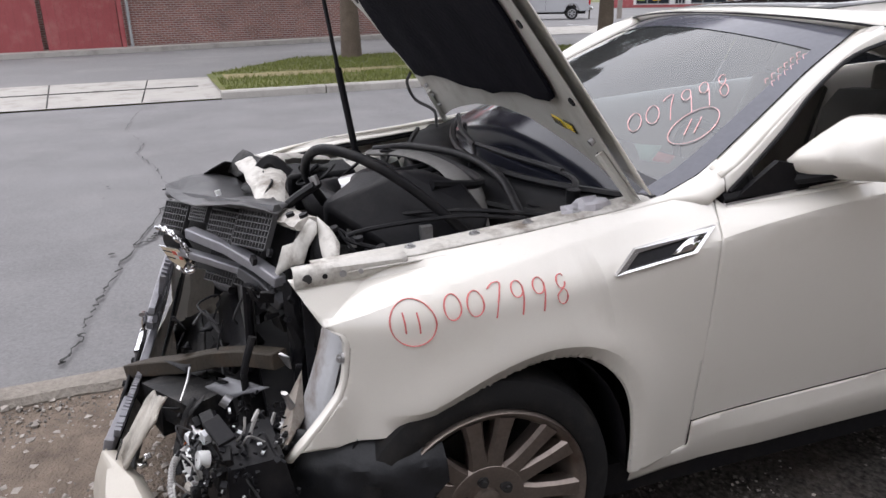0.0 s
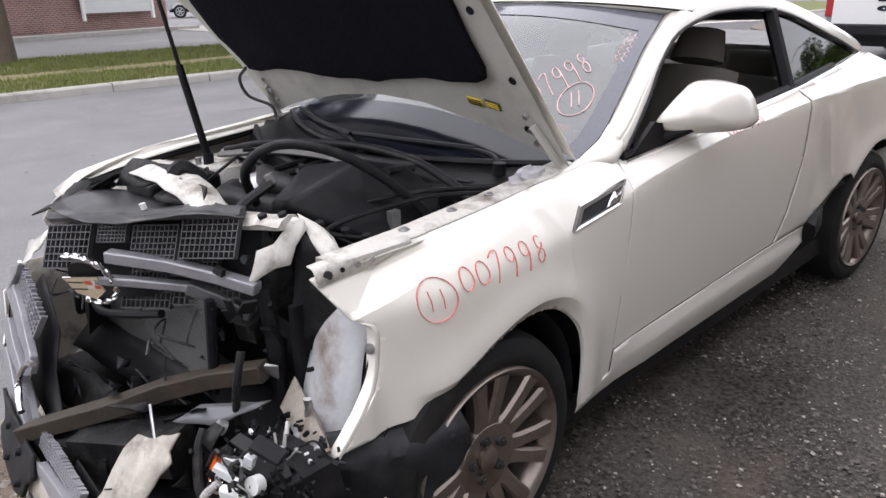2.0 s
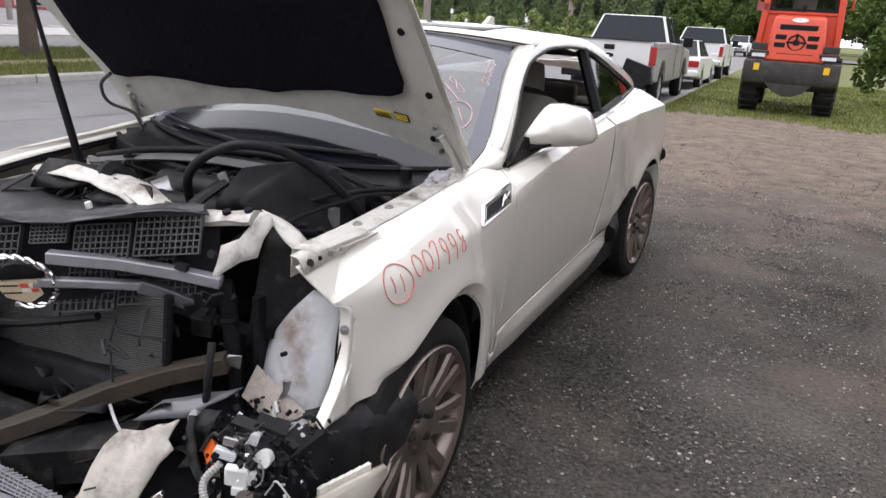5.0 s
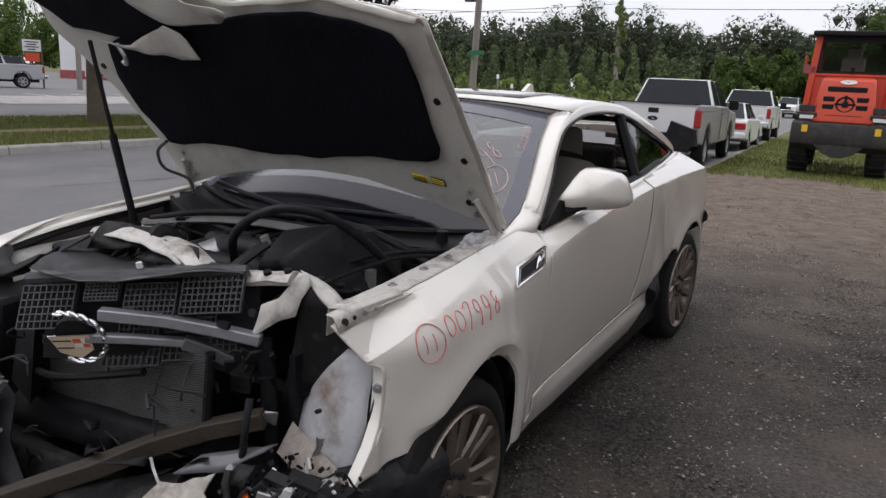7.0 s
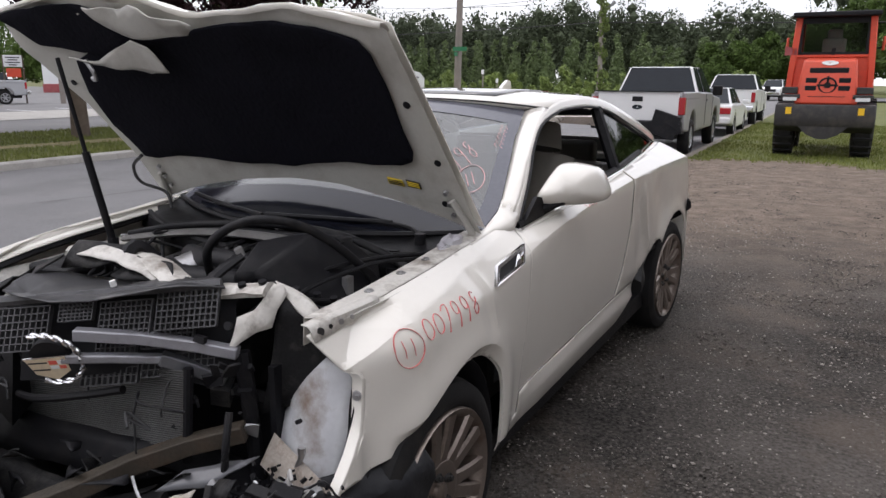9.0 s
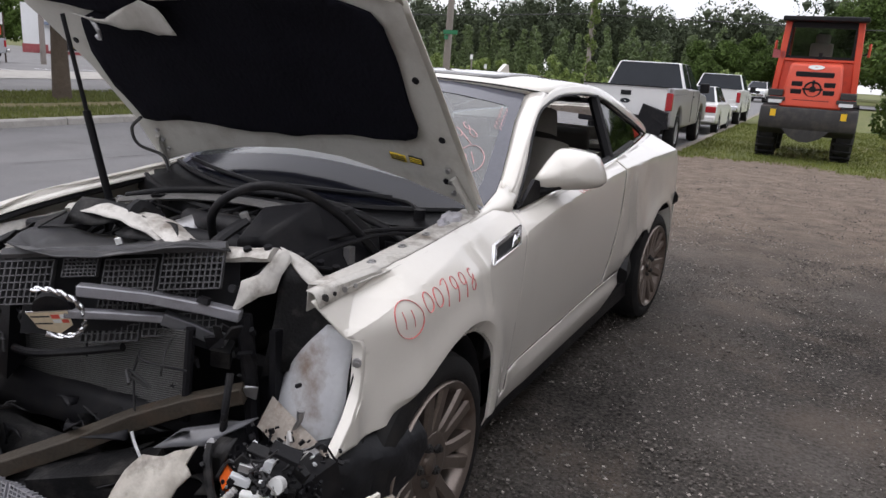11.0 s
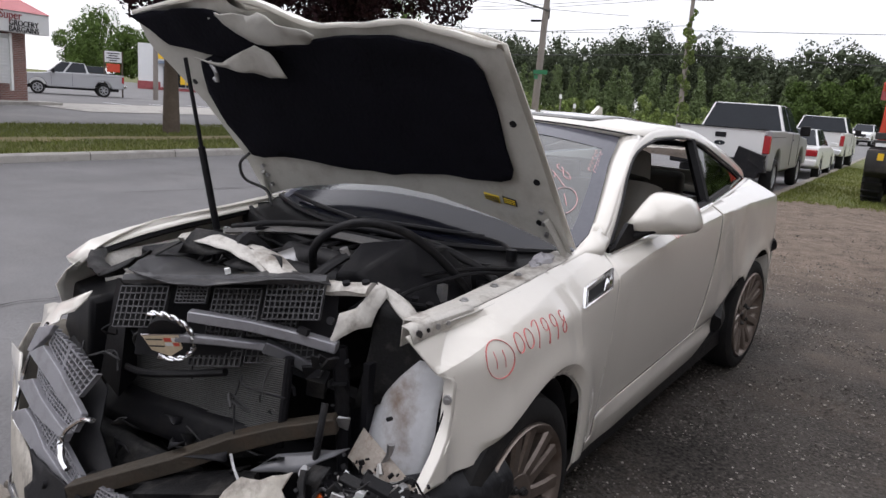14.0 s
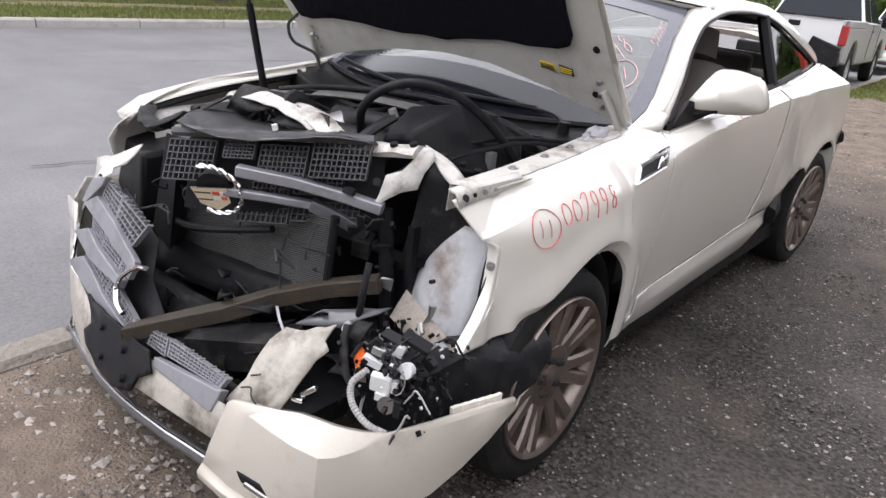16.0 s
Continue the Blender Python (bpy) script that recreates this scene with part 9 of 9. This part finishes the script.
def tree(x, y, trunk_h, trunk_r, blobs, n, size, material, label, seed, lean=(0, 0), limbs=7):
    t = thing("tree", pose(x, y, 0.0), label, "tree")
    rnd = random.Random(seed)
    part("trunk", tube([(0, 0, -0.1), (lean[0] * 0.3, lean[1] * 0.3, trunk_h * 0.5), (lean[0], lean[1], trunk_h), (lean[0] * 1.5, lean[1] * 1.5, trunk_h * 1.9)], [trunk_r * 1.15, trunk_r * 0.4], 14, 5), BARK, t, "brown furrowed trunk")
    bm = bmesh.new()
    for k in range(limbs):
        b = blobs[rnd.randrange(len(blobs))]
        h = trunk_h * rnd.uniform(0.85, 1.3)
        tube([(lean[0], lean[1], h), (lean[0] + b[0] * 0.4, lean[1] + b[1] * 0.4, h + (b[2] - h) * 0.5), (b[0], b[1], b[2])], [trunk_r * 0.4, 0.03], 6, 4, bm)
    part("limbs", bm, BARK, t)
    v, f = leaf_cloud(blobs, n, size, seed)
    raw("crown", v, f, material, parent=t)
    return t


def crown_blobs(seed, n, cx, cy, cz, rx, rz, r0, r1):
    rnd = random.Random(seed)
    out = []
    for _ in range(n):
        a, u = rnd.random() * 6.283, rnd.random() ** 0.5
        z = rnd.uniform(-1, 1)
        k = math.sqrt(max(0.05, 1 - z * z * 0.8))
        out.append((cx + rx * u * k * math.cos(a), cy + rx * u * k * math.sin(a), cz + rz * z, rnd.uniform(r0, r1)))
    return out


tree(-17.5, 4.4, 3.0, 0.26, crown_blobs(1, 46, 0.2, 0.0, 6.8, 4.3, 2.9, 0.7, 1.3), 60000, 0.085, LEAFRED, "dark purple-leaved maple on the grass strip", 1)
tree(-15.25, 10.95, 2.9, 0.21, crown_blobs(2, 76, 0.2, 0.3, 6.6, 5.0, 3.0, 0.7, 1.3), 95000, 0.080, LEAFRED, "dark purple-leaved maple with a broad crown on the grass strip", 2)
tree(-16.7, 19.8, 2.8, 0.28, crown_blobs(3, 50, 0.4, 0.0, 6.2, 3.9, 2.7, 0.7, 1.2), 60000, 0.085, LEAFRED, "dark purple-leaved maple further along the grass strip", 3)
tree(-45.0, 42.0, 2.5, 0.25, crown_blobs(4, 18, 0, 0, 5.0, 2.6, 2.0, 0.7, 1.2), 6000, 0.2, LEAFRED, "dark red tree by the shops", 4)


def woods(name, x0, x1, yfun, hfun, n_trees, leaves_each, size, material, label, seed, conifer=False):
    rnd = random.Random(seed)
    vs, fs = [], []
    for k in range(n_trees):
        x = x0 + (x1 - x0) * (k + rnd.uniform(-0.4, 0.4)) / n_trees
        y = yfun(x) + rnd.uniform(-4, 4)
        h = hfun(x) * rnd.uniform(0.8, 1.18)
        if conifer:
            bl = [(x + rnd.uniform(-0.3, 0.3), y + rnd.uniform(-0.3, 0.3), h * t, max(0.5, 1.9 * (1.05 - t))) for t in (0.15, 0.3, 0.45, 0.6, 0.72, 0.84, 0.94)]
        else:
            bl = [(x + rnd.gauss(0, h * 0.16), y + rnd.gauss(0, h * 0.14), h * rnd.uniform(0.22, 0.92), h * rnd.uniform(0.10, 0.2)) for _ in range(11)]
        v, f = leaf_cloud(bl, leaves_each, size, seed * 1000 + k)
        o = len(vs)
        vs += v
        fs += [[i + o for i in q] for q in f]
        # dense inner foliage
        for bx, by, bz, br in bl:
            o = len(vs)
            w = br * 0.34
            vs += [(bx + w, by, bz), (bx, by + w, bz), (bx - w, by, bz), (bx, by - w, bz), (bx, by, bz + w), (bx, by, max(0.0, bz - w * 1.6))]
            fs += [[o + i for i in q] for q in ((0, 1, 4), (1, 2, 4), (2, 3, 4), (3, 0, 4), (1, 0, 5), (2, 1, 5), (3, 2, 5), (0, 3, 5))]
    return raw(name, vs, fs, material, label, "woods", "stuff")


woods("far_woods", -190, 70, lambda x: 150 + 0.05 * abs(x), lambda x: 15.5 + 2.2 * math.sin(x * 0.11) + 1.2 * math.sin(x * 0.37), 150, 2000, 0.26, LEAFDARK, "dark mixed woods along the horizon", 31)
woods("far_ridge", -260, 130, lambda x: 190 + 0.03 * abs(x), lambda x: 17.5 + 1.5 * math.sin(x * 0.05), 130, 800, 0.5, LEAFDARK, "dark wooded ridge behind the tree line", 38)
woods("conifer_row", -95, 8, lambda x: 112, lambda x: 7.6 + 0.6 * math.sin(x * 0.5), 70, 1800, 0.19, LEAFCONI, "row of dark conifers", 32, True)
woods("green_trees", -12, 34, lambda x: 104, lambda x: lerp_at([(-12, 6), (0, 8.5), (12, 13), (20, 17), (34, 16)], x), 22, 8500, 0.20, LEAFGREEN, "green leafy trees beyond the street", 33)
woods("green_trees", -150, -55, lambda x: 84 + 0.05 * abs(x + 80), lambda x: 10.5 + 1.5 * math.sin(x * 0.3), 30, 3000, 0.22, LEAFGREEN, "green leafy trees behind the shops", 34)
woods("roadside_shrubs", -44, -2, lambda x: 84, lambda x: 2.3 + 0.9 * math.sin(x * 0.9), 30, 700, 0.15, SHRUB, "pale green roadside shrubs", 35)
woods("meadow_weeds", -60, -4, lambda x: 66, lambda x: 1.0, 70, 500, 0.10, SHRUB, "tall weeds in the rough meadow", 36)
woods("hedge", 4.2, 12, lambda x: 24, lambda x: 2.6, 9, 3000, 0.08, LEAFGREEN, "clipped green hedge beside the lot", 37)
rnd = random.Random(9)
iv = [(-10.6 + rnd.uniform(-0.22, 0.22), 44.7 + rnd.uniform(-0.2, 0.2), 0.5 + 0.40 * k, rnd.uniform(0.12, 0.36)) for k in range(19)]
v, f = leaf_cloud(iv, 2200, 0.09, 40)
raw("ivy", v, f, SHRUB, "green ivy climbing the utility pole", "ivy", "stuff")
